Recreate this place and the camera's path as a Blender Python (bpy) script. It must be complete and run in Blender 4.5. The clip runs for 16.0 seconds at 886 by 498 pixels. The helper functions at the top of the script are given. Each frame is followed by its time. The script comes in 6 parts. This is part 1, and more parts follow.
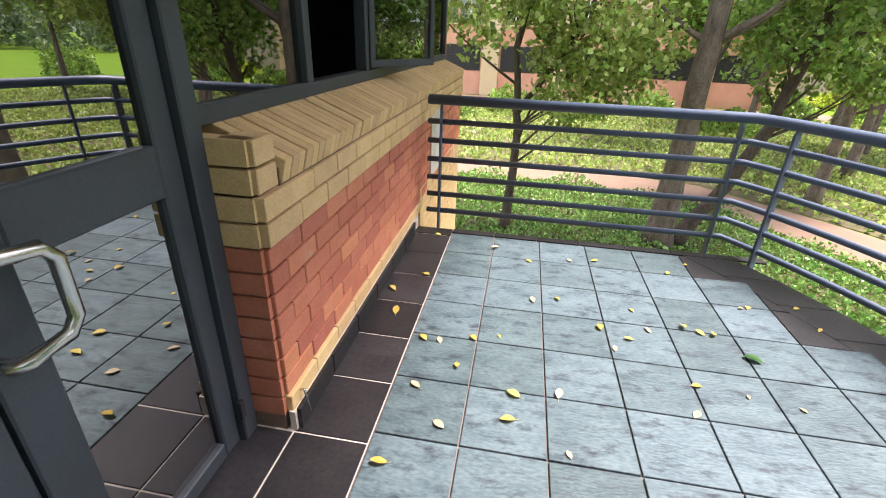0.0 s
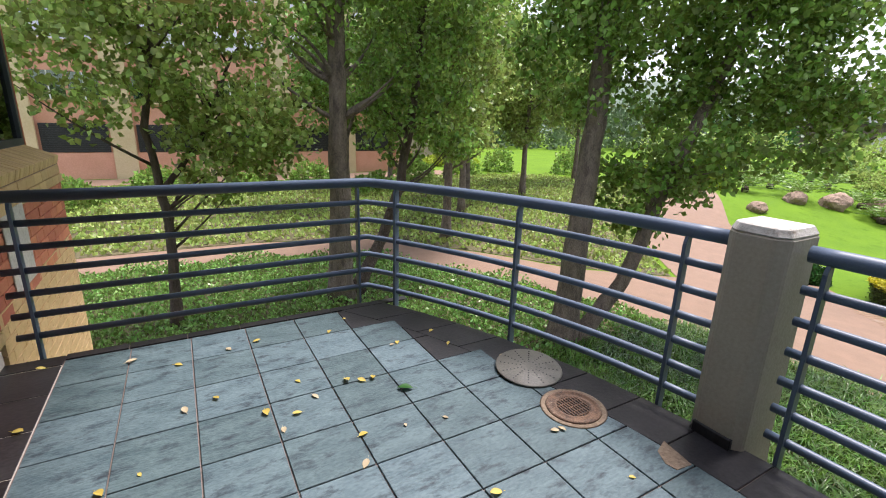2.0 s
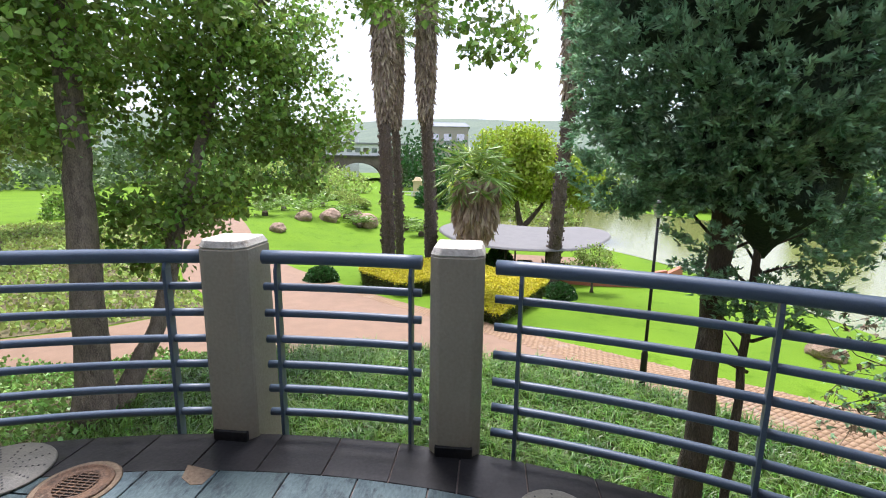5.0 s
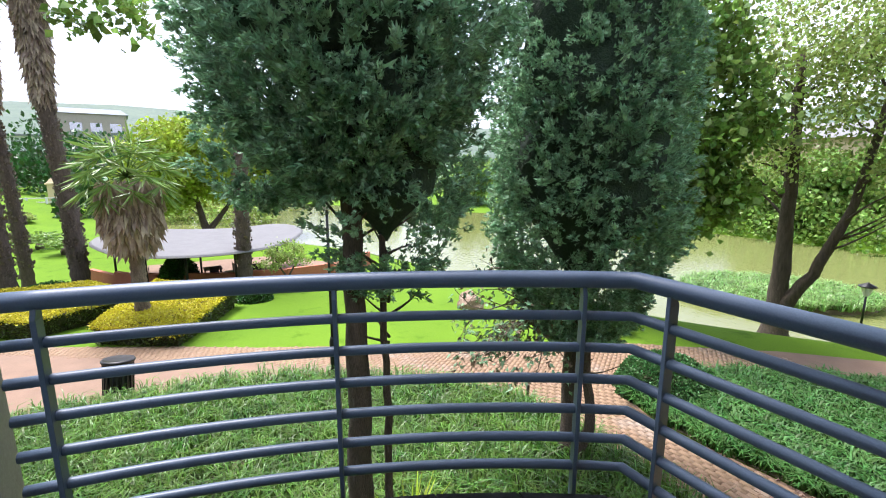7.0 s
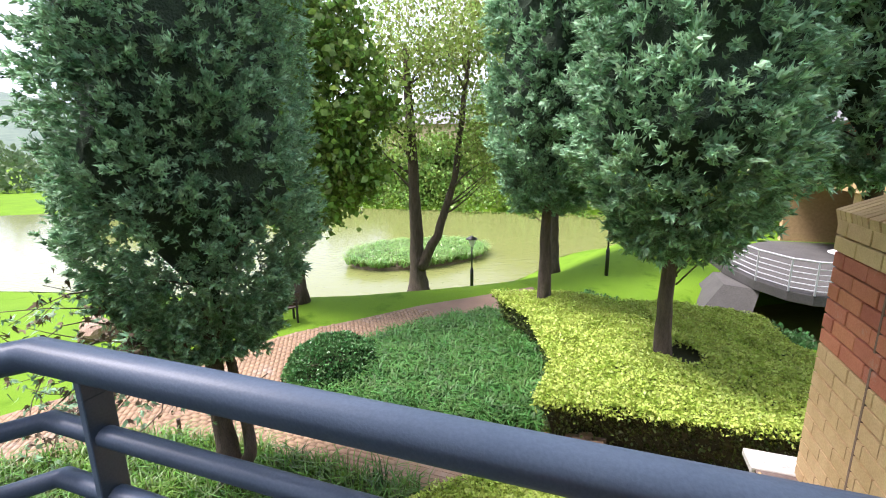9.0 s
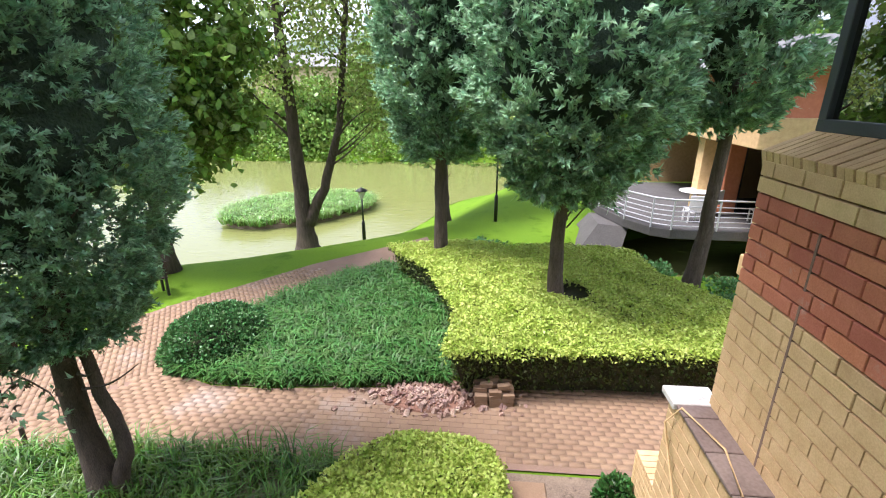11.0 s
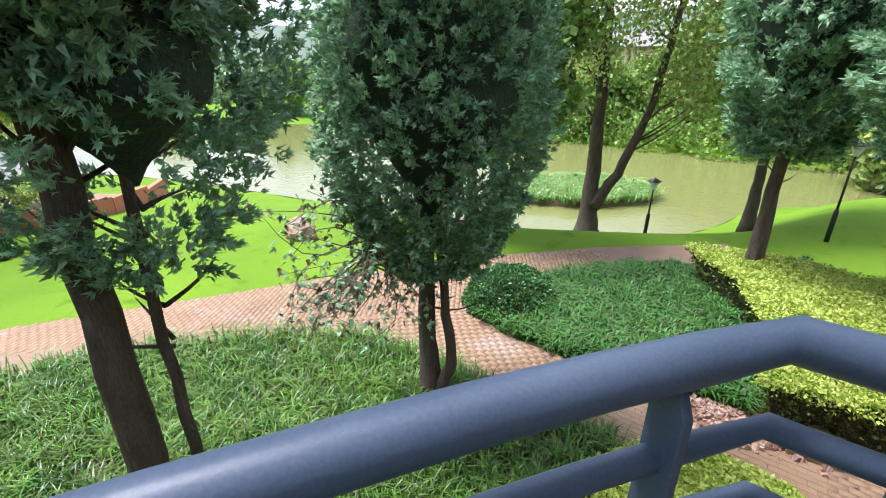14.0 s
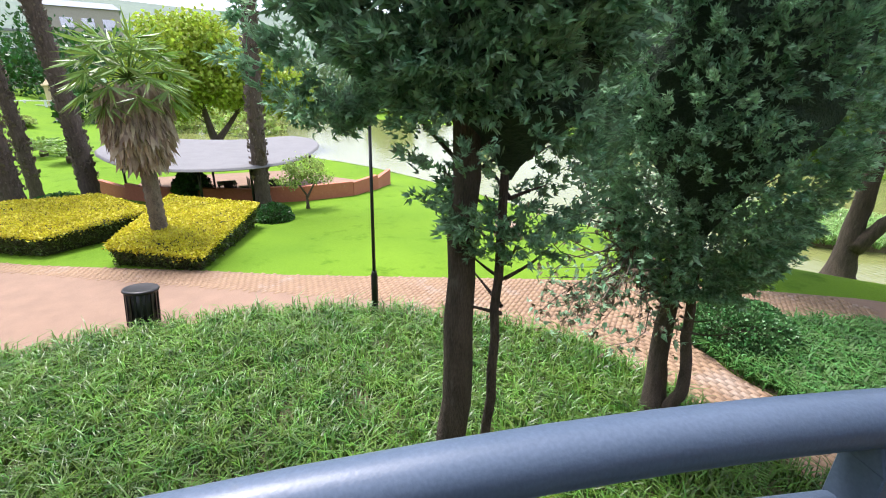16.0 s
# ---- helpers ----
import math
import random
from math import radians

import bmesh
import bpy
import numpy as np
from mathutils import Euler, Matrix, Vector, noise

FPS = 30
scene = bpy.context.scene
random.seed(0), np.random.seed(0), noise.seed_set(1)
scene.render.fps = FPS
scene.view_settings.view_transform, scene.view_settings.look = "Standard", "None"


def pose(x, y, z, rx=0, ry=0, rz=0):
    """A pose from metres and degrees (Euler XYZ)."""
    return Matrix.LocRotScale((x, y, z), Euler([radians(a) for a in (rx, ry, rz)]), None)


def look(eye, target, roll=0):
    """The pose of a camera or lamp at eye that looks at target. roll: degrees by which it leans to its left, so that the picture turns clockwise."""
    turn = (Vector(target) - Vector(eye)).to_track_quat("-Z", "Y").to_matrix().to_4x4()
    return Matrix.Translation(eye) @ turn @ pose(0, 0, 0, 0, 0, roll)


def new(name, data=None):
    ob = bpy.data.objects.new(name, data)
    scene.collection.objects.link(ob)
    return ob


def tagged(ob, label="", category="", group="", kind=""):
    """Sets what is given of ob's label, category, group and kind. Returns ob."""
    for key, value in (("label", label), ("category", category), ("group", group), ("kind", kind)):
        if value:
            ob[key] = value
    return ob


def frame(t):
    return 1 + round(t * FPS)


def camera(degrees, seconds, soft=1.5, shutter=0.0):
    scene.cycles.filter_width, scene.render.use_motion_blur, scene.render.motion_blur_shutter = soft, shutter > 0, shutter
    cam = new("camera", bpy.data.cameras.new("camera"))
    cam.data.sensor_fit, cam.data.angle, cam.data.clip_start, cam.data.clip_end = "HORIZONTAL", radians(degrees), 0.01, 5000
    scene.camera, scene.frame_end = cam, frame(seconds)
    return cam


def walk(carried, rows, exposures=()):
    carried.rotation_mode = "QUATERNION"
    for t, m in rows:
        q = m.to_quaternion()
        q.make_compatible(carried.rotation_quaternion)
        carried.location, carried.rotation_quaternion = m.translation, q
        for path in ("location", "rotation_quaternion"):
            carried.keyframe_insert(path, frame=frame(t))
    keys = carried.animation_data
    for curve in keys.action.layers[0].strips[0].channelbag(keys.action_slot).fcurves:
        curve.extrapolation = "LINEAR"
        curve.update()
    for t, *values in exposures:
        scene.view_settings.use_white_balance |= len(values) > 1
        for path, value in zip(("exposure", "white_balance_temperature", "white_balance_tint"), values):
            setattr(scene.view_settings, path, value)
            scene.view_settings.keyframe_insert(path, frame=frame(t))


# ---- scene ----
cam = camera(88.4, 16.0, soft=1.05)
PATH = [
    (0, (0.019, 0.015, 1.409), (-0.261, 1.8, 0.551), 2.2),
    (0.5, (0.117, -0.01, 1.429), (0.082, 1.847, 0.686), 2.0),
    (1, (0.176, -0.001, 1.426), (0.465, 1.869, 0.777), 2.2),
    (1.5, (0.257, 0.016, 1.431), (0.882, 1.827, 0.854), 1.8),
    (2, (0.309, 0.02, 1.445), (1.272, 1.688, 0.906), 1.7),
    (2.5, (0.329, 0.008, 1.434), (1.591, 1.478, 0.938), 1.7),
    (3, (0.347, -0.017, 1.434), (1.836, 1.234, 0.967), 1.6),
    (3.5, (0.362, -0.06, 1.44), (2.028, 0.954, 0.995), 1.3),
    (3.7, (0.362, -0.079, 1.423), (2.091, 0.833, 0.998), 1.1),
    (5.8, (0.331, -0.516, 1.453), (2.281, -0.769, 1.085), 0.8),
    (6, (0.344, -0.571, 1.454), (2.276, -0.934, 1.083), 0.7),
    (6.5, (0.367, -0.737, 1.448), (2.214, -1.411, 1.082), 0.5),
    (7, (0.41, -0.922, 1.44), (2.095, -1.932, 1.067), 0.1),
    (7.5, (0.411, -1.206, 1.427), (1.896, -2.488, 1.042), -0.7),
    (8, (0.431, -1.49, 1.43), (1.659, -3.017, 1.027), -0.09),
    (8.5, (0.435, -1.817, 1.395), (1.382, -3.529, 0.979), -0.83),
    (9, (0.452, -2.0, 1.382), (1.106, -3.837, 0.935), -0.74),
    (9.5, (0.411, -2.254, 1.333), (0.807, -4.153, 0.846), -0.3),
    (11.8, (1.053, -2.366, 1.31), (1.205, -4.228, 0.597), -0.0),
    (12, (1.116, -2.327, 1.301), (1.328, -4.183, 0.584), 0.1),
    (12.5, (1.243, -2.248, 1.307), (1.663, -4.064, 0.582), 0.06),
    (13, (1.377, -2.104, 1.329), (2.044, -3.842, 0.599), 0.24),
    (13.5, (1.525, -1.907, 1.339), (2.439, -3.528, 0.608), 0.55),
    (14, (1.63, -1.795, 1.315), (2.754, -3.277, 0.58), 0.91),
    (14.5, (1.751, -1.597, 1.316), (3.03, -2.944, 0.575), 1.26),
    (15, (1.893, -1.307, 1.339), (3.297, -2.53, 0.608), 1.11),
    (15.5, (1.977, -1.017, 1.368), (3.497, -2.094, 0.64), 1.50),
    (16, (2.05, -0.732, 1.365), (3.662, -1.67, 0.642), 1.59),
]
walk(cam, [(t, look(eye, target, roll)) for t, eye, target, roll in PATH], [(0, 1.75, 6800, 24), (0.5, 1.55, 6750, 24), (1.0, 1.35, 6650, 22), (1.5, 1.1, 6550, 21), (2.5, 0.82, 6450, 19), (3.5, 0.82, 6400, 19), (6.0, 1.12, 6200, 18), (7.5, 1.2, 6150, 18), (9.5, 1.36, 6300, 24), (12.5, 1.24, 5950, 21), (16, 1.15, 6200, 19)])

# ---- world, sun, exposure ----
world = bpy.data.worlds.new("sky")
scene.world = world
world.use_nodes = True
wn = world.node_tree.nodes
sky = wn.new("ShaderNodeTexSky")
sky.sky_type = 'NISHITA'
sky.sun_disc = False
sky.sun_elevation = radians(66)
sky.sun_rotation = radians(77)
sky.air_density, sky.dust_density, sky.ozone_density = 1.0, 4.0, 1.0
# thin bright cloud cover over the blue
cloud_map = wn.new("ShaderNodeTexNoise")
cloud_map.inputs["Scale"].default_value = 3.0
cloud_map.inputs["Detail"].default_value = 6.0
cloud_ramp = wn.new("ShaderNodeValToRGB")
cloud_ramp.color_ramp.elements[0].position = 0.36
cloud_ramp.color_ramp.elements[0].color = (0.3, 0.3, 0.3, 1)
cloud_ramp.color_ramp.elements[1].position = 0.62
cloud_mix = wn.new("ShaderNodeMixRGB")
cloud_mix.inputs[2].default_value = (5.4, 5.9, 6.8, 1)
wl = world.node_tree.links
wl.new(cloud_map.outputs["Fac"], cloud_ramp.inputs[0])
wl.new(cloud_ramp.outputs[0], cloud_mix.inputs[0])
wl.new(sky.outputs[0], cloud_mix.inputs[1])
wl.new(cloud_mix.outputs[0], wn["Background"].inputs[0])
wn["Background"].inputs[1].default_value = 0.15
sun_data = bpy.data.lights.new("sun", 'SUN')
sun_data.energy, sun_data.angle, sun_data.color = 3.9, radians(20), (1.0, 0.96, 0.90)
sun = new("sun", sun_data)
sun.matrix_world = look((13, 3, 30), (0, 0, 0))


# ---- materials ----
def material(name, a, b, rough=0.7, scale=6.0, fine=60.0, bump=0.15, metal=0.0, vary=0.0, island=False, sheer=0.0,
             spec=0.5, stain=None, stain_scale=1.5, stain_from=0.55, stretch=(1, 1, 1), depth=0.01):
    """A surface whose colour wanders between a and b at two scales, with relief, piece-to-piece change and stains."""
    m = bpy.data.materials.new(name)
    m.use_nodes = True
    n, l = m.node_tree.nodes, m.node_tree.links
    p = n["Principled BSDF"]
    coord = n.new("ShaderNodeTexCoord")
    geo = n.new("ShaderNodeNewGeometry")
    mapping = n.new("ShaderNodeMapping")
    mapping.inputs["Scale"].default_value = stretch
    l.new(geo.outputs["Position"], mapping.inputs[0])
    big, small = n.new("ShaderNodeTexNoise"), n.new("ShaderNodeTexNoise")
    big.inputs["Scale"].default_value, small.inputs["Scale"].default_value = scale, fine
    big.inputs["Detail"].default_value = small.inputs["Detail"].default_value = 4.0
    for t in (big, small):
        l.new(mapping.outputs[0], t.inputs["Vector"])
    add = n.new("ShaderNodeMath")
    add.operation = 'ADD'
    l.new(big.outputs["Fac"], add.inputs[0])
    l.new(small.outputs["Fac"], add.inputs[1])
    ramp = n.new("ShaderNodeMapRange")
    ramp.inputs["From Min"].default_value, ramp.inputs["From Max"].default_value = 0.72, 1.28
    l.new(add.outputs[0], ramp.inputs["Value"])
    mix = n.new("ShaderNodeMixRGB")
    mix.inputs[1].default_value, mix.inputs[2].default_value = (*a, 1), (*b, 1)
    l.new(ramp.outputs[0], mix.inputs[0])
    out = mix.outputs[0]
    if vary:
        hsv = n.new("ShaderNodeHueSaturation")
        v = n.new("ShaderNodeMapRange")
        v.inputs["To Min"].default_value, v.inputs["To Max"].default_value = 1 - vary, 1 + vary
        source = geo.outputs["Random Per Island"] if island else n.new("ShaderNodeObjectInfo").outputs["Random"]
        l.new(source, v.inputs["Value"])
        l.new(v.outputs[0], hsv.inputs["Value"])
        h = n.new("ShaderNodeMapRange")
        h.inputs["To Min"].default_value, h.inputs["To Max"].default_value = 0.5 - vary * 0.05, 0.5 + vary * 0.05
        l.new(source, h.inputs["Value"])
        l.new(h.outputs[0], hsv.inputs["Hue"])
        l.new(out, hsv.inputs["Color"])
        out = hsv.outputs[0]
    if stain:
        sn = n.new("ShaderNodeTexNoise")
        sn.inputs["Scale"].default_value, sn.inputs["Detail"].default_value, sn.inputs["Roughness"].default_value = stain_scale, 8.0, 0.7
        l.new(mapping.outputs[0], sn.inputs["Vector"])
        sr = n.new("ShaderNodeMapRange")
        sr.inputs["From Min"].default_value, sr.inputs["From Max"].default_value = stain_from, stain_from + 0.14
        l.new(sn.outputs["Fac"], sr.inputs["Value"])
        sm = n.new("ShaderNodeMixRGB")
        sm.inputs[2].default_value = (*stain, 1)
        l.new(sr.outputs[0], sm.inputs[0])
        l.new(out, sm.inputs[1])
        out = sm.outputs[0]
    l.new(out, p.inputs["Base Color"])
    rr = n.new("ShaderNodeMapRange")
    rr.inputs["To Min"].default_value, rr.inputs["To Max"].default_value = max(0.02, rough - 0.12), min(1, rough + 0.1)
    l.new(big.outputs["Fac"], rr.inputs["Value"])
    l.new(rr.outputs[0], p.inputs["Roughness"])
    p.inputs["Metallic"].default_value = metal
    p.inputs["Specular IOR Level"].default_value = spec
    if bump:
        bn = n.new("ShaderNodeBump")
        bn.inputs["Strength"].default_value, bn.inputs["Distance"].default_value = bump, depth
        l.new(add.outputs[0], bn.inputs["Height"])
        l.new(bn.outputs[0], p.inputs["Normal"])
    if sheer:
        tr = n.new("ShaderNodeBsdfTranslucent")
        l.new(out, tr.inputs[0])
        ms = n.new("ShaderNodeMixShader")
        ms.inputs[0].default_value = sheer
        l.new(p.outputs[0], ms.inputs[1])
        l.new(tr.outputs[0], ms.inputs[2])
        l.new(ms.outputs[0], n["Material Output"].inputs[0])
    return m


def leafy(name, a, b, vary=0.35, rough=0.5, sheer=0.3, scale=0.8):
    return material(name, a, b, rough, scale, 9.0, 0.0, vary=vary, island=True, sheer=sheer, spec=0.4)


TILE_GREY = material("slate_tile", (0.045, 0.076, 0.087), (0.1, 0.147, 0.158), 0.6, 5, 38, 0.5, vary=0.2, spec=0.3, stain=(0.022, 0.033, 0.042), stain_scale=7, stain_from=0.52, stretch=(1, 2.2, 1))
TILE_DARK = material("dark_tile", (0.014, 0.014, 0.016), (0.032, 0.031, 0.033), 0.38, 5, 50, 0.12, vary=0.2, spec=0.3, stain=(0.075, 0.06, 0.05), stain_scale=4, stain_from=0.64)
GROUT = material("grout", (0.16, 0.125, 0.11), (0.24, 0.19, 0.17), 0.9, 5, 80, 0.3)
GROUT_PALE = material("pale_grout", (0.46, 0.42, 0.37), (0.62, 0.57, 0.5), 0.9, 5, 80, 0.3)
BRICK_RED = material("red_brick", (0.43, 0.14, 0.075), (0.53, 0.195, 0.115), 0.85, 9, 120, 0.25, vary=0.16, stain=(0.48, 0.29, 0.22), stain_scale=6, stain_from=0.62)
BRICK_YELLOW = material("yellow_brick", (0.5, 0.34, 0.155), (0.65, 0.465, 0.24), 0.8, 9, 120, 0.15, vary=0.1, stain=(0.36, 0.25, 0.14), stain_scale=5, stain_from=0.66)
MORTAR = material("mortar", (0.16, 0.10, 0.075), (0.24, 0.16, 0.12), 0.95, 6, 90, 0.4)
MORTAR_YELLOW = material("sandy_mortar", (0.25, 0.17, 0.09), (0.36, 0.25, 0.13), 0.95, 6, 90, 0.4)
RAIL = material("blue_grey_rail_paint", (0.06, 0.09, 0.138), (0.088, 0.125, 0.185), 0.45, 3, 200, 0.06, spec=0.5, stain=(0.12, 0.14, 0.16), stain_scale=16, stain_from=0.68)
FRAME = material("charcoal_aluminium", (0.035, 0.045, 0.055), (0.05, 0.062, 0.075), 0.4, 4, 150, 0.03, stain=(0.12, 0.13, 0.14), stain_scale=9, stain_from=0.7)
PLASTER = material("taupe_plaster", (0.30, 0.27, 0.215), (0.37, 0.335, 0.27), 0.75, 3, 60, 0.25, stain=(0.24, 0.21, 0.17), stain_scale=5, stain_from=0.62)
PLASTER_TOP = material("weathered_cap", (0.42, 0.40, 0.36), (0.6, 0.58, 0.54), 0.85, 9, 60, 0.4, stain=(0.25, 0.2, 0.15), stain_scale=14, stain_from=0.58)
STEEL = material("brushed_steel", (0.55, 0.54, 0.52), (0.66, 0.65, 0.63), 0.25, 8, 200, 0.03, metal=1.0, stain=(0.35, 0.3, 0.25), stain_scale=20, stain_from=0.7)
DRAIN = material("drain_plastic", (0.10, 0.10, 0.085), (0.16, 0.155, 0.13), 0.55, 8, 90, 0.2)
DIRT = material("dirt", (0.13, 0.095, 0.065), (0.24, 0.18, 0.125), 0.95, 4, 50, 0.6, stain=(0.07, 0.05, 0.035), stain_scale=9)
LAWN = material("mown_lawn", (0.0792, 0.162, 0.00984), (0.124, 0.226, 0.0164), 0.9, 0.35, 28, 0.5, depth=0.02, spec=0.08, stain=(0.06, 0.13, 0.005), stain_scale=1.1, stain_from=0.55)
SOIL = material("leaf_litter_soil", (0.06, 0.06, 0.025), (0.15, 0.125, 0.06), 0.95, 1.5, 30, 0.8, depth=0.03, stain=(0.2, 0.15, 0.09), stain_scale=14, stain_from=0.6)
PAVER = material("clay_paver", (0.219, 0.138, 0.0789), (0.278, 0.184, 0.111), 0.9, 1.2, 60, 0.3, vary=0.06, island=True, stain=(0.3, 0.24, 0.19), stain_scale=0.8, stain_from=0.56)
PAVER_ONE = material("clay_paver_single", (0.219, 0.138, 0.0789), (0.278, 0.184, 0.111), 0.9, 1.2, 60, 0.3, vary=0.06, stain=(0.3, 0.24, 0.19), stain_scale=0.8, stain_from=0.56)
PAVE_SAND = material("paving_sand", (0.18, 0.115, 0.0754), (0.238, 0.156, 0.107), 0.95, 2, 60, 0.3)
BARK = material("brown_bark", (0.05, 0.036, 0.027), (0.14, 0.105, 0.08), 0.95, 5, 40, 1.0, depth=0.03, stretch=(3, 3, 0.6), stain=(0.2, 0.17, 0.14), stain_scale=3, stain_from=0.6)
BARK_PALE = material("grey_bark", (0.085, 0.065, 0.05), (0.25, 0.2, 0.155), 0.95, 4, 30, 1.0, depth=0.03, stretch=(2, 2, 0.8), stain=(0.07, 0.055, 0.045), stain_scale=3, stain_from=0.55)
CONIFER = leafy("cypress_foliage", (0.12, 0.28, 0.145), (0.42, 0.62, 0.38), 0.4, 0.55, 0.3, 5.0)
# Near-black green paints the shade inside the cypress crowns.
CROWN_CORE = material("inner_twigs_and_shade", (0.014, 0.032, 0.016), (0.04, 0.07, 0.036), 0.95, 9, 40, 1.0, depth=0.05)
CONIFER_DRY = leafy("dry_cypress_twigs", (0.12, 0.085, 0.05), (0.2, 0.15, 0.1), 0.3, 0.8, 0.1)
LEAF_MID = leafy("broad_leaves", (0.09, 0.185, 0.032), (0.31, 0.46, 0.10), 0.45, 0.4, 0.4, 2.2)
LEAF_LIGHT = leafy("pale_green_leaves", (0.17, 0.27, 0.055), (0.45, 0.54, 0.155), 0.45, 0.45, 0.4, 2.2)
LEAF_YELLOW = leafy("lime_leaves", (0.22, 0.33, 0.02), (0.42, 0.52, 0.06), 0.3, 0.5, 0.35)
LEAF_DARK = leafy("dark_shrub_leaves", (0.02, 0.075, 0.015), (0.05, 0.14, 0.03), 0.4, 0.4, 0.2)
HEDGE_LEAF = leafy("golden_privet", (0.312, 0.435, 0.0574), (0.514, 0.607, 0.139), 0.22, 0.5, 0.25, 3.0)
HEDGE_GOLD = leafy("bright_golden_privet", (0.471, 0.431, 0.0164), (0.678, 0.606, 0.041), 0.2, 0.5, 0.3)
# Near-black brown holds the twigs' own tone and the shade between them.
HEDGE_CORE = material("hedge_twigs_and_shade", (0.018, 0.022, 0.008), (0.05, 0.05, 0.02), 0.95, 6, 40, 0.6)
# Side leaves darker than the top: shade put into their colour.
HEDGE_SIDE = leafy("shade_tinted_privet", (0.035, 0.065, 0.012), (0.13, 0.17, 0.035), 0.5, 0.5, 0.15)
SHRUB_LEAF = leafy("clipped_shrub_leaves", (0.04, 0.13, 0.035), (0.12, 0.26, 0.085), 0.45, 0.4, 0.2, 4.0)
STRAP = leafy("strap_grass", (0.031, 0.101, 0.00886), (0.133, 0.249, 0.031), 0.45, 0.4, 0.25, 2.0)
STRAP_DARK = leafy("mondo_grass", (0.028, 0.105, 0.016), (0.085, 0.21, 0.042), 0.4, 0.6, 0.25, 1.5)
IVY = leafy("ivy_ground_cover", (0.11, 0.25, 0.045), (0.28, 0.43, 0.12), 0.5, 0.35, 0.25)
PALM_LEAF = leafy("palm_fronds", (0.10, 0.2, 0.03), (0.22, 0.33, 0.07), 0.3, 0.4, 0.3)
PALM_DRY = leafy("dry_palm_skirt", (0.27, 0.20, 0.14), (0.46, 0.38, 0.29), 0.35, 0.8, 0.15)
FALLEN = leafy("fallen_yellow_leaf", (0.36, 0.25, 0.04), (0.55, 0.45, 0.12), 0.35, 0.6, 0.2)
BLACK = material("black_metal", (0.008, 0.008, 0.009), (0.018, 0.018, 0.02), 0.45, 5, 90, 0.05)
PINK = material("pink_render", (0.56, 0.28, 0.18), (0.68, 0.36, 0.25), 0.9, 0.6, 12, 0.1)
CREAM = material("cream_render", (0.52, 0.40, 0.23), (0.62, 0.50, 0.31), 0.9, 0.6, 12, 0.1)
ROCK = material("brown_rock", (0.2, 0.13, 0.09), (0.36, 0.26, 0.19), 0.9, 4, 30, 0.6, depth=0.05)
SHADE_SAIL = material("grey_canopy", (0.11, 0.11, 0.112), (0.16, 0.16, 0.16), 0.85, 2, 30, 0.05)
WHITE = material("white_paint", (0.62, 0.62, 0.60), (0.75, 0.75, 0.73), 0.6, 3, 30, 0.05)
ROOF_GREY = material("grey_roof", (0.16, 0.16, 0.165), (0.25, 0.25, 0.255), 0.7, 2, 20, 0.1)
# Near-black base colour holds the dimness of the unlit room.
ROOM = material("painted_dim_room", (0.02, 0.02, 0.02), (0.045, 0.042, 0.04), 0.9, 1, 10, 0.0)
WOOD = material("dark_bench_wood", (0.03, 0.018, 0.012), (0.07, 0.04, 0.025), 0.6, 6, 60, 0.2)


def glass(name, tint=(0.8, 0.85, 0.85), rough=0.0):
    m = bpy.data.materials.new(name)
    m.use_nodes = True
    n, l = m.node_tree.nodes, m.node_tree.links
    n.remove(n["Principled BSDF"])
    thru, gloss, mix, fres = (n.new("ShaderNode" + k) for k in ("BsdfTransparent", "BsdfGlossy", "MixShader", "Fresnel"))
    thru.inputs[0].default_value = (*tint, 1)
    gloss.inputs["Roughness"].default_value = rough
    fres.inputs[0].default_value = 5.0
    l.new(fres.outputs[0], mix.inputs[0])
    l.new(thru.outputs[0], mix.inputs[1])
    l.new(gloss.outputs[0], mix.inputs[2])
    l.new(mix.outputs[0], n["Material Output"].inputs[0])
    return m


GLASS = glass("tinted_glass", (0.32, 0.36, 0.36))
LEDGE = material("brown_ledge_tile", (0.12, 0.085, 0.07), (0.2, 0.15, 0.125), 0.6, 4, 50, 0.2, vary=0.15, stain=(0.4, 0.37, 0.33), stain_scale=6, stain_from=0.66)
RUST = material("rusty_drain_iron", (0.06, 0.04, 0.03), (0.2, 0.12, 0.075), 0.85, 14, 90, 0.5, stain=(0.3, 0.24, 0.17), stain_scale=18, stain_from=0.6)


def water():
    m = bpy.data.materials.new("pond_water")
    m.use_nodes = True
    n, l = m.node_tree.nodes, m.node_tree.links
    p = n["Principled BSDF"]
    p.inputs["Base Color"].default_value = (0.15, 0.165, 0.055, 1)
    p.inputs["Roughness"].default_value = 0.04
    p.inputs["IOR"].default_value = 1.33
    wave = n.new("ShaderNodeTexNoise")
    wave.inputs["Scale"].default_value, wave.inputs["Detail"].default_value = 2.2, 3.0
    geo = n.new("ShaderNodeNewGeometry")
    mp = n.new("ShaderNodeMapping")
    mp.inputs["Scale"].default_value = (0.7, 2.0, 1)
    l.new(geo.outputs["Position"], mp.inputs[0])
    l.new(mp.outputs[0], wave.inputs["Vector"])
    b = n.new("ShaderNodeBump")
    b.inputs["Strength"].default_value, b.inputs["Distance"].default_value = 0.7, 0.03
    l.new(wave.outputs["Fac"], b.inputs["Height"])
    l.new(b.outputs[0], p.inputs["Normal"])
    return m


WATER = water()


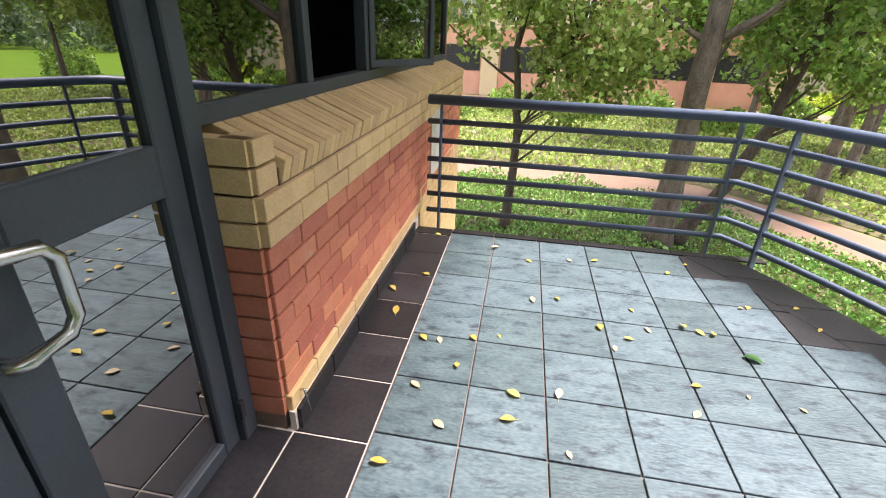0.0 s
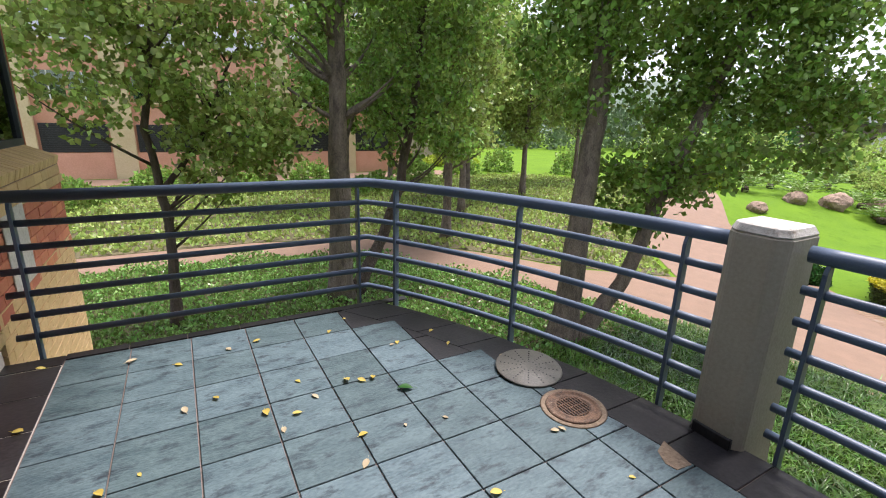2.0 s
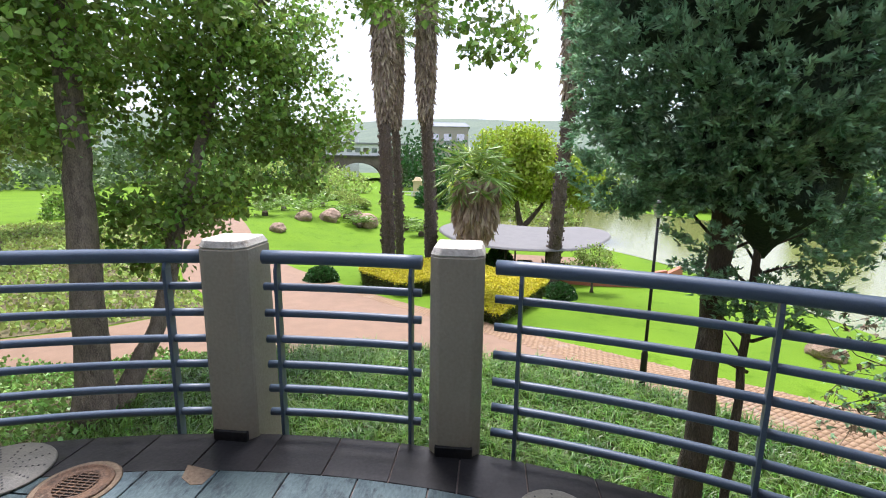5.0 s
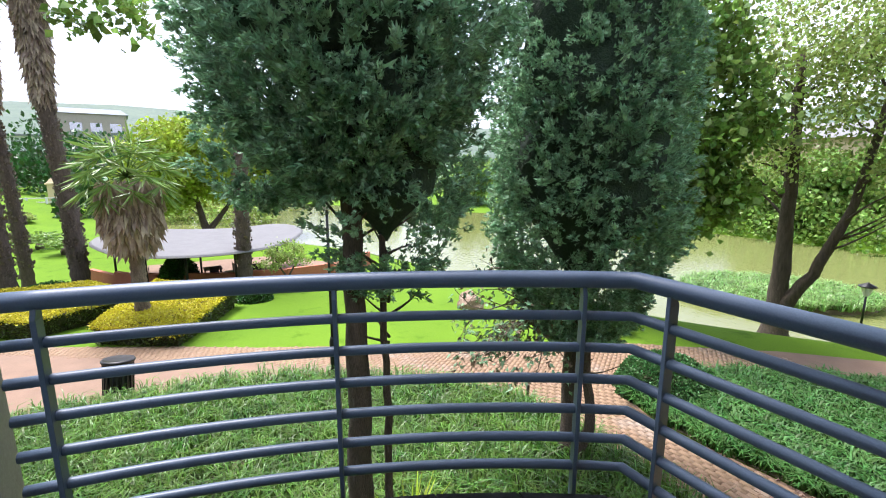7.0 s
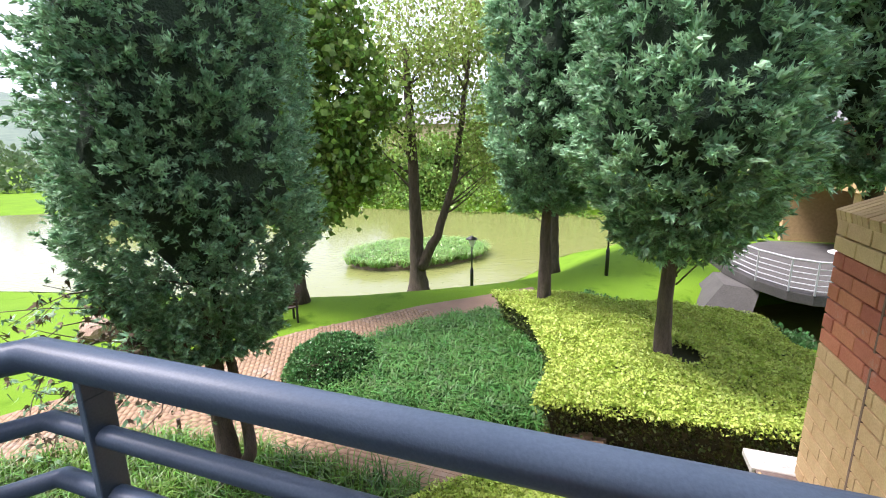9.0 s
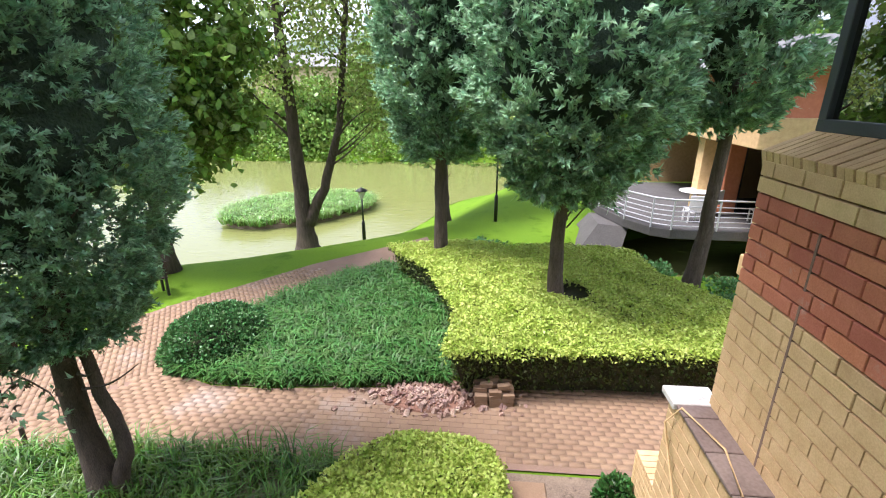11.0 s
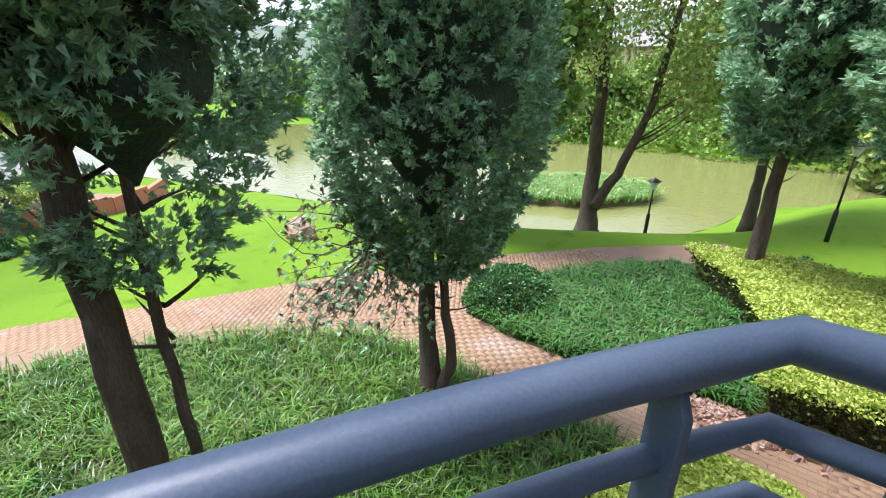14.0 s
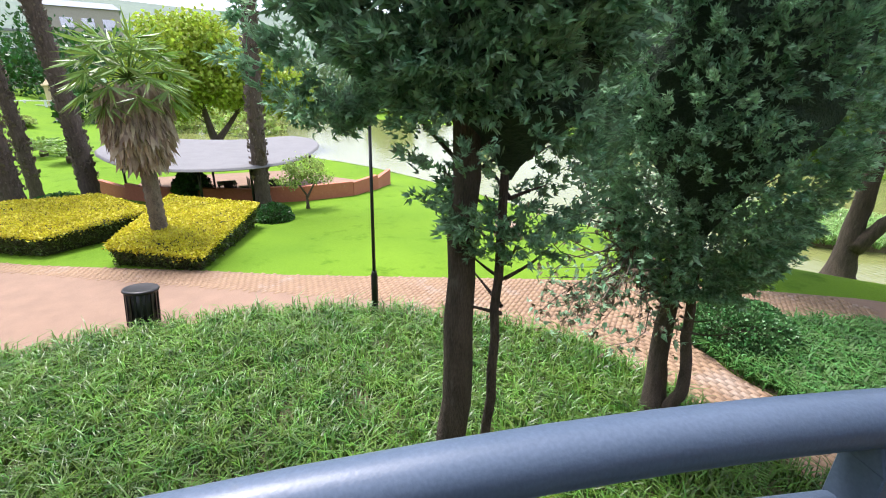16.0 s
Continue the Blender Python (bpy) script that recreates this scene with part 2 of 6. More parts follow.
# ---- mesh helpers ----
class Geo:
    """Vertices and faces that become one mesh."""

    def __init__(self):
        self.v, self.f = [], []

    def box(self, x0, y0, z0, x1, y1, z1, m=None):
        k = len(self.v)
        pts = [(x, y, z) for z in (z0, z1) for x, y in ((x0, y0), (x1, y0), (x1, y1), (x0, y1))]
        self.v += [tuple(m @ Vector(q)) for q in pts] if m else pts
        self.f += [tuple(k + i for i in q) for q in ((0, 3, 2, 1), (4, 5, 6, 7), (0, 1, 5, 4), (1, 2, 6, 5), (2, 3, 7, 6), (3, 0, 4, 7))]
        return self

    def prism(self, outline, z0, z1, scale=1.0):
        k, n = len(self.v), len(outline)
        cx, cy = sum(q[0] for q in outline) / n, sum(q[1] for q in outline) / n
        self.v += [(x, y, z0) for x, y in outline] + [(cx + (x - cx) * scale, cy + (y - cy) * scale, z1) for x, y in outline]
        self.f += [tuple(reversed(range(k, k + n))), tuple(range(k + n, k + 2 * n))]
        self.f += [(k + i, k + (i + 1) % n, k + n + (i + 1) % n, k + n + i) for i in range(n)]
        return self

    def tube(self, pts, radii, sides=10, caps=True):
        pts = [Vector(q) for q in pts]
        if not hasattr(radii, "__len__"):
            radii = [radii] * len(pts)
        k = len(self.v)
        whole = pts[-1] - pts[0]
        ref = Vector((0, 1, 0)) if abs(whole.z) > 0.75 * whole.length else Vector((0, 0, 1))
        for i, q in enumerate(pts):
            d = (pts[min(i + 1, len(pts) - 1)] - pts[max(i - 1, 0)]).normalized()
            side = d.cross(ref)
            side = side.normalized() if side.length > 0.02 else Vector((1, 0, 0))
            up = side.cross(d).normalized()
            stretch = 1.0
            if 0 < i < len(pts) - 1:
                a, b = (q - pts[i - 1]).normalized(), (pts[i + 1] - q).normalized()
                stretch = 1 / max(0.6, math.cos(a.angle(b) / 2)) if a.length and b.length else 1.0
            for s in range(sides):
                w = 2 * math.pi * s / sides
                self.v.append(tuple(q + radii[i] * (math.cos(w) * side * stretch + math.sin(w) * up)))
        for i in range(len(pts) - 1):
            for s in range(sides):
                a, b = k + i * sides + s, k + i * sides + (s + 1) % sides
                self.f.append((a, b, b + sides, a + sides))
        if caps:
            self.f.append(tuple(reversed(range(k, k + sides))))
            self.f.append(tuple(range(k + (len(pts) - 1) * sides, k + len(pts) * sides)))
        return self

    def lathe(self, profile, cx=0, cy=0, sides=20):
        k = len(self.v)
        for r, z in profile:
            for s in range(sides):
                w = 2 * math.pi * s / sides
                self.v.append((cx + r * math.cos(w), cy + r * math.sin(w), z))
        for i in range(len(profile) - 1):
            for s in range(sides):
                a, b = k + i * sides + s, k + i * sides + (s + 1) % sides
                self.f.append((a, b, b + sides, a + sides))
        self.f.append(tuple(reversed(range(k, k + sides))))
        self.f.append(tuple(range(k + (len(profile) - 1) * sides, k + len(profile) * sides)))
        return self

    def mesh(self, name, mat, smooth=False):
        me = bpy.data.meshes.new(name)
        me.from_pydata(self.v, [], self.f)
        me.materials.append(mat)
        if smooth:
            me.polygons.foreach_set("use_smooth", [True] * len(me.polygons))
        me.update()
        return me


def soften(me, width, angle=0.6, segments=1):
    bm = bmesh.new()
    bm.from_mesh(me)
    edges = [e for e in bm.edges if len(e.link_faces) == 2 and e.calc_face_angle(0) > angle]
    bmesh.ops.bevel(bm, geom=edges, offset=width, segments=segments, affect='EDGES')
    bm.to_mesh(me)
    bm.free()
    return me


def part(name, me, parent, label="", at=None):
    """One mesh object under a thing or under one of its parts."""
    ob = new(name, me)
    ob.parent = parent
    if at is not None:
        ob.matrix_basis = at
    if label:
        ob["label"] = label
    return ob


def thing(name, label, category, me=None, at=None, group="", kind=""):
    ob = new(name, me)
    if at is not None:
        ob.matrix_basis = at
    return tagged(ob, label, category, group, kind)


def sheet_mesh(name, verts, quads, mat, smooth=False):
    """A mesh from numpy arrays of vertices and of faces that all have the same number of corners."""
    me = bpy.data.meshes.new(name)
    n, c = quads.shape
    me.vertices.add(len(verts))
    me.vertices.foreach_set("co", verts.astype(np.float32).ravel())
    me.loops.add(n * c)
    me.loops.foreach_set("vertex_index", quads.astype(np.int32).ravel())
    me.polygons.add(n)
    me.polygons.foreach_set("loop_start", np.arange(0, n * c, c, dtype=np.int32))
    me.materials.append(mat)
    if smooth:
        me.polygons.foreach_set("use_smooth", np.ones(n, dtype=bool))
    me.update(calc_edges=True)
    return me


rng = np.random.default_rng(7)


def unit(v):
    return v / np.maximum(np.linalg.norm(v, axis=1, keepdims=True), 1e-6)


def leaf_mesh(name, at, out, size, mat, long=1.6, fold=0.25):
    """Pointed leaves at places, each growing along out, in random roll."""
    n = len(at)
    d = unit(out)
    s = unit(np.cross(d, rng.normal(size=(n, 3))))
    u = np.cross(d, s)
    size = (np.broadcast_to(size, (n,)) * rng.uniform(0.7, 1.3, n))[:, None]
    tip = at + d * size * long
    mid = at + d * size * long * 0.45
    a, b = mid + s * size * 0.5 + u * size * fold, mid - s * size * 0.5 + u * size * fold
    v = np.stack([at, a, tip, b], 1).reshape(-1, 3)
    return sheet_mesh(name, v, np.arange(4 * n).reshape(-1, 4), mat)


def blade_mesh(name, at, height, width, mat, lean=0.6, tuft=14):
    """Grass blades in tufts: two bent quads each, arching away from the tuft's heart."""
    n = len(at)
    heart = at[(np.arange(n) // tuft) * tuft]
    spread = rng.normal(size=(n, 3)) * np.array([[0.06, 0.06, 0.0]])
    at = np.column_stack([heart[:, 0] + spread[:, 0], heart[:, 1] + spread[:, 1], heart[:, 2]])
    w = np.arctan2(spread[:, 1], spread[:, 0]) + rng.normal(size=n) * 0.5
    d = np.stack([np.cos(w), np.sin(w), np.zeros(n)], 1)
    s = np.stack([-np.sin(w), np.cos(w), np.zeros(n)], 1)
    h = (height * rng.uniform(0.6, 1.2, n) * rng.uniform(0.8, 1.2, n)[(np.arange(n) // tuft) * tuft])[:, None]
    ln = (lean * rng.uniform(0.3, 1.5, n))[:, None] * h
    wd = width * rng.uniform(0.7, 1.2, n)[:, None]
    up = np.array([[0, 0, 1.0]])
    mid = at + d * ln * 0.4 + up * h * 0.8
    tip = at + d * ln * 1.2 + up * h * 0.78
    v = np.stack([at - s * wd * 0.5, at + s * wd * 0.5, mid - s * wd * 0.5, mid + s * wd * 0.5, tip - s * wd * 0.08, tip + s * wd * 0.08], 1).reshape(-1, 3)
    k = 6 * np.arange(n)[:, None]
    q = np.concatenate([k + np.array([[0, 1, 3, 2]]), k + np.array([[2, 3, 5, 4]])], 0)
    return sheet_mesh(name, v, q, mat)


def inside(poly, x, y):
    x, y = np.asarray(x, float), np.asarray(y, float)
    c = np.zeros(x.shape, bool)
    for (x0, y0), (x1, y1) in zip(poly, poly[1:] + poly[:1]):
        if y0 != y1:
            c ^= ((y0 > y) != (y1 > y)) & (x < (x1 - x0) * (y - y0) / (y1 - y0) + x0)
    return c


def edge_distance(poly, x, y):
    best = np.full(np.shape(x), 1e9)
    for (x0, y0), (x1, y1) in zip(poly, poly[1:] + poly[:1]):
        dx, dy = x1 - x0, y1 - y0
        t = np.clip(((x - x0) * dx + (y - y0) * dy) / (dx * dx + dy * dy), 0, 1)
        best = np.minimum(best, np.hypot(x - x0 - t * dx, y - y0 - t * dy))
    return best


def scatter(poly, count):
    xs, ys = [q[0] for q in poly], [q[1] for q in poly]
    x, y = rng.uniform(min(xs), max(xs), count * 4), rng.uniform(min(ys), max(ys), count * 4)
    k = inside(poly, x, y)
    return x[k][:count], y[k][:count]


def rounded(poly, r=3):
    """Corner-cutting: the outline with its corners eased."""
    for _ in range(r):
        poly = [((1 - t) * a[0] + t * b[0], (1 - t) * a[1] + t * b[1]) for a, b in zip(poly, poly[1:] + poly[:1]) for t in (0.25, 0.75)]
    return poly


# ---- ground ----
POND = rounded([(20, -17.0), (15.4, -17.8), (11.2, -18.6), (8.7, -20.2), (6.0, -22.0), (3.8, -25.3), (2.8, -31), (-1.7, -35), (-9, -37), (-10, -48), (10, -48), (40, -46), (70, -26), (92, -12), (90, 6), (72, 6), (52, -1), (38, -12), (29, -15)], 2)
STREAM = rounded([(-1.0, -15.4), (-6, -14.6), (-14, -16), (-14, -24), (-7, -22), (-2.5, -19)], 2)
GROUND_Z, WATER_Z = -3.5, -5.45


def smooth_step(t):
    t = np.clip(t, 0, 1)
    return t * t * (3 - 2 * t)


def ground_height(x, y):
    x, y = np.asarray(x, float), np.asarray(y, float)
    base = GROUND_Z - 0.085 * np.clip(x - 10, 0, 22) * smooth_step((20 - y) / 10)
    d = edge_distance(POND, x, y)
    bank = smooth_step(d / 5.5)
    z = np.where(inside(POND, x, y), WATER_Z - 0.6 * smooth_step(d / 1.5), base * bank + WATER_Z * (1 - bank))
    ds = edge_distance(STREAM, x, y)
    return np.where(inside(STREAM, x, y), GROUND_Z - 1.2 * smooth_step(ds / 1.0), z)


def ground_at(x, y):
    return float(ground_height(np.array([x]), np.array([y]))[0])


axis = np.concatenate([[-1500, -1000, -700, -500, -400, -300, -220, -160, -120, -90, -75], np.arange(-64, 74, 0.8), [80, 95, 120, 160, 220, 300, 400, 500, 700, 1000, 1500]])
gx, gy = np.meshgrid(axis, axis)
gv = np.stack([gx.ravel(), gy.ravel(), ground_height(gx.ravel(), gy.ravel())], 1)
gi = np.arange(len(axis) ** 2).reshape(len(axis), -1)
gq = np.stack([gi[:-1, :-1].ravel(), gi[:-1, 1:].ravel(), gi[1:, 1:].ravel(), gi[1:, :-1].ravel()], 1)
thing("ground", "bright green mown lawn sloping to a pond", "lawn", sheet_mesh("ground", gv, gq, LAWN, True), kind="structure")


def ear_clip(poly):
    """Triangles, as corner numbers, that fill a simple outline."""
    def turn(a, b, c):
        return (b[0] - a[0]) * (c[1] - a[1]) - (b[1] - a[1]) * (c[0] - a[0])
    left = list(range(len(poly)))
    if sum(a[0] * b[1] - b[0] * a[1] for a, b in zip(poly, poly[1:] + poly[:1])) < 0:
        left.reverse()
    out = []
    while len(left) > 3:
        for i in range(len(left)):
            k = (left[i - 1], left[i], left[(i + 1) % len(left)])
            a, b, c = (poly[j] for j in k)
            if turn(a, b, c) > 1e-9 and not any(turn(a, b, poly[j]) >= 0 and turn(b, c, poly[j]) >= 0 and turn(c, a, poly[j]) >= 0 for j in left if j not in k):
                out.append(k)
                del left[i]
                break
        else:
            del left[0]
    return out + [tuple(left)]


def flat_sheet(name, poly, lift, mat, label, category, thick=0.03, kind="structure"):
    """A bed or paving sheet that follows the ground."""
    bm = bmesh.new()
    vs = [bm.verts.new((x, y, 0)) for x, y in poly]
    for a, b, c in ear_clip(poly):
        bm.faces.new((vs[a], vs[b], vs[c]))
    for k, axis_dir in ((0, (1, 0, 0)), (1, (0, 1, 0))):
        lo, hi = min(q[k] for q in poly), max(q[k] for q in poly)
        for i in range(math.ceil((max(lo, 8 if k == 0 else lo) + 64) / 0.8), math.floor((hi + 64) / 0.8) + 1):
            at = -64 + 0.8 * i
            bmesh.ops.bisect_plane(bm, geom=bm.verts[:] + bm.edges[:] + bm.faces[:], plane_co=(at * axis_dir[0], at * axis_dir[1], 0), plane_no=axis_dir)
    for v in bm.verts:
        v.co.z = ground_at(v.co.x, v.co.y) + lift
    bmesh.ops.recalc_face_normals(bm, faces=bm.faces[:])
    bm.normal_update()
    bmesh.ops.reverse_faces(bm, faces=[f for f in bm.faces if f.normal.z < 0])
    me = bpy.data.meshes.new(name)
    bm.to_mesh(me)
    bm.free()
    me.materials.append(mat)
    return thing(name, label, category, me, kind=kind)


pond_geo = Geo()
pond_geo.v = [(x, y, WATER_Z) for x, y in POND]
pond_geo.f = [tuple(range(len(POND)))]
thing("water", "murky olive pond reflecting the pale sky", "pond", pond_geo.mesh("water", WATER), kind="structure")
stream_geo = Geo()
stream_geo.v = [(x, y, -4.25) for x, y in STREAM]
stream_geo.f = [tuple(range(len(STREAM)))]
thing("water", "dark shaded water under the terrace", "water", stream_geo.mesh("stream", WATER), kind="structure")

# ---- balcony ----
ARC_X, ARC_Y, ARC_R = -2.70, 0.43, 5.25
NORTH_Y, SOUTH_Y, WALL_X = 3.47, -2.55, -0.74


def arc_x(y, r=ARC_R):
    # the southern half bends a little tighter
    c, q = (ARC_X + 0.25, r - 0.25) if y < ARC_Y else (ARC_X, r)
    return c + math.sqrt(q * q - (y - ARC_Y) ** 2)


def arc_points(y0, y1, r=ARC_R, steps=24):
    return [(arc_x(y0 + (y1 - y0) * i / steps, r), y0 + (y1 - y0) * i / steps) for i in range(steps + 1)]


EDGE_R = ARC_R - 0.06
slab_outline = [(-1.2, SOUTH_Y + 0.06)] + arc_points(SOUTH_Y + 0.06, NORTH_Y - 0.13, EDGE_R) + [(-1.2, NORTH_Y - 0.13)]
floor = thing("floor", "balcony floor of blue-grey slate tiles with a black tiled border", "floor", Geo().prism(slab_outline, -0.32, -0.012).mesh("slab", GROUT), kind="structure")


def tube_thing(pts, r, sides=14):
    return Geo().tube(pts, r, sides).mesh("rail", RAIL, True)


RAIL_Z, RAIL_R, BAR_R = 0.962, 0.036, 0.021
BAR_HEIGHTS = (0.805, 0.662, 0.518, 0.375, 0.236, 0.098)


def post_mesh():
    g = Geo()
    w, t = 0.03, 0.009
    outline = [(-w, -t), (w, -t), (w, t), (-w, t)]
    g.prism(outline, -0.22, 0.90)
    k = len(g.v)
    g.v += [(-w, -t, 0.90), (w, -t, 0.90), (w, t, 0.90), (-w, t, 0.90), (-w * 0.1, -t, 0.955), (w, -t, 0.955), (w, t, 0.955), (-w * 0.1, t, 0.955)]
    g.f += [tuple(k + i for i in q) for q in ((4, 5, 6, 7), (0, 1, 5, 4), (1, 2, 6, 5), (2, 3, 7, 6), (3, 0, 4, 7))]
    return soften(g.mesh("post", RAIL), 0.002)


POST = post_mesh()


def railing(label, path, post_places):
    ob = thing("railing", label, "railing", group="balcony railings")
    part("top_rail", tube_thing([(x, y, RAIL_Z) for x, y in path], RAIL_R, 18), ob, "thick blue-grey handrail tube")
    for h in BAR_HEIGHTS:
        part("rail", tube_thing([(x, y, h) for x, y in path], BAR_R, 12), ob)
    for x, y, turn in post_places:
        part("post", POST, ob, at=pose(x, y, 0, 0, 0, turn))
    return ob


def arc_turn(y):
    return math.degrees(math.asin((y - ARC_Y) / ARC_R))


def arc_post(y):
    return (arc_x(y) - 0.012, y, arc_turn(y))


bend_n, bend_s = (arc_x(NORTH_Y), NORTH_Y), (arc_x(SOUTH_Y), SOUTH_Y)
railing("blue-grey steel balcony railing turning a corner at the brick wall",
        [(WALL_X + 0.07, NORTH_Y), bend_n] + list(reversed(arc_points(1.14, NORTH_Y, steps=16)))[1:],
        [(-0.57, NORTH_Y, 90), (1.50, NORTH_Y, 90), arc_post(3.23), arc_post(2.30), arc_post(1.32)])
railing("short blue-grey steel railing between two plaster pillars", arc_points(0.835, 0.01, steps=8), [arc_post(0.76), arc_post(0.06)])
railing("curved blue-grey steel balcony railing with a worn corner weld",
        arc_points(-0.36, SOUTH_Y, steps=16)[:-1] + [bend_s, (WALL_X + 0.05, SOUTH_Y)],
        [arc_post(-0.48), arc_post(-1.46), arc_post(-2.37), (1.40, SOUTH_Y, 90), (0.35, SOUTH_Y, 90), (-0.55, SOUTH_Y, 90)])


def pillar(y0, y1):
    ob = thing("pillar", "taupe plastered pillar with a weathered top and black tiled foot", "pillar", group="balcony pillars")
    x0, x1, c = 2.40, 2.68, 0.045
    def ring(xa, xb, z):
        return [(xa, y0 + c, z), (xa + c, y0, z), (xb, y0, z), (xb, y1, z), (xa + c, y1, z), (xa, y1 - c, z)]
    g = Geo()
    rings = [ring(x0, x1 + 0.75, GROUND_Z), ring(x0, x1 + 0.10, -0.35), ring(x0, x1 + 0.03, 0.0), ring(x0, x1, 1.02)]
    for r in rings:
        g.v += r
    for i in range(len(rings) - 1):
        g.f += [(6 * i + s, 6 * i + (s + 1) % 6, 6 * i + 6 + (s + 1) % 6, 6 * i + 6 + s) for s in range(6)]
    g.f += [tuple(reversed(range(6))), tuple(range(18, 24))]
    g.f = [tuple(reversed(f)) for f in g.f]
    me = g.mesh("shaft", PLASTER)
    bm = bmesh.new(); bm.from_mesh(me); bmesh.ops.recalc_face_normals(bm, faces=bm.faces[:]); bm.to_mesh(me); bm.free()
    part("shaft", soften(me, 0.008, 0.4), ob)
    cap = Geo().prism([(x, y) for x, y, z in ring(x0, x1, 0)], 1.0205, 1.062, 0.86)
    part("cap", soften(cap.mesh("cap", PLASTER_TOP), 0.006, 0.3), ob, "chipped pale top of the pillar")
    foot = Geo().box(x0 - 0.012, y0 + c - 0.01, -0.011, x0 + 0.03, y1 - c + 0.01, 0.055)
    part("skirting", soften(foot.mesh("skirting", TILE_DARK), 0.004), ob, "black tile at the foot")
    return ob


pillar(0.87, 1.125)
pillar(-0.305, -0.045)

# ---- building beside the balcony ----
COURSE, BRICK_L, BRICK_H = 0.087, 0.232, 0.077
brick_cache = {}


def brick_mesh(length, height, depth, mat):
    key = (round(length, 3), round(height, 3), round(depth, 3), mat.name)
    if key not in brick_cache:
        g = Geo().box(-depth / 2, -length / 2, -height / 2, depth / 2, length / 2, height / 2)
        brick_cache[key] = soften(g.mesh("brick", mat), 0.003)
    return brick_cache[key]


def brick_face(parent, x, y0, y1, z0, courses, mat, proud=0.012, offset=0, keep=1000):
    """Courses of bricks on a wall that faces +x; each brick is an object."""
    for c in range(courses):
        y = y0 - (BRICK_L / 2 if (c + offset) % 2 else 0)
        while y < y1 - 0.02:
            a, b = max(y, y0) + 0.004, min(y + BRICK_L, y1) - 0.004
            if b - a > 0.03:
                jog = rng.normal() * 0.0012
                part("brick", brick_mesh(b - a, BRICK_H, 0.06, mat), parent, at=pose(x - 0.03 + proud + jog, (a + b) / 2, z0 + (c + 0.5) * COURSE, 0, 0, rng.normal() * 0.25))
            y += BRICK_L


def brick_block(name, x, y0, y1, z0, courses, mat, parent, proud=0.012):
    """The same courses joined into one mesh, for stretches too long to count."""
    g = Geo()
    for c in range(courses):
        y = y0 - (BRICK_L / 2 if c % 2 else 0)
        while y < y1 - 0.02:
            a, b = max(y, y0) + 0.004, min(y + BRICK_L, y1) - 0.004
            if b - a > 0.03:
                g.box(x - 0.04, a, z0 + c * COURSE + 0.005, x + proud, b, z0 + (c + 1) * COURSE - 0.005)
            y += BRICK_L
    ob = part(name, g.mesh(name, mat), parent)
    ob["kind"] = "stuff"
    return ob


NORTH_END, DOOR_Y, SOUTH_END = 5.75, 1.20, -4.93
SILL_Z = 1.07

# north stretch of parapet wall
wall_n = thing("wall_east_north", "low wall of red brick with yellow brick bands", "wall", Geo().box(-1.05, DOOR_Y, -3.5, WALL_X - 0.012, NORTH_END, SILL_Z - 0.13).mesh("core", MORTAR), kind="structure")
brick_face(wall_n, WALL_X, DOOR_Y + 0.004, NORTH_Y, 0.078, 1, BRICK_YELLOW, 0.022)
brick_face(wall_n, WALL_X, DOOR_Y + 0.004, NORTH_END, 0.075 + COURSE, 7, BRICK_RED)
brick_face(wall_n, WALL_X, DOOR_Y + 0.004, NORTH_END, 0.075 + 8 * COURSE, 2, BRICK_YELLOW, 0.024)
brick_block("brickwork", WALL_X, NORTH_Y, NORTH_END, -3.5 + 0.01, 43, BRICK_YELLOW, wall_n)
# the quoin beside the door
for c in range(4):
    part("brick", brick_mesh(0.115 if c > 1 else 0.23, BRICK_H, 0.115, BRICK_YELLOW), wall_n, at=pose(WALL_X - (0.031 if c < 2 else 0.043), DOOR_Y + (0.058 if c > 1 else 0.116), 0.075 + (8.5 + c) * COURSE))
end_face, end_yellow = Geo(), Geo()
for c in range(12):
    (end_yellow if c > 7 else end_face).box(-1.04, DOOR_Y - 0.011, 0.075 + c * COURSE + 0.005, WALL_X - 0.005, DOOR_Y + 0.05, 0.075 + (c + 1) * COURSE - 0.005)
part("wall_end", end_face.mesh("wall_end", BRICK_RED), wall_n)
part("wall_end", end_yellow.mesh("wall_end", BRICK_YELLOW), wall_n)


def sloped_sill(y0, y1, name, parent):
    """A sill of bricks on edge, slanted, with the lower ends turned down."""
    count = int((y1 - y0) / 0.054)
    step = (y1 - y0) / count
    top = Geo()
    w = step - 0.006
    prof = [(-1.06, SILL_Z + 0.105), (-0.705, SILL_Z - 0.045), (-0.725, SILL_Z - 0.122), (-0.78, SILL_Z - 0.122), (-1.06, SILL_Z - 0.06)]
    k = len(prof)
    top.v = [(x, -w / 2, z) for x, z in prof] + [(x, w / 2, z) for x, z in prof]
    top.f = [tuple(range(k)), tuple(reversed(range(k, 2 * k)))] + [(i, k + i, k + (i + 1) % k, (i + 1) % k) for i in range(k)]
    me = top.mesh("sill_brick", BRICK_YELLOW)
    bm = bmesh.new(); bm.from_mesh(me); bmesh.ops.recalc_face_normals(bm, faces=bm.faces[:]); bm.to_mesh(me); bm.free()
    soften(me, 0.003)
    base = Geo().box(-1.05, y0, SILL_Z - 0.129, -0.73, y1, SILL_Z - 0.07).mesh(name, MORTAR)
    ob = part(name, base, parent)
    for i in range(count):
        part("sill_brick", me, ob, at=pose(rng.normal() * 0.001, y0 + (i + 0.5) * step, 0, rng.normal() * 0.3))


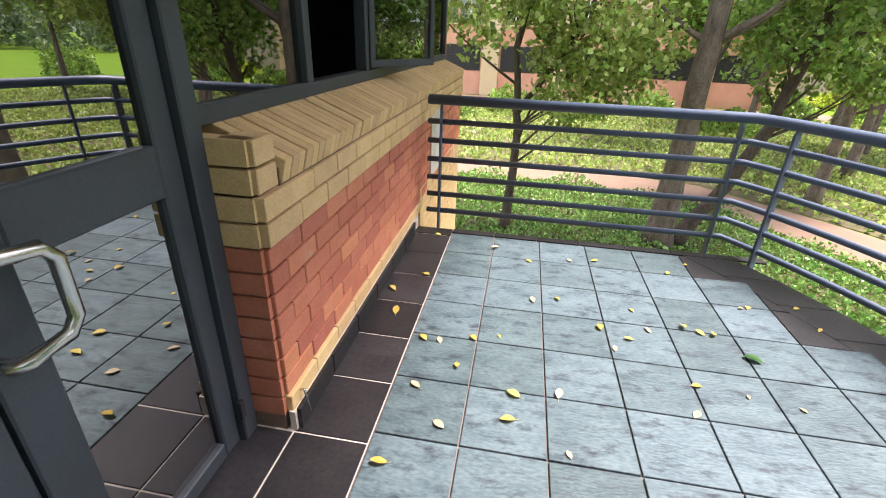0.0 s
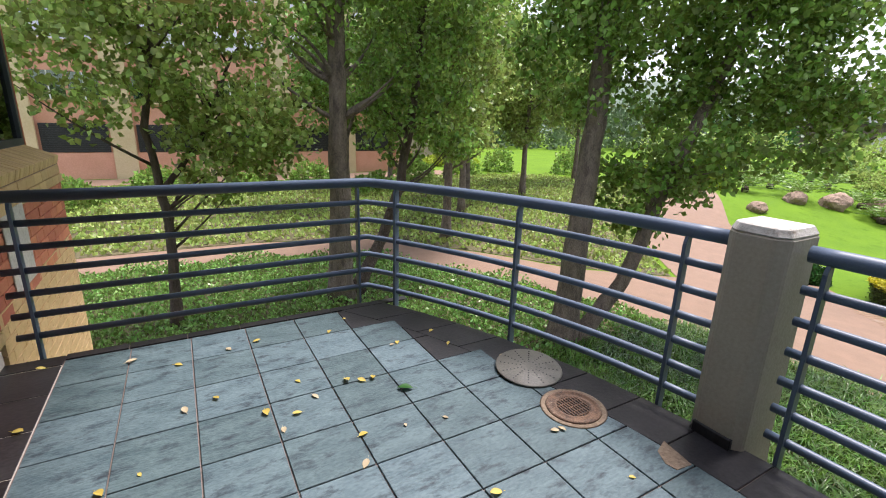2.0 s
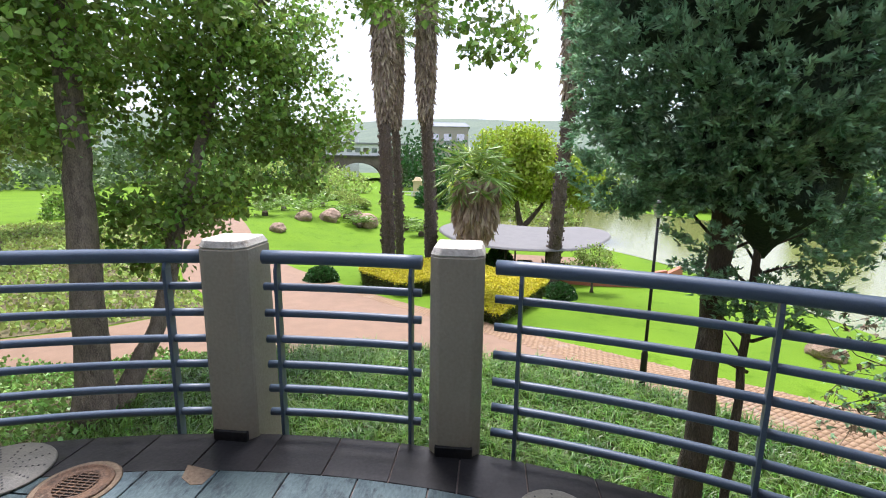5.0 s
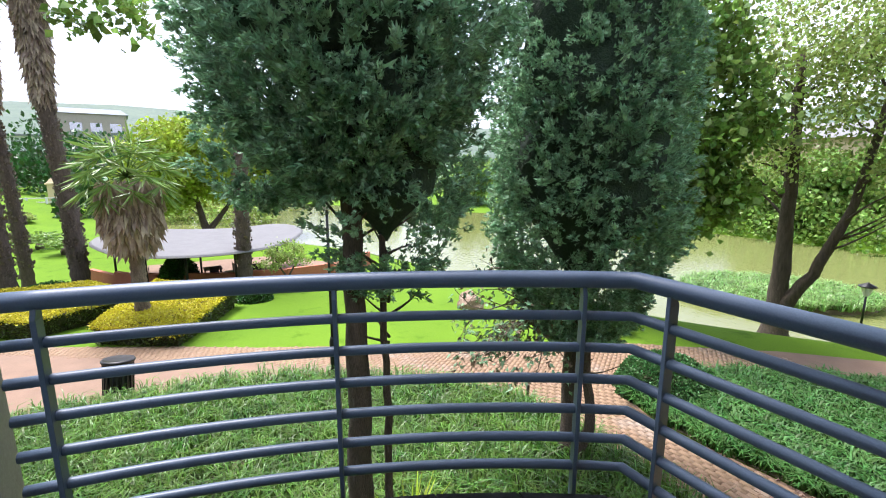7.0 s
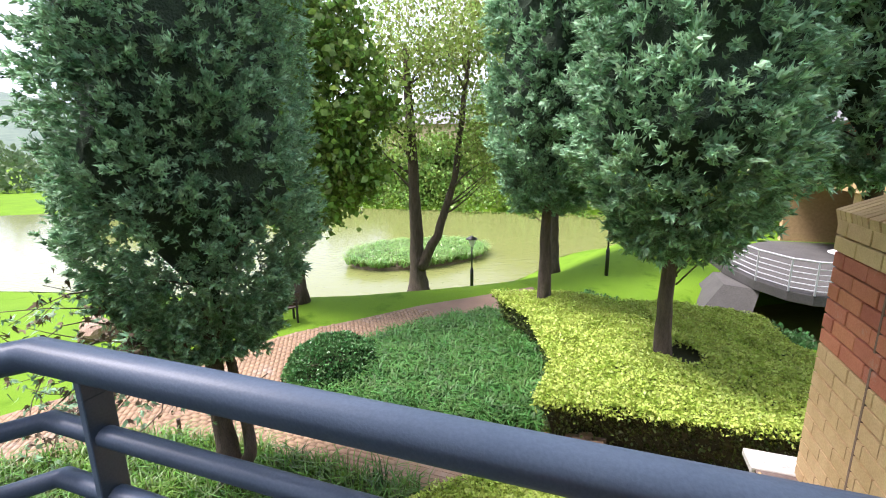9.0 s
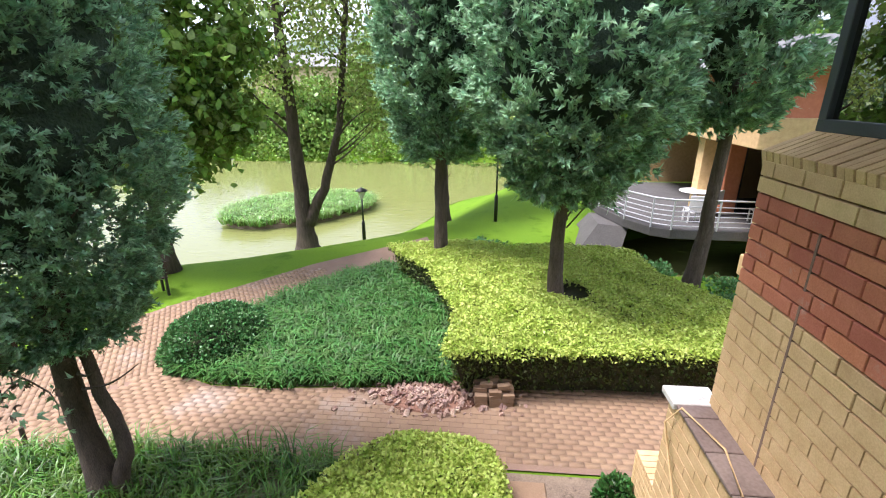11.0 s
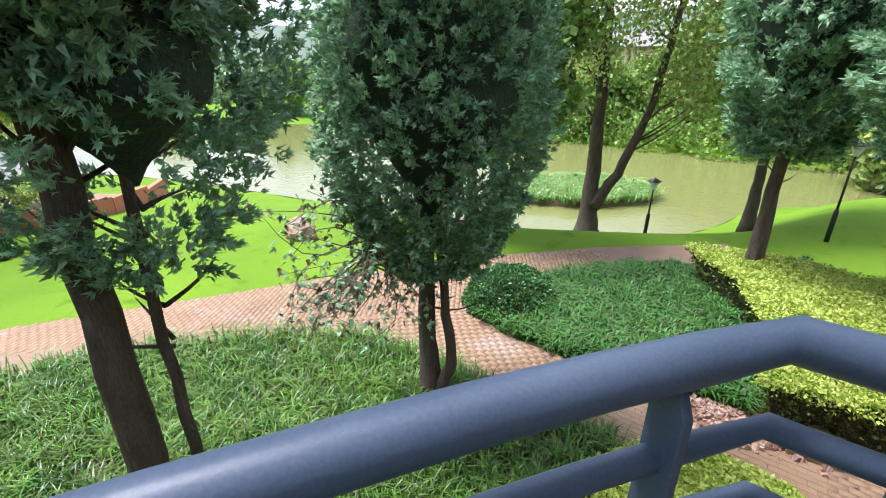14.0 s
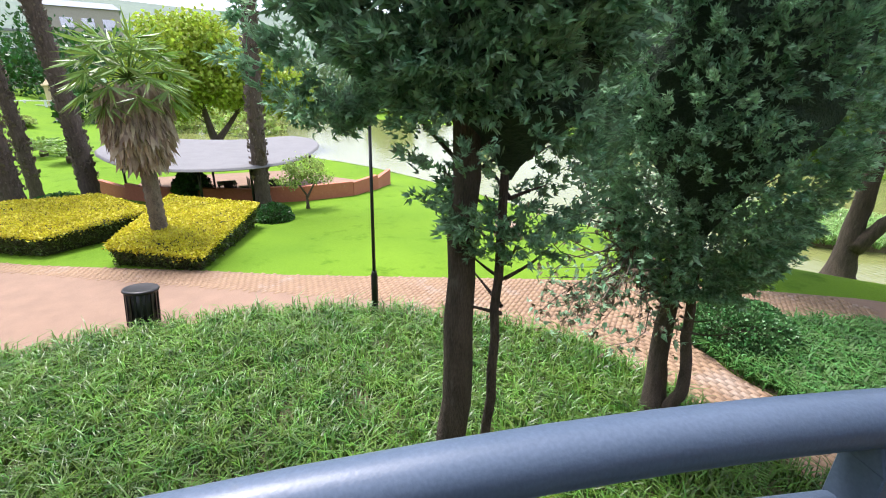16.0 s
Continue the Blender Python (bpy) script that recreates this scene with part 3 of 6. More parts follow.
sloped_sill(DOOR_Y + 0.13, NORTH_END, "sill", wall_n)

# south stretch
wall_s = thing("wall_east_south", "tall wall of red and yellow brick beside the garden path", "wall", Geo().box(-1.05, SOUTH_END + 0.012, -3.5, WALL_X - 0.012, -1.4, SILL_Z - 0.13).mesh("core", MORTAR_YELLOW), kind="structure")
brick_block("brickwork", WALL_X, SOUTH_END, -1.4, 0.11 - 9 * COURSE, 9, BRICK_YELLOW, wall_s)
brick_face(wall_s, WALL_X, SOUTH_END, -1.4, 0.11 + 2 * COURSE, 6, BRICK_RED)
brick_face(wall_s, WALL_X, SOUTH_END, -1.4, 0.11, 2, BRICK_YELLOW)
brick_face(wall_s, WALL_X, SOUTH_END, -1.4, 0.11 + 8 * COURSE, 2, BRICK_YELLOW, 0.024)
part("expansion_joint", Geo().box(WALL_X - 0.01, -4.415, -0.57, WALL_X + 0.0135, -4.40, 0.80).mesh("expansion_joint", MORTAR), wall_s, "dark sealed expansion joint")
sloped_sill(SOUTH_END - 0.02, -1.4, "sill", wall_s)
plinth = part("plinth", Geo().box(-0.9, SOUTH_END - 0.12, -3.5, -0.56, SOUTH_Y - 0.15, -0.60).mesh("plinth", MORTAR_YELLOW), wall_s)
brick_block("brickwork", -0.55, SOUTH_END - 0.12, SOUTH_Y - 0.15, -3.49, 33, BRICK_YELLOW, plinth)
for i in range(8):
    y = SOUTH_END - 0.14 + i * 0.285
    part("ledge_tile", soften(Geo().box(-0.80, y + 0.003, -0.60, -0.52, y + 0.282, -0.575).mesh("ledge_tile", LEDGE), 0.004), plinth)
part("ledge_end", soften(Geo().box(-0.80, SOUTH_END - 0.17, -0.615, -0.50, SOUTH_END + 0.03, -0.565).mesh("ledge_end", PLASTER_TOP), 0.006), plinth)

# inner shell of the building so that the glass has a room behind it, dimness painted in its colour
shell = thing("wall_west", "office interior wall, dimness in its colour", "wall", Geo().box(-6.2, SOUTH_END, -3.5, -6.0, NORTH_END, 3.2).mesh("wall_west", ROOM), kind="structure")
thing("floor", "carpeted office floor, dimness in its colour", "floor", Geo().box(-6.0, SOUTH_END, -0.3, -1.06, NORTH_END, -0.02).mesh("inner_floor", ROOM), kind="structure")
thing("ceiling", "office ceiling, dimness in its colour", "ceiling", Geo().box(-6.0, SOUTH_END, 2.75, -0.95, NORTH_END, 2.9).mesh("ceiling", ROOM), kind="structure")
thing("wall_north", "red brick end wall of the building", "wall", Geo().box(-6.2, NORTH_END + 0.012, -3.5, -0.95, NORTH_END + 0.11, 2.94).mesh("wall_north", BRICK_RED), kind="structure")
thing("wall_north_inner", "plastered inner wall, dimness in its colour", "wall", Geo().box(-6.0, NORTH_END - 0.03, -0.02, -1.07, NORTH_END + 0.01, 2.74).mesh("wall_north_inner", ROOM), kind="structure")
thing("wall_south", "yellow brick end wall of the building", "wall", Geo().box(-6.2, SOUTH_END - 0.02, -3.5, -1.06, SOUTH_END - 0.002, 3.2).mesh("wall_south", BRICK_YELLOW), kind="structure")
thing("roof", "cream eave over the glazed front", "roof", soften(Geo().prism([(-6.6, SOUTH_END - 0.5), (0.74, SOUTH_END - 0.5), (0.74, 8.1), (-6.6, 8.1)], 2.95, 3.2).mesh("roof", CREAM), 0.02), kind="structure")


def window_run(name, y0, y1, stops, label, z0=SILL_Z + 0.055, z1=2.93, x=-0.97):
    ob = thing(name, label, "window", kind="structure")
    d, w = 0.035, 0.03
    part("frame", soften(Geo().box(x - d, y0, z0, x + d, y1, z0 + 0.06).mesh("frame", FRAME), 0.004), ob)
    part("frame", soften(Geo().box(x - d, y0, z1 - 0.06, x + d, y1, z1).mesh("frame", FRAME), 0.004), ob)
    for s in stops:
        part("mullion", soften(Geo().box(x - d, s - w, z0 + 0.06, x + d, s + w, z1 - 0.06).mesh("mullion", FRAME), 0.004), ob)
    for a, b in zip(stops, stops[1:]):
        if 2.0 < a < 3.0:
            continue  # these two stand open
        pane = part("pane", Geo().box(x - 0.004, a + w, z0 + 0.06, x + 0.004, b - w, z1 - 0.06).mesh("pane", GLASS), ob)
        pane.visible_shadow = False
    return ob


window_run("window_1", DOOR_Y + 0.02, NORTH_END, (DOOR_Y + 0.05, 2.07, 2.88, 3.44, 4.2, 4.9, NORTH_END - 0.03), "charcoal-framed office windows reflecting the garden")
window_run("window_2", SOUTH_END, -1.4, (SOUTH_END + 0.03, -4.2, -3.4, -2.6, -1.43), "charcoal-framed windows over a yellow brick sill")
# the open casement
sash = thing("window_sash", "charcoal casement standing open above the brick sill", "window", at=pose(-0.93, 2.92, SILL_Z + 0.125, 0, 0, 152))
for a in ((0, -0.62, 0, 0.035, 0, 0.045), (0, -0.62, 1.45, 0.035, 0, 1.495), (0, -0.045, 0.045, 0.035, 0, 1.45), (0, -0.62, 0.045, 0.035, -0.575, 1.45)):
    part("sash_bar", soften(Geo().box(*a).mesh("sash_bar", FRAME), 0.004), sash)
part("pane", Geo().box(0.013, -0.575, 0.045, 0.021, -0.045, 1.45).mesh("pane", GLASS), sash)
part("latch", soften(Geo().box(0.036, -0.60, 0.62, 0.055, -0.585, 0.78).mesh("latch", BLACK), 0.003), sash, "small black latch handle")

# glazed door beside the wall
door = thing("door_1", "charcoal aluminium glazed door with a steel pull handle", "door", kind="structure")
DX = -0.915
for a, nm in (((DX - 0.05, 1.115, 0, DX + 0.05, DOOR_Y - 0.012, 2.9), "jamb"), ((DX - 0.025, 1.03, 0.012, DX + 0.025, 1.11, 2.3), "stile"), ((DX - 0.025, 0.52, 0.012, DX + 0.025, 0.63, 2.3), "stile"),
              ((DX - 0.025, 0.63, 0.012, DX + 0.025, 1.03, 0.075), "bottom_rail"), ((DX - 0.025, 0.63, 0.985, DX + 0.025, 1.03, 1.125), "middle_rail"), ((DX - 0.025, 0.63, 2.2, DX + 0.025, 1.03, 2.3), "top_rail"),
              ((DX - 0.025, 0.40, 0.012, DX + 0.025, 0.51, 2.3), "stile"), ((DX - 0.025, -0.28, 0.012, DX + 0.025, -0.2, 2.3), "stile"),
              ((DX - 0.025, -0.2, 0.012, DX + 0.025, 0.40, 0.075), "bottom_rail"), ((DX - 0.025, -0.2, 0.985, DX + 0.025, 0.40, 1.125), "middle_rail"), ((DX - 0.025, -0.2, 2.2, DX + 0.025, 0.40, 2.3), "top_rail"),
              ((DX - 0.05, -1.35, 2.305, DX + 0.05, 1.11, 2.4), "transom"), ((DX - 0.05, -0.37, 0.0, DX + 0.05, -0.285, 2.3), "jamb"), ((DX - 0.05, -1.40, 0, DX + 0.05, -1.30, 2.9), "jamb")):
    part(nm, soften(Geo().box(*a).mesh(nm, FRAME), 0.005), door)
for y0, y1, z0, z1 in ((0.63, 1.03, 0.075, 0.985), (0.63, 1.03, 1.125, 2.2), (-0.2, 0.4, 0.075, 0.985), (-0.2, 0.4, 1.125, 2.2), (-1.30, -0.37, 0.03, 2.3), (-1.30, 1.11, 2.4, 2.93)):
    part("pane", Geo().box(DX - 0.004, y0, z0, DX + 0.004, y1, z1).mesh("pane", GLASS), door)
HY = 0.53
handle = Geo().tube([(DX + 0.02, HY, 0.83), (DX + 0.07, HY, 0.83), (DX + 0.085, HY + 0.02, 0.832), (DX + 0.09, HY + 0.10, 0.84), (DX + 0.09, HY + 0.125, 0.87), (DX + 0.09, HY + 0.125, 1.0), (DX + 0.09, HY + 0.10, 1.03), (DX + 0.085, HY + 0.02, 1.038), (DX + 0.07, HY, 1.04), (DX + 0.02, HY, 1.04)], 0.0155, 14)
part("handle", handle.mesh("handle", STEEL, True), door, "bent stainless steel pull handle")
part("hinge", soften(Geo().box(DX + 0.045, 1.10, 0.12, DX + 0.06, 1.125, 0.2).mesh("hinge", BLACK), 0.003), door, "small black hinge")

# ---- garden paving and beds ----
PATH_MAIN = [(-14, 17.4), (2.5, 17.0), (6.2, 15.6), (9.3, 11.2), (11.2, 6.3), (11.7, 3.5), (11.9, 0.9), (11.5, -1.5), (10.3, -3.85), (8.8, -5.75), (7.6, -6.75), (6.5, -7.12), (5.2, -7.15), (2.9, -7.18), (0.4, -7.2), (-6.5, -7.25),
             (-6.5, -9.1), (1.15, -9.1), (2.3, -8.83), (4.4, -8.62), (5.3, -8.62), (6.1, -8.9), (6.65, -9.45), (6.62, -10.3), (5.65, -11.8), (4.95, -12.85), (3.45, -14.5), (2.2, -16.0), (2.6, -17.3), (3.75, -16.15), (5.6, -14.4), (6.9, -12.75), (8.0, -11.45), (9.2, -9.4), (10.1, -7.9), (11.2, -6.3), (13.7, -2.7), (15.2, -0.9), (17.0, 1.5), (18.6, 3.6),
             (21.5, 6.6), (24.6, 9.6), (30, 15.5), (42, 24), (58, 33), (57, 36), (40, 28), (27, 19.5), (20, 14), (16.3, 9.8), (12.5, 11.6), (9.2, 15.4), (6.8, 18.0), (2.5, 19.1), (-14, 19.5)]
path = flat_sheet("pavement", PATH_MAIN, 0.028, PAVE_SAND, "winding garden path of weathered clay pavers", "path")

BED_NEAR = [(2.6, -7.1), (5.2, -7.05), (6.5, -7.0), (7.5, -6.65), (8.7, -5.65), (10.2, -3.8), (11.4, -1.5), (11.8, 0.9), (11.6, 3.5), (11.1, 6.3), (7.5, 6.6), (3.0, 5.6), (2.5, 2)]
BED_NORTH = [(-6, 5.3), (2.5, 4.2), (3.0, 5.6), (7.5, 6.6), (11.0, 6.4), (9.2, 11.0), (6.1, 15.5), (2.4, 16.9), (-14, 17.3), (-14, 6)]
BED_WEDGE = [(1.2, -9.05), (2.3, -8.88), (4.4, -8.67), (5.3, -8.67), (6.05, -8.95), (6.58, -9.48), (6.55, -10.3), (5.58, -11.8), (4.9, -12.85), (3.45, -14.4), (1.9, -13.4), (1.5, -11.5)]
BED_FAR_NORTH = [(-20, 19.7), (2.6, 19.2), (6.9, 18.1), (9.3, 15.5), (12.6, 11.8), (16.2, 10.0), (20, 14.6), (27, 19.6), (36, 25), (30, 36), (-20, 36)]
flat_sheet("garden_bed", BED_NEAR, 0.02, SOIL, "bed of bright green strap-leaved grass", "garden bed")
flat_sheet("garden_bed", BED_NORTH, 0.024, SOIL, "leaf-littered bed of low ivy", "garden bed")
flat_sheet("garden_bed", BED_WEDGE, 0.02, SOIL, "wedge of dark mondo grass", "garden bed")
flat_sheet("garden_bed", BED_FAR_NORTH, 0.02, SOIL, "green ground cover under the trees", "garden bed")


def blades(poly, count, height, width, mat, name, label, lean=0.7):
    x, y = scatter(poly, count)
    at = np.stack([x, y, ground_height(x, y) + 0.02], 1)
    thing(name, label, "grass", blade_mesh(name, at, height, width, mat, lean), kind="stuff")


blades(BED_NEAR, 70000, 0.36, 0.019, STRAP, "strap_grass", "dense bright green arching strap grass")
blades(BED_WEDGE, 26000, 0.27, 0.028, STRAP_DARK, "mondo_grass", "dense dark green mondo grass")


def cover(poly, count, size, mat, name, label, height=0.22):
    x, y = scatter(poly, count)
    bumpy = 0.5 + 0.5 * np.sin(x * 2.1 + np.sin(y * 1.3)) * np.cos(y * 1.7)
    at = np.stack([x, y, ground_height(x, y) + 0.03 + rng.uniform(0, 1, len(x)) * height * bumpy], 1)
    out = rng.normal(size=(len(x), 3)) * 0.8 + np.array([[0, 0, 0.9]])
    thing(name, label, "ground cover", leaf_mesh(name, at, out, size, mat, 1.2), kind="stuff")


cover(BED_NORTH, 85000, 0.08, IVY, "ivy", "glossy low ivy among fallen leaves", 0.42)
cover(BED_FAR_NORTH, 40000, 0.16, LEAF_LIGHT, "ground_cover", "light green ground cover under trees", 0.35)


def hedge(name, label, poly, z0, z1, leaves, size, mat, wobble=0.06, side=0.5, hollow=None):
    """A clipped hedge: a dark core that draws in towards the ground, leafy on top, with sparser leaves, shade put in
    their colour, down its sides.
    """
    ob = thing(name, label, "hedge")
    core = [(x, y) for x, y in poly]
    n = len(core)
    cx, cy = sum(q[0] for q in core) / n, sum(q[1] for q in core) / n
    foot = [(cx + (x - cx) * 0.88, cy + (y - cy) * 0.88) for x, y in core]
    # Dark block stands for twigs and inner shade, and for the hollow's depth.
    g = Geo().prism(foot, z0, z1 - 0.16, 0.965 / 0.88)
    part("core", g.mesh("core", HEDGE_CORE), ob, "dark solid core for the hedge's twigs and inner shade")
    x, y = scatter(poly, leaves)
    if hollow:
        away = np.hypot(x - hollow[0], y - hollow[1]) > hollow[2] * rng.uniform(0.8, 1.2, len(x))
        x, y = x[away], y[away]
    swell = wobble * (np.sin(x * 2.3 + y) * np.cos(y * 1.9) + 0.5 * np.sin(x * 5.1 - y * 1.7) * np.sin(y * 6.3 + x))
    z = z1 + swell - np.abs(rng.normal(size=len(x))) * 0.04
    top = np.stack([x, y, z], 1)
    out = rng.normal(size=(len(x), 3)) * np.array([[1, 1, 0.45]]) + np.array([[0, 0, 0.25]])
    per = sum(math.dist(a, b) for a, b in zip(core, core[1:] + core[:1]))
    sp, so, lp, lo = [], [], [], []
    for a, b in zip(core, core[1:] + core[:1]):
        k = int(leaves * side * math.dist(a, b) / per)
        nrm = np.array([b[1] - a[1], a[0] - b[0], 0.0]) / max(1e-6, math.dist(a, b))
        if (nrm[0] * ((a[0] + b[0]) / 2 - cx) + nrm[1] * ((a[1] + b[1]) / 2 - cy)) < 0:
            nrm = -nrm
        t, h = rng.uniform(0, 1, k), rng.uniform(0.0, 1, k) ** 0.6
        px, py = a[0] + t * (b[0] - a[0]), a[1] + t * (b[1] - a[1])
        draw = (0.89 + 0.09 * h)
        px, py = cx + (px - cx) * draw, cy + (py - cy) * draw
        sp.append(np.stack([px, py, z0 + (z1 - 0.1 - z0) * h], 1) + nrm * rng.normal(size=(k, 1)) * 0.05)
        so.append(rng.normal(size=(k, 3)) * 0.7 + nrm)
        m = int(k * 0.5)
        t = rng.uniform(0, 1, m)
        px, py = a[0] + t * (b[0] - a[0]), a[1] + t * (b[1] - a[1])
        lp.append(np.stack([px, py, z1 - np.abs(rng.normal(size=m)) * 0.075], 1) + nrm * rng.normal(size=(m, 1)) * 0.035)
        lo.append(rng.normal(size=(m, 3)) * 0.6 + nrm)
    lv = part("leaves", leaf_mesh("leaves", np.concatenate([top] + lp), np.concatenate([out] + lo), size, mat, 1.3), ob)
    lv["kind"] = "stuff"
    sl = part("side_leaves", leaf_mesh("side_leaves", np.concatenate(sp), np.concatenate(so), size, HEDGE_SIDE, 1.3), ob, "leaves on the clipped sides, coloured for their shade")
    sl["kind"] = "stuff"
    return ob


HEDGE_BIG = [(1.25, -8.53), (1.14, -10.09), (1.57, -11.14), (1.86, -12.09), (3.19, -13.7), (1.29, -14.18), (-0.04, -13.89), (-1.28, -14.08), (-3.08, -13.8), (-3.18, -12.09), (-3.75, -11.23), (-4.6, -9.9), (-5.65, -9.24), (-5.65, -8.81), (-3.56, -8.81), (-1.09, -8.76)]
hedge("hedge", "broad clipped golden privet hedge round two tree trunks", HEDGE_BIG, GROUND_Z, -2.52, 95000, 0.043, HEDGE_LEAF, 0.07, 0.14, (-1.16, -11.0, 0.34))
hedge("hedge", "loose golden privet bush at the path edge", rounded([(2.1, -7.15), (0.9, -7.2), (0.42, -6.8), (0.45, -5.7), (2.9, -5.6)], 1), GROUND_Z, -2.95, 16000, 0.042, HEDGE_LEAF, 0.1, 0.3)
hedge("hedge", "box-clipped golden privet hedge round a palm", [(17.2, 1.5), (15.2, -0.75), (20.1, -3.0), (22.5, -0.1)], -4.6, -3.42, 16000, 0.055, HEDGE_GOLD, 0.05, 0.4)
hedge("hedge", "long clipped golden privet hedge beside the path", [(19.4, 3.4), (21.4, 0.5), (24.7, 2.4), (24.5, 6.5), (21.5, 5.8)], -4.9, -3.6, 16000, 0.055, HEDGE_GOLD, 0.05, 0.4)


def shrub(name, label, x, y, rx, ry, h, count, size, mat, category="shrub"):
    ob = thing(name, label, category, at=pose(x, y, ground_at(x, y)))
    u = unit(rng.normal(size=(count, 3)))
    u[:, 2] = np.abs(u[:, 2])
    r = rng.uniform(0.82, 1.02, count)[:, None] * (1 + 0.06 * np.sin(u[:, :1] * 9) * np.cos(u[:, 1:2] * 8))
    at = u * r * np.array([[rx, ry, h]])
    prof = [(0.86, 0.0), (0.84, 0.35), (0.66, 0.66), (0.36, 0.84), (0.05, 0.88)]
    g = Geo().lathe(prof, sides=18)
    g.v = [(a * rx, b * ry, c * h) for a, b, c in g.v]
    # Solid dark core for the shrub's inner shade.
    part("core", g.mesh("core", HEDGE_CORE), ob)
    lv = part("leaves", leaf_mesh("leaves", at, u + rng.normal(size=(count, 3)) * 0.6, size, mat, 1.3), ob)
    lv["kind"] = "stuff"
    return ob


shrub("shrub", "rounded dark green clipped shrub at the path bend", 5.95, -9.95, 0.95, 1.15, 0.74, 15000, 0.05, SHRUB_LEAF)
shrub("shrub", "small dark green shrub beside the brick pier", -0.98, -6.72, 0.27, 0.27, 0.42, 1200, 0.06, LEAF_DARK)


# ---- trees ----
def limb(g, a, b, r0, r1, bend=0.12, steps=6):
    a, b = Vector(a), Vector(b)
    span = (b - a).length
    side = Vector(rng.normal(size=3)) * bend * span
    pts = [a.lerp(b, t / steps) + side * math.sin(math.pi * t / steps) * 0.5 for t in range(steps + 1)]
    g.tube(pts, [r0 + (r1 - r0) * t / steps for t in range(steps + 1)], 8)
    return pts


def trunk_tube(g, pts, r0, r1, sides=14):
    n = len(pts)
    fine = []
    for i in range(n - 1):
        for s in range(6):
            fine.append(Vector(pts[i]).lerp(Vector(pts[i + 1]), s / 6))
    fine.append(Vector(pts[-1]))
    m = len(fine)
    fine = [q + Vector(rng.normal(size=3)) * (0.0 if i in (0, m - 1) else 0.012) for i, q in enumerate(fine)]
    rad = [(r0 + (r1 - r0) * i / (m - 1)) * (1.0 + 0.5 * math.exp(-i * 0.9)) * (1 + rng.normal() * 0.03) for i in range(m)]
    g.tube(fine, rad, sides)


def spray_mesh(name, at, out, size, mat, fingers=5):
    """Flat fans of scale-leaved twigs, as on a cypress."""
    n = len(at)
    d = unit(out)
    s = unit(np.cross(d, rng.normal(size=(n, 3)) * 0.7 + np.array([[0, 0, 1.0]])))
    up = np.cross(s, d)
    size = np.broadcast_to(size, (n,))[:, None]
    vs = []
    for k in range(fingers):
        w = (k - (fingers - 1) / 2) * 0.33 + rng.normal(size=(n, 1)) * 0.15
        dd = d * np.cos(w) + s * np.sin(w)
        ss = s * np.cos(w) - d * np.sin(w)
        ln = size * (0.95 - 0.18 * abs(k - (fingers - 1) / 2)) * rng.uniform(0.7, 1.3, (n, 1))
        base = at + dd * ln * 0.15
        droop = up * ln * rng.normal(size=(n, 1)) * 0.25
        vs += [base + ss * ln * 0.22, base - ss * ln * 0.22, at + dd * ln * 1.15 + droop]
    v = np.stack(vs, 1).reshape(-1, 3)
    return sheet_mesh(name, v, np.arange(len(v)).reshape(-1, 3), mat)


def crown_width(t, shape):
    return np.minimum(1, (0.12 + t / 0.2) ** 0.5) * (1 - smooth_step((t - 0.35) / 0.75) * shape)


def conifer_crown(z0, z1, radius, count, size, mat=None, shape=0.55, inner=0.72):
    """An upright cypress crown between two heights: plumes of flat fans that point out and up."""
    per = 20
    plumes = max(80, count // per)
    t = rng.uniform(0, 1, plumes) ** 1.35
    w = rng.uniform(0, 2 * np.pi, plumes)
    lumpy = 1 + 0.11 * np.sin(3 * w + 4 * t * (z1 - z0) / 3) * np.cos(5 * t * (z1 - z0) / 3 + w)
    r = radius * crown_width(t, shape) * lumpy * rng.uniform(inner, 1.0, plumes) ** 0.8 * 0.94
    root = np.stack([r * np.cos(w), r * np.sin(w), z0 + t * (z1 - z0)], 1)
    axis = unit(np.stack([np.cos(w), np.sin(w), rng.uniform(-0.1, 0.8, plumes)], 1) + rng.normal(size=(plumes, 3)) * 0.25)
    along = rng.uniform(0, 1, (plumes, per, 1))
    reach = (size * 2.5) * rng.uniform(0.6, 1.4, (plumes, 1, 1))
    at = root[:, None] + axis[:, None] * along * reach + rng.normal(size=(plumes, per, 3)) * size * (0.62 - 0.42 * along)
    out = axis[:, None] + rng.normal(size=(plumes, per, 3)) * 0.42
    return spray_mesh("crown", at.reshape(-1, 3), out.reshape(-1, 3), size, mat or CONIFER)


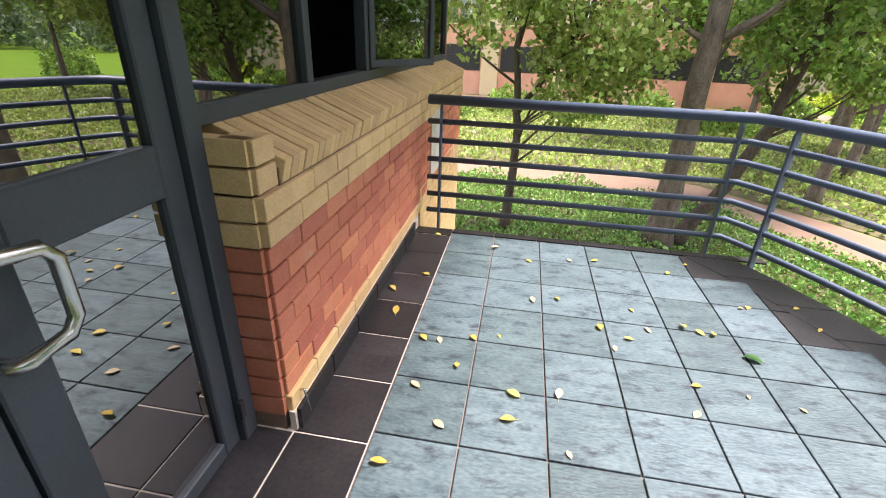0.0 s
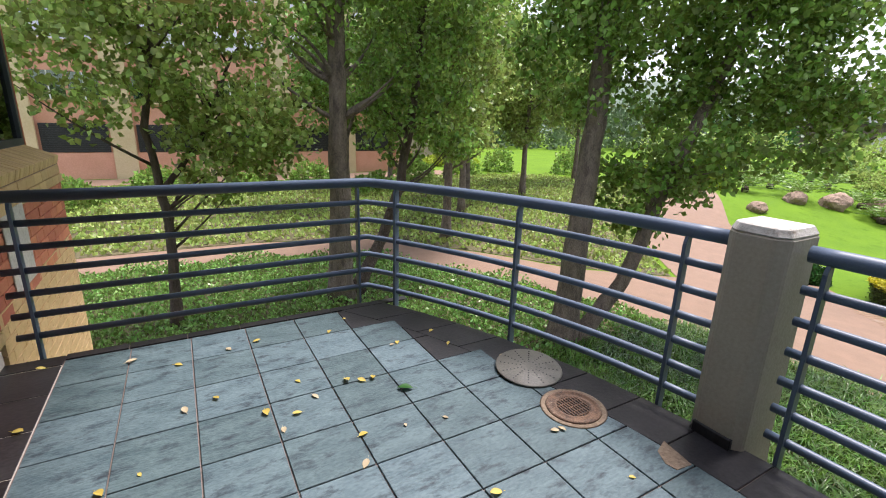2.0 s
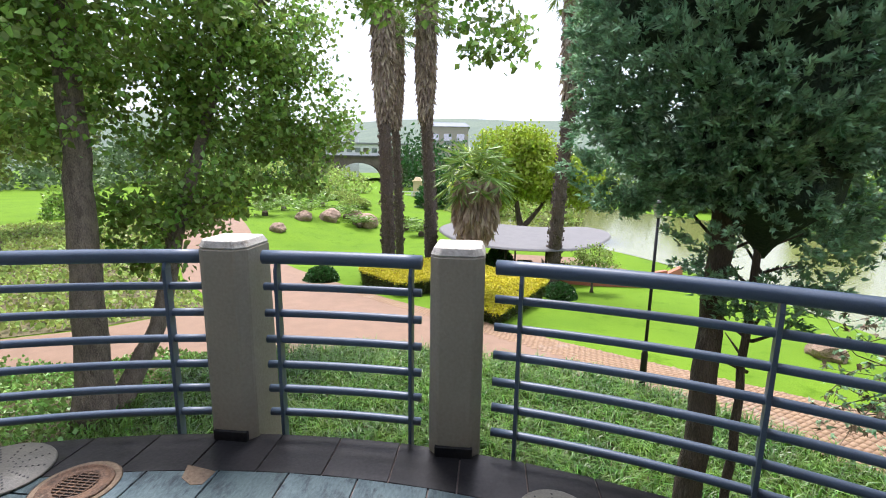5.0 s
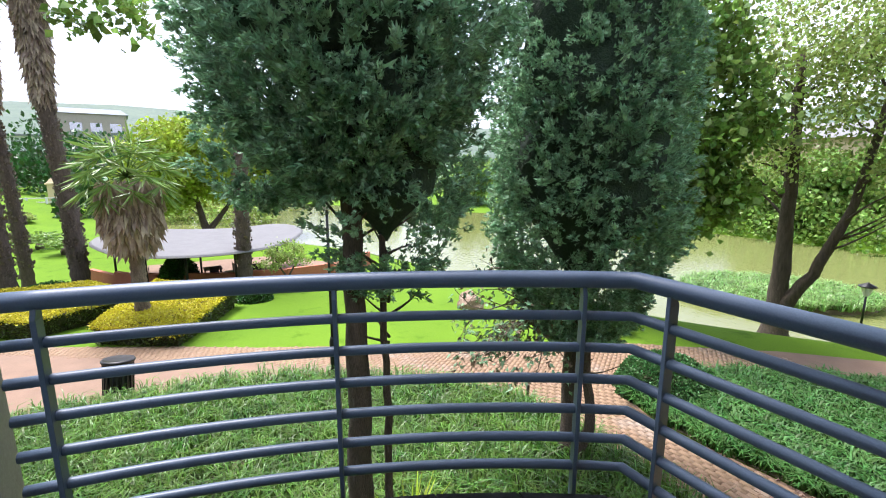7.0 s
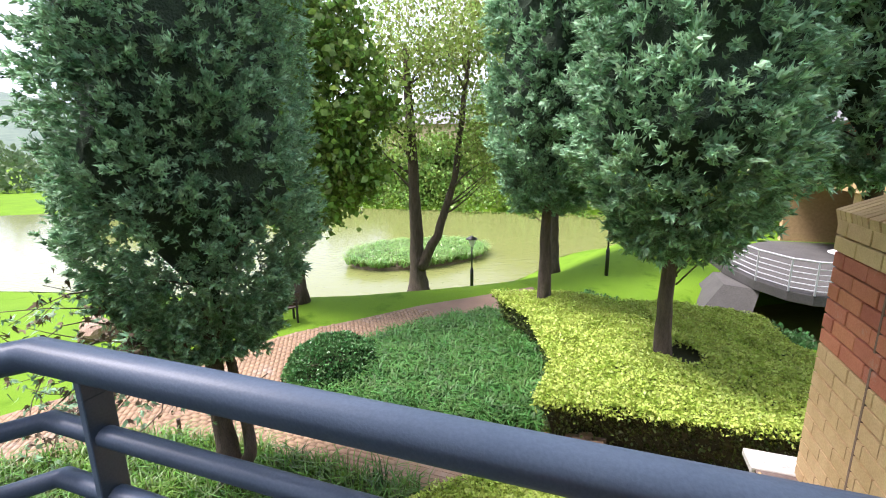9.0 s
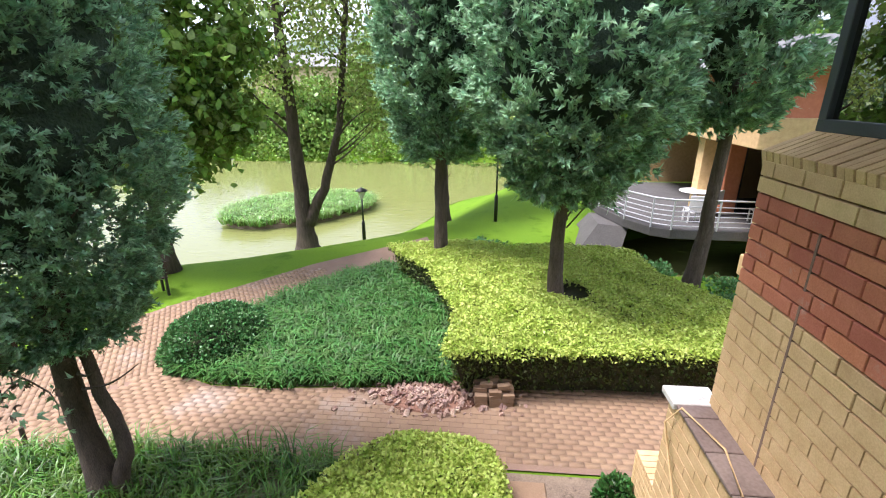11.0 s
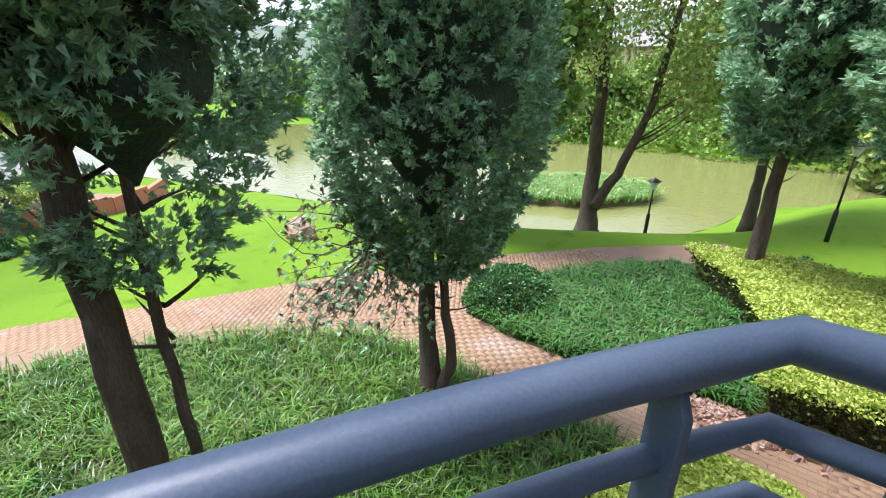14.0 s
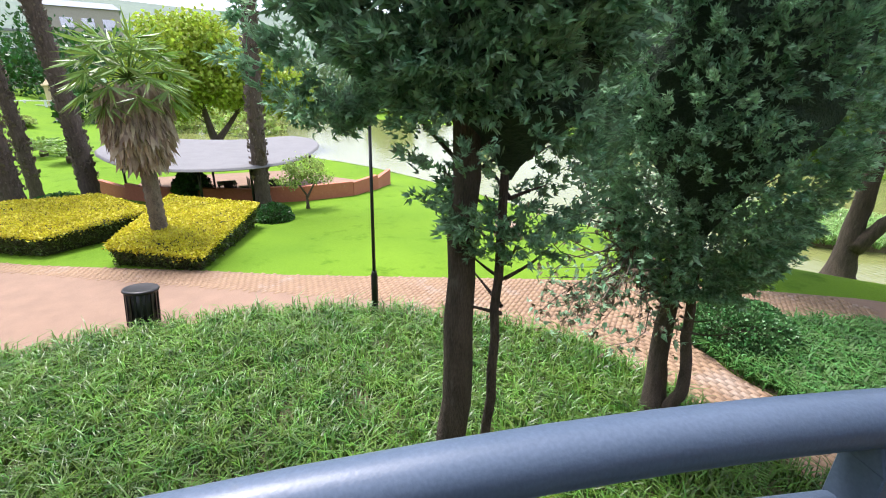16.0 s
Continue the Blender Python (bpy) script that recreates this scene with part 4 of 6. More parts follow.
def conifer(label, x, y, z0, z1, radius, trunks, count=9000, size=0.16, bare=10, boughs=()):
    """trunks: lists of points, each with its foot and top radius."""
    gz = ground_at(x, y)
    ob = thing("cypress_tree", label, "tree", at=pose(x, y, gz), group="cypress trees by the balcony")
    for pts, r0, r1 in trunks:
        g = Geo()
        trunk_tube(g, pts, r0, r1)
        part("trunk", g.mesh("trunk", BARK, True), ob)
    g = Geo()
    for i in range(bare):
        w = rng.uniform(0, 6.28)
        h = rng.uniform(z0 - 0.7, z0 + 1.6)
        r = min(1.2, radius * rng.uniform(0.3, 0.75))
        limb(g, (-0.05, 0, h), (r * math.cos(w), r * math.sin(w), h + r * rng.uniform(0.35, 0.9)), 0.018, 0.005, 0.08)
    if bare:
        part("limb", g.mesh("limb", BARK, True), ob)["kind"] = "stuff"
    # Dark solid core gives the gaps between plumes their shade.
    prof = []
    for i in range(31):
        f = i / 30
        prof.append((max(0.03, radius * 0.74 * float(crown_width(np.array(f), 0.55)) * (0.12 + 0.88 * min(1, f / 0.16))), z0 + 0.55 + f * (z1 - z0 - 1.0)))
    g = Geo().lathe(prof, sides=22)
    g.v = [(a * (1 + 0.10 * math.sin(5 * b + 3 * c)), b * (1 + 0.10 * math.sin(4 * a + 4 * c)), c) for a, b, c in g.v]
    part("shade_core", g.mesh("shade_core", CROWN_CORE), ob, "dark solid core for the crown's inner twigs and shade")
    cr = part("crown", conifer_crown(z0, z1, radius, count, size), ob, "dense dark green scale-leaved crown")
    cr["kind"] = "stuff"
    for dx, dy, b0, b1, br, bc in boughs:
        me = conifer_crown(b0, b1, br, bc, size, shape=0.8, inner=0.25)
        me.transform(Matrix.Translation((dx, dy, 0)))
        part("bough", me, ob)["kind"] = "stuff"
    return ob


conifer("tall cypress with a bare lower trunk in the strap grass", 4.82, -2.5, 4.65, 12.0, 1.42,
        [([(0, 0, 0), (-0.05, 0.02, 2.2), (-0.12, 0.05, 4.6), (-0.1, 0, 10)], 0.16, 0.06)], 78000, 0.072, 12, [(0.6, 0.8, 4.5, 6.8, 0.55, 4000), (0.25, -1.05, 4.25, 7.0, 0.7, 5500)])
conifer("slender young cypress stem beside a larger one", 4.66, -2.78, 3.6, 7.6, 0.75,
        [([(0, 0, 0), (0.03, 0, 1.6), (-0.05, 0.06, 3.4), (0.05, 0, 7)], 0.055, 0.025)], 9000, 0.062, 16)
conifer("twin-stemmed cypress at the edge of the path", 5.2, -6.3, 2.3, 12.0, 1.4,
        [([(0, 0, 0), (0.18, -0.08, 1.2), (0.2, -0.1, 3.0), (0.15, 0, 9)], 0.17, 0.05), ([(-0.1, 0, 0.15), (-0.28, -0.1, 0.75), (-0.12, -0.12, 1.7), (0, 0, 3.4)], 0.10, 0.05)], 80000, 0.072, 8)
conifer("cypress rising from the golden hedge", 1.77, -13.6, 3.3, 14, 1.45, [([(0, 0, 0), (0.05, 0, 3), (0, 0, 11)], 0.2, 0.05)], 28000, 0.135, 8)
conifer("broad cypress in a hole of the golden hedge", -0.84, -11.0, 3.0, 13, 1.95, [([(0, 0, 0), (0.1, 0, 2), (-0.1, 0.1, 10)], 0.2, 0.06)], 40000, 0.135, 14)
conifer("cypress in front of the terrace", -3.7, -11.8, 4.2, 13, 1.5, [([(0, 0, 0), (-0.15, 0.05, 2.5), (-0.3, 0, 10)], 0.2, 0.06)], 22000, 0.15, 12)
conifer("tall cypress behind the terrace", -9.0, -22.5, 3.5, 15, 2.2, [([(0, 0, 0), (0, 0, 10)], 0.2, 0.06)], 9000, 0.22, 0)


def broadleaf(label, x, y, stems, crown, mat, count, size, bark=None, name="tree", hang=0.0, group="garden trees", twigs=26):
    """A tree of leaning stems. crown: ellipsoids (x, y, z, rx, ry, rz) above the foot that hold the leaf clumps."""
    ob = thing(name, label, "tree", at=pose(x, y, ground_at(x, y)), group=group)
    for pts, r0, r1 in stems:
        g = Geo()
        trunk_tube(g, pts, r0, r1)
        part("trunk", g.mesh("trunk", bark or BARK_PALE, True), ob)
    g = Geo()
    at, out = [], []
    vol = [c[3] * c[4] * c[5] for c in crown]
    tips = []
    for c, v in zip(crown, vol):
        k = max(6, int(count * v / sum(vol)))
        clumps = max(8, k // 55)
        cc = unit(rng.normal(size=(clumps, 3))) * rng.uniform(0.35, 1.0, (clumps, 1)) ** 0.5 * np.array([[c[3], c[4], c[5]]]) + np.array([c[:3]])
        tips += [tuple(q) for q in cc[:max(2, twigs // len(crown))]]
        pick = rng.integers(0, clumps, k)
        spread = 0.15 * (c[3] + c[4] + c[5]) / 3 + 0.06
        p = cc[pick] + rng.normal(size=(k, 3)) * spread * np.array([[1, 1, 0.75 + hang]])
        at.append(p)
        out.append(rng.normal(size=(k, 3)) + np.array([[0, 0, -0.35 - hang]]))
    for q in tips:
        near = []
        for pts, r0, r1 in stems:
            for a, b in zip(pts, pts[1:]):
                for s in range(8):
                    p = Vector(a).lerp(Vector(b), s / 8)
                    flat = math.hypot(p.x - q[0], p.y - q[1])
                    if p.z > 1.8 and p.z < q[2]:
                        near.append((abs((q[2] - p.z) - 0.75 * flat) + 0.3 * flat, tuple(p), r1))
        if near and math.dist(min(near)[1], q) < 2.6:
            _, src, r1 = min(near)
            limb(g, src, q, 0.02 + 0.3 * r1, 0.007, 0.16)
    part("limb", g.mesh("limb", bark or BARK_PALE, True), ob)["kind"] = "stuff"
    lv = part("crown", leaf_mesh("crown", np.concatenate(at), np.concatenate(out), size * 1.35, mat, 1.3), ob)
    lv["kind"] = "stuff"
    return ob


broadleaf("slender tree with a curving trunk before the pink building", -0.15, 11.6, [([(0, 0, 0), (0.1, 0, 2.6), (-0.1, 0, 4.6), (0.4, 0, 7.5)], 0.12, 0.05), ([(0.0, 0, 3.2), (0.9, 0, 4.4), (1.7, 0, 6.2)], 0.07, 0.03)],
          [(-0.9, 0, 6.0, 1.5, 1.4, 1.3), (1.7, 0, 5.2, 1.6, 1.4, 1.5), (0.4, 0, 7.8, 2.2, 2.0, 1.6), (1.3, 0.2, 3.6, 1.0, 0.9, 0.7), (1.5, -0.3, 4.4, 1.2, 1.0, 0.8)], LEAF_LIGHT, 13000, 0.085, BARK)
broadleaf("stout grey-barked tree beyond the railing", 3.8, 11.6, [([(0, 0, 0), (0.05, 0, 4), (0.1, 0, 11)], 0.30, 0.18)], [(0, 0, 9.5, 2.8, 2.6, 2.2), (-1.1, 0.5, 7.0, 1.0, 1.0, 0.9), (1.3, 0.6, 6.2, 1.1, 1.0, 1.3)], LEAF_MID, 7000, 0.09)
broadleaf("dark-stemmed tree among ivy", 5.75, 12.2, [([(-1.5, -0.45, 0.2), (-0.5, -0.1, 1.7), (0.1, 0, 3.2), (0.5, 0, 5.5), (1.0, 0, 10)], 0.18, 0.09)], [(0.5, 0, 6.6, 1.7, 1.6, 1.9), (0.2, 0.3, 4.6, 1.2, 1.2, 1.1), (1.2, 0, 9, 2.4, 2, 2), (1.7, 0.5, 5.0, 1.1, 1.0, 1.4)], LEAF_MID, 11000, 0.09, BARK)
broadleaf("large forked tree leaning over the path", 7.6, 7.0, [([(0, 0, 0), (0.05, -0.1, 2.5), (0.45, 0.15, 5), (0.6, 0.2, 10)], 0.30, 0.17), ([(0.2, -0.2, 0.1), (1.1, -0.6, 1.6), (2.0, -0.8, 4.2), (3.6, -1.2, 8)], 0.2, 0.1), ([(3.6, -1.2, 8), (3.3, -3.6, 9.5), (2.5, -5.8, 9.2), (1.8, -6.9, 7.9)], 0.09, 0.02)],
          [(1.6, -7.2, 7.3, 0.6, 0.75, 0.9), (2.0, -6.6, 8.6, 0.9, 0.9, 0.8), (2.4, -5.0, 9.0, 1.3, 1.4, 1.0), (2.4, -0.7, 4.7, 1.5, 1.3, 1.3), (3.6, -1.2, 6.6, 1.8, 1.5, 1.6), (0.2, 0.6, 6.4, 1.4, 1.3, 1.5), (1.6, -0.2, 8.4, 2.6, 2.2, 1.8), (1.6, -0.2, 3.5, 1.1, 0.9, 0.9), (4.6, -1.6, 8.2, 1.6, 1.4, 1.2), (5.0, -2.3, 6.3, 1.2, 1.2, 1.5), (3.9, -2.4, 4.9, 0.9, 0.9, 0.9)], LEAF_MID, 32000, 0.085)
broadleaf("pale-stemmed tree in the shaded lawn", 10.0, 16.6, [([(0, 0, 0), (0.05, 0, 3), (0.2, 0, 8)], 0.2, 0.1)], [(0, 0, 6.6, 2.2, 2.0, 2.0), (0.3, 0, 4.6, 1.6, 1.4, 1.0), (0, 0, 9, 2.6, 2.4, 1.8)], LEAF_LIGHT, 13000, 0.11)
for x, y, h in ((13.5, 21, 9), (17, 26, 9), (8.5, 25.5, 10), (21, 25, 9), (26, 31, 10), (14, 32, 11), (31, 30, 10), (20, 34, 11)):
    broadleaf("tall tree standing in ground cover", x, y, [([(0, 0, 0), (0.1, 0.1, h * 0.5), (0.3, 0, h)], 0.2, 0.08)], [(0, 0, h * 0.72, 2.5, 2.5, 1.9), (0.4, 0.2, h * 1.0, 2.8, 2.8, 2.2), (-0.5, 0.4, h * 0.52, 1.7, 1.7, 1.1)], LEAF_LIGHT if x > 12 else LEAF_MID, 8500, 0.15, twigs=12)
broadleaf("two-stemmed willow at the water's edge", 7.05, -17.7, [([(0, 0, 0), (0.05, 0, 1.6), (0.1, 0, 4), (0.3, 0, 9)], 0.36, 0.12), ([(-0.1, 0, 1.2), (-0.8, 0, 2.4), (-1.5, 0, 4.6), (-2.0, 0, 8.5)], 0.2, 0.08)],
          [(0.4, 0, 7.6, 1.5, 1.5, 2.0), (-2.0, 0, 8, 1.7, 1.6, 2.4), (-0.8, 0, 9.8, 2.6, 2.4, 1.6), (0.9, 0, 5.6, 0.8, 0.8, 0.9), (-2.6, 0, 5.6, 0.8, 0.8, 1.2)], LEAF_LIGHT, 14000, 0.075, BARK, hang=0.6)
broadleaf("broad-leaved tree on the pond bank", 9.45, -13.6, [([(0, 0, 0), (0.05, 0, 2.5), (0.1, 0, 7)], 0.2, 0.1)], [(-0.4, -0.4, 4.0, 1.9, 1.7, 1.6), (-1.0, -0.4, 6.3, 2.0, 1.9, 2.0), (0.2, 0, 8.6, 2.2, 2.1, 2.0), (-1.7, -0.6, 4.2, 1.2, 1.1, 1.1), (2.5, 0, 5.5, 2.0, 1.8, 2.2)], LEAF_MID, 24000, 0.13, BARK)
broadleaf("spreading tree beyond the golden hedge", 2.4, -22.3, [([(0, 0, 0), (0.05, 0, 2.5), (0.1, 0, 7)], 0.24, 0.1)], [(0, 0, 5.0, 2.6, 2.4, 1.2), (0, 0, 7, 3.4, 3.2, 2.0), (0, 0, 9.6, 2.8, 2.6, 2.0)], LEAF_MID, 16000, 0.13, BARK)
for x, y, h, m in ((20, -52, 10, LEAF_MID), (8, -54, 12, LEAF_LIGHT), (-4, -52, 12, LEAF_MID), (-16, -46, 13, LEAF_MID), (32, -54, 7, LEAF_MID), (44, -52, 7, LEAF_LIGHT), (-12, -32, 11, LEAF_MID), (-20, -36, 13, LEAF_MID), (62, -44, 12, LEAF_MID), (78, -34, 11, LEAF_MID), (2, -58, 11, LEAF_MID), (14, -58, 12, LEAF_MID), (26, -58, 8, LEAF_LIGHT), (-6, -42, 11, LEAF_LIGHT)):
    broadleaf("leafy tree on the far bank of the pond", x, y, [([(0, 0, 0), (0.1, 0, h * 0.25), (0, 0, h * 0.5)], 0.3, 0.1)], [(0, 0, h * 0.2, 4, 4, 2.0), (1, 0, h * 0.38, 4.4, 4, 2.2), (-1, 0, h * 0.52, 3.4, 3.2, 1.6)], m, 6500, 0.27, BARK, twigs=10)
# the lime tree and the dark clump behind the pavilion
broadleaf("spreading lime-green tree behind the garden pavilion", 46.5, -3.8, [([(0, 0, 0), (0.2, 0.5, 2.0), (0, 1.0, 5)], 0.4, 0.15), ([(0, 0, 0.8), (0.3, -1.8, 3.0), (0, -2.6, 5)], 0.25, 0.1)],
          [(0, 3.4, 5.2, 3.2, 3.6, 2.2), (0, -1.5, 6.0, 3.2, 4.2, 2.6), (0, 1.0, 8.2, 3.0, 4.4, 2.2), (0, -5.5, 4.8, 2.6, 3, 2.0)], LEAF_YELLOW, 22000, 0.2, BARK)


# ---- palms ----
def fan_palm(label, x, y, trunk_h, r0, r1, skirt, fronds, lean=(0, 0), seed_turn=0.0):
    ob = thing("fan_palm", label, "palm tree", at=pose(x, y, ground_at(x, y)), group="fan palms in the garden")
    lx, ly = lean
    pts = [(lx * t * t, ly * t * t, trunk_h * t) for t in (0, 0.25, 0.5, 0.75, 1)]
    g = Geo()
    fine = [Vector(pts[0])]
    for i in range(4):
        fine += [Vector(pts[i]).lerp(Vector(pts[i + 1]), (s + 1) / 8) for s in range(8)]
    n = len(fine)
    g.tube(fine, [(r0 + (r1 - r0) * i / (n - 1)) * (1 + (0.10 if i % 2 else -0.04)) * (1.25 if i == 0 else 1) for i in range(n)], 12)
    part("trunk", g.mesh("trunk", BARK_PALE if skirt < 3.1 else BARK, True), ob, "ringed palm trunk")
    top = Vector(pts[-1])
    # old leaf bases round the trunk
    k = int(trunk_h * 46)
    t = rng.uniform(0.12, 0.98, k)
    w = rng.uniform(0, 2 * np.pi, k)
    rr = r0 + (r1 - r0) * t
    at = np.stack([lx * t * t + rr * np.cos(w), ly * t * t + rr * np.sin(w), trunk_h * t], 1)
    if skirt > 3.1:
        bs = part("bark_stub", leaf_mesh("bark_stub", at, np.stack([np.cos(w), np.sin(w), np.full(k, 1.2)], 1), 0.13, BARK_PALE, 1.3), ob, "stubs of old fronds")
        bs["kind"] = "stuff"
    # dry skirt hanging under the crown
    k = int(500 * skirt)
    w, h = rng.uniform(0, 2 * np.pi, k), rng.uniform(0, 1, k)
    rad = (0.2 if skirt < 3.1 else 0.14) + (0.52 if skirt < 3.1 else 0.3) * np.sqrt(np.minimum(1, h * 2.2))
    at = np.stack([top.x + rad * np.cos(w), top.y + rad * np.sin(w), top.z - (0.6 if skirt < 3.1 else 0.2) + skirt * 0.9 * h], 1)
    sk = part("dry_skirt", leaf_mesh("dry_skirt", at, np.stack([np.cos(w) * 0.25, np.sin(w) * 0.25, np.full(k, -1.0)], 1) + rng.normal(size=(k, 3)) * 0.15, 0.16, PALM_DRY, 4.0), ob, "hanging skirt of dry brown fronds")
    sk["kind"] = "stuff"
    # living fans
    crown = top + Vector((0, 0, skirt * 0.65))
    leaf_at, leaf_out = [], []
    stalks = Geo()
    for i in range(fronds):
        w = i * 2.4 + seed_turn
        el = radians(-38 + 110 * (i / fronds))
        d = Vector((math.cos(w) * math.cos(el), math.sin(w) * math.cos(el), math.sin(el)))
        tip = crown + d * 1.1
        stalks.tube([crown, crown + d * 0.5 + Vector((0, 0, 0.05)), tip], [0.025, 0.02, 0.014], 5)
        side = d.cross(Vector((0, 0, 1))).normalized() if abs(d.z) < 0.98 else Vector((1, 0, 0))
        for s in range(22):
            a = radians(-105 + 10 * s)
            o = d * math.cos(a) + side * math.sin(a) + Vector((0, 0, -0.5)) + Vector(rng.normal(size=3)) * 0.12
            leaf_at.append(tuple(tip))
            leaf_out.append(tuple(o))
    part("stalk", stalks.mesh("stalk", PALM_LEAF, True), ob)["kind"] = "stuff"
    lf = part("fronds", leaf_mesh("fronds", np.array(leaf_at), np.array(leaf_out), 0.06, PALM_LEAF, 12.5, 0.12), ob, "green fan-shaped fronds")
    lf["kind"] = "stuff"
    return ob


fan_palm("short fan palm with a shaggy brown skirt in a clipped hedge", 18.4, 0.2, 3.7, 0.24, 0.2, 2.3, 34)
fan_palm("tall fan palm with a shaggy trunk", 29.8, 3.4, 9.8, 0.42, 0.32, 8.5, 26, (-0.2, 0.4))
fan_palm("tall slender fan palm with a rough trunk", 31.8, 5.9, 9.8, 0.3, 0.24, 8.0, 26, (-0.1, 0.3), 1.0)
fan_palm("tall fan palm with a shaggy ringed trunk", 27.3, 5.7, 9.4, 0.42, 0.34, 9.0, 26, (0.3, 0.3), 2.0)
fan_palm("tall fan palm beside the pavilion", 23.9, -3.75, 9.6, 0.34, 0.28, 7.5, 26, (0.4, -0.5), 0.6)

# ---- garden pavilion ----
pav = thing("pavilion", "low garden pavilion with a curved grey canopy on posts", "pavilion")
CANOPY = rounded([(31.5, 3.5), (25.6, 1.7), (23.6, -0.6), (23.2, -3.4), (24.6, -6.0), (30.0, -8.5), (33.5, -7.4), (32.0, -4.5), (33.0, -1.5), (35.5, 1.0)], 2)
cg = Geo().prism(CANOPY, -2.82, -2.70, 0.98)
part("canopy", soften(cg.mesh("canopy", SHADE_SAIL), 0.03, 0.5), pav, "pale grey curved canopy")
for x, y in ((31, 2), (27, 0.4), (24.6, -1.3), (24.2, -3.4), (25.4, -5.6), (29.5, -7.4), (31, -2.2)):
    part("post", Geo().tube([(x, y, ground_at(x, y) - 0.1), (x, y, -2.8)], 0.06, 8).mesh("post", BLACK, True), pav)
pw = thing("garden_wall", "low curved red brick wall round the pavilion", "wall", kind="structure")
ring = [(32.5, 3.3), (30.0, 1.9), (27.8, 0.4), (26.2, -1.4), (25.0, -3.6), (24.3, -5.8), (24.4, -8.2), (25.6, -10.0), (27.6, -11.6)]
wg = Geo()
for (ax, ay), (bx, by) in zip(ring, ring[1:]):
    dx, dy = bx - ax, by - ay
    L = math.hypot(dx, dy)
    wg.box(0, -0.12, -0.6, L + 0.02, 0.12, 0.75, pose(ax, ay, ground_at((ax + bx) / 2, (ay + by) / 2), 0, 0, math.degrees(math.atan2(dy, dx))))
part("brickwork", soften(wg.mesh("brickwork", BRICK_RED), 0.01), pw)
flat_sheet("pavement", [(32, 2.6), (27, -0.4), (25.2, -4), (24.8, -8), (28, -11), (35, -8), (36, 1)], 0.03, PAVE_SAND, "pale paved floor under the pavilion", "paving")


def cafe_table(x, y):
    ob = thing("cafe_table", "dark square cafe table under the canopy", "table", at=pose(x, y, ground_at(x, y) + 0.03), group="pavilion tables")
    part("tabletop", soften(Geo().box(-0.45, -0.45, 0.70, 0.45, 0.45, 0.75).mesh("tabletop", BLACK), 0.01), ob)
    for sx in (-0.38, 0.38):
        for sy in (-0.38, 0.38):
            part("leg", Geo().box(sx - 0.025, sy - 0.025, 0, sx + 0.025, sy + 0.025, 0.70).mesh("leg", BLACK), ob)
    return ob


def cafe_chair(x, y, turn):
    ob = thing("cafe_chair", "dark metal cafe chair", "chair", at=pose(x, y, ground_at(x, y) + 0.03, 0, 0, turn), group="pavilion chairs")
    part("seat", soften(Geo().box(-0.22, -0.22, 0.43, 0.22, 0.22, 0.46).mesh("seat", BLACK), 0.008), ob)
    part("backrest", soften(Geo().box(-0.22, 0.19, 0.5, 0.22, 0.22, 0.95).mesh("backrest", BLACK), 0.008), ob)
    for sx in (-0.2, 0.2):
        for sy in (-0.2, 0.2):
            part("leg", Geo().box(sx - 0.015, sy - 0.015, 0, sx + 0.015, sy + 0.015, 0.43).mesh("leg", BLACK), ob)
    return ob


for x, y in ((27.6, -2.6), (26.8, -4.6), (29.4, -0.6)):
    cafe_table(x, y)
    cafe_chair(x - 0.8, y, 90)
    cafe_chair(x, y + 0.8, 0)
    cafe_chair(x, y - 0.8, 180)
shrub("shrub", "small rounded tree beside the pavilion wall", 27.0, -1.0, 0.9, 0.9, 1.6, 3500, 0.12, LEAF_DARK)
broadleaf("airy small tree at the pavilion wall", 22.3, -5.4, [([(0, 0, 0), (0.1, 0, 0.6), (0.0, 0.5, 1.5)], 0.07, 0.03), ([(0.1, 0, 0.5), (0, -0.6, 1.5)], 0.05, 0.02)], [(0, 0.6, 1.6, 0.6, 0.7, 0.45), (0, -0.7, 1.6, 0.6, 0.7, 0.4), (0, 0, 1.95, 0.7, 0.8, 0.35)], LEAF_LIGHT, 1800, 0.06, BARK)
shrub("shrub", "dark rounded shrub beside the golden hedge", 20.9, -3.7, 0.9, 0.7, 0.6, 2500, 0.08, LEAF_DARK)
for x, y, r in ((26.5, 3.2, 1.4), (24.8, 4.6, 1.2), (28.4, 4.5, 1.4), (22.6, 8.2, 0.9)):
    shrub("shrub", "low dark green shrub near the palms", x, y, r, r * 0.9, 0.7, 3000, 0.1, LEAF_DARK)

# planted rockery on the far lawn
def cycad(x, y, r):
    ob = thing("cycad", "arching green cycad in the rockery", "plant", at=pose(x, y, ground_at(x, y)), group="rockery plants")
    at, out = [], []
    for i in range(22):
        w = i * 2.4
        el = radians(15 + 60 * i / 22)
        for s in range(14):
            t = 0.2 + 0.8 * s / 13
            px = r * t
            for sd in (-1, 1):
                at.append((px * math.cos(w) * math.cos(el * (1 - 0.4 * t)), px * math.sin(w) * math.cos(el * (1 - 0.4 * t)), 0.4 + px * math.sin(el) * (1.15 - 0.6 * t)))
                out.append((math.cos(w + sd * 1.0), math.sin(w + sd * 1.0), 0.1))
    lf = part("fronds", leaf_mesh("fronds", np.array(at), np.array(out), 0.12, PALM_LEAF, 2.6), ob)
    lf["kind"] = "stuff"
    part("stump", Geo().lathe([(0.25, 0), (0.3, 0.25), (0.2, 0.5)], sides=10).mesh("stump", BARK, True), ob)


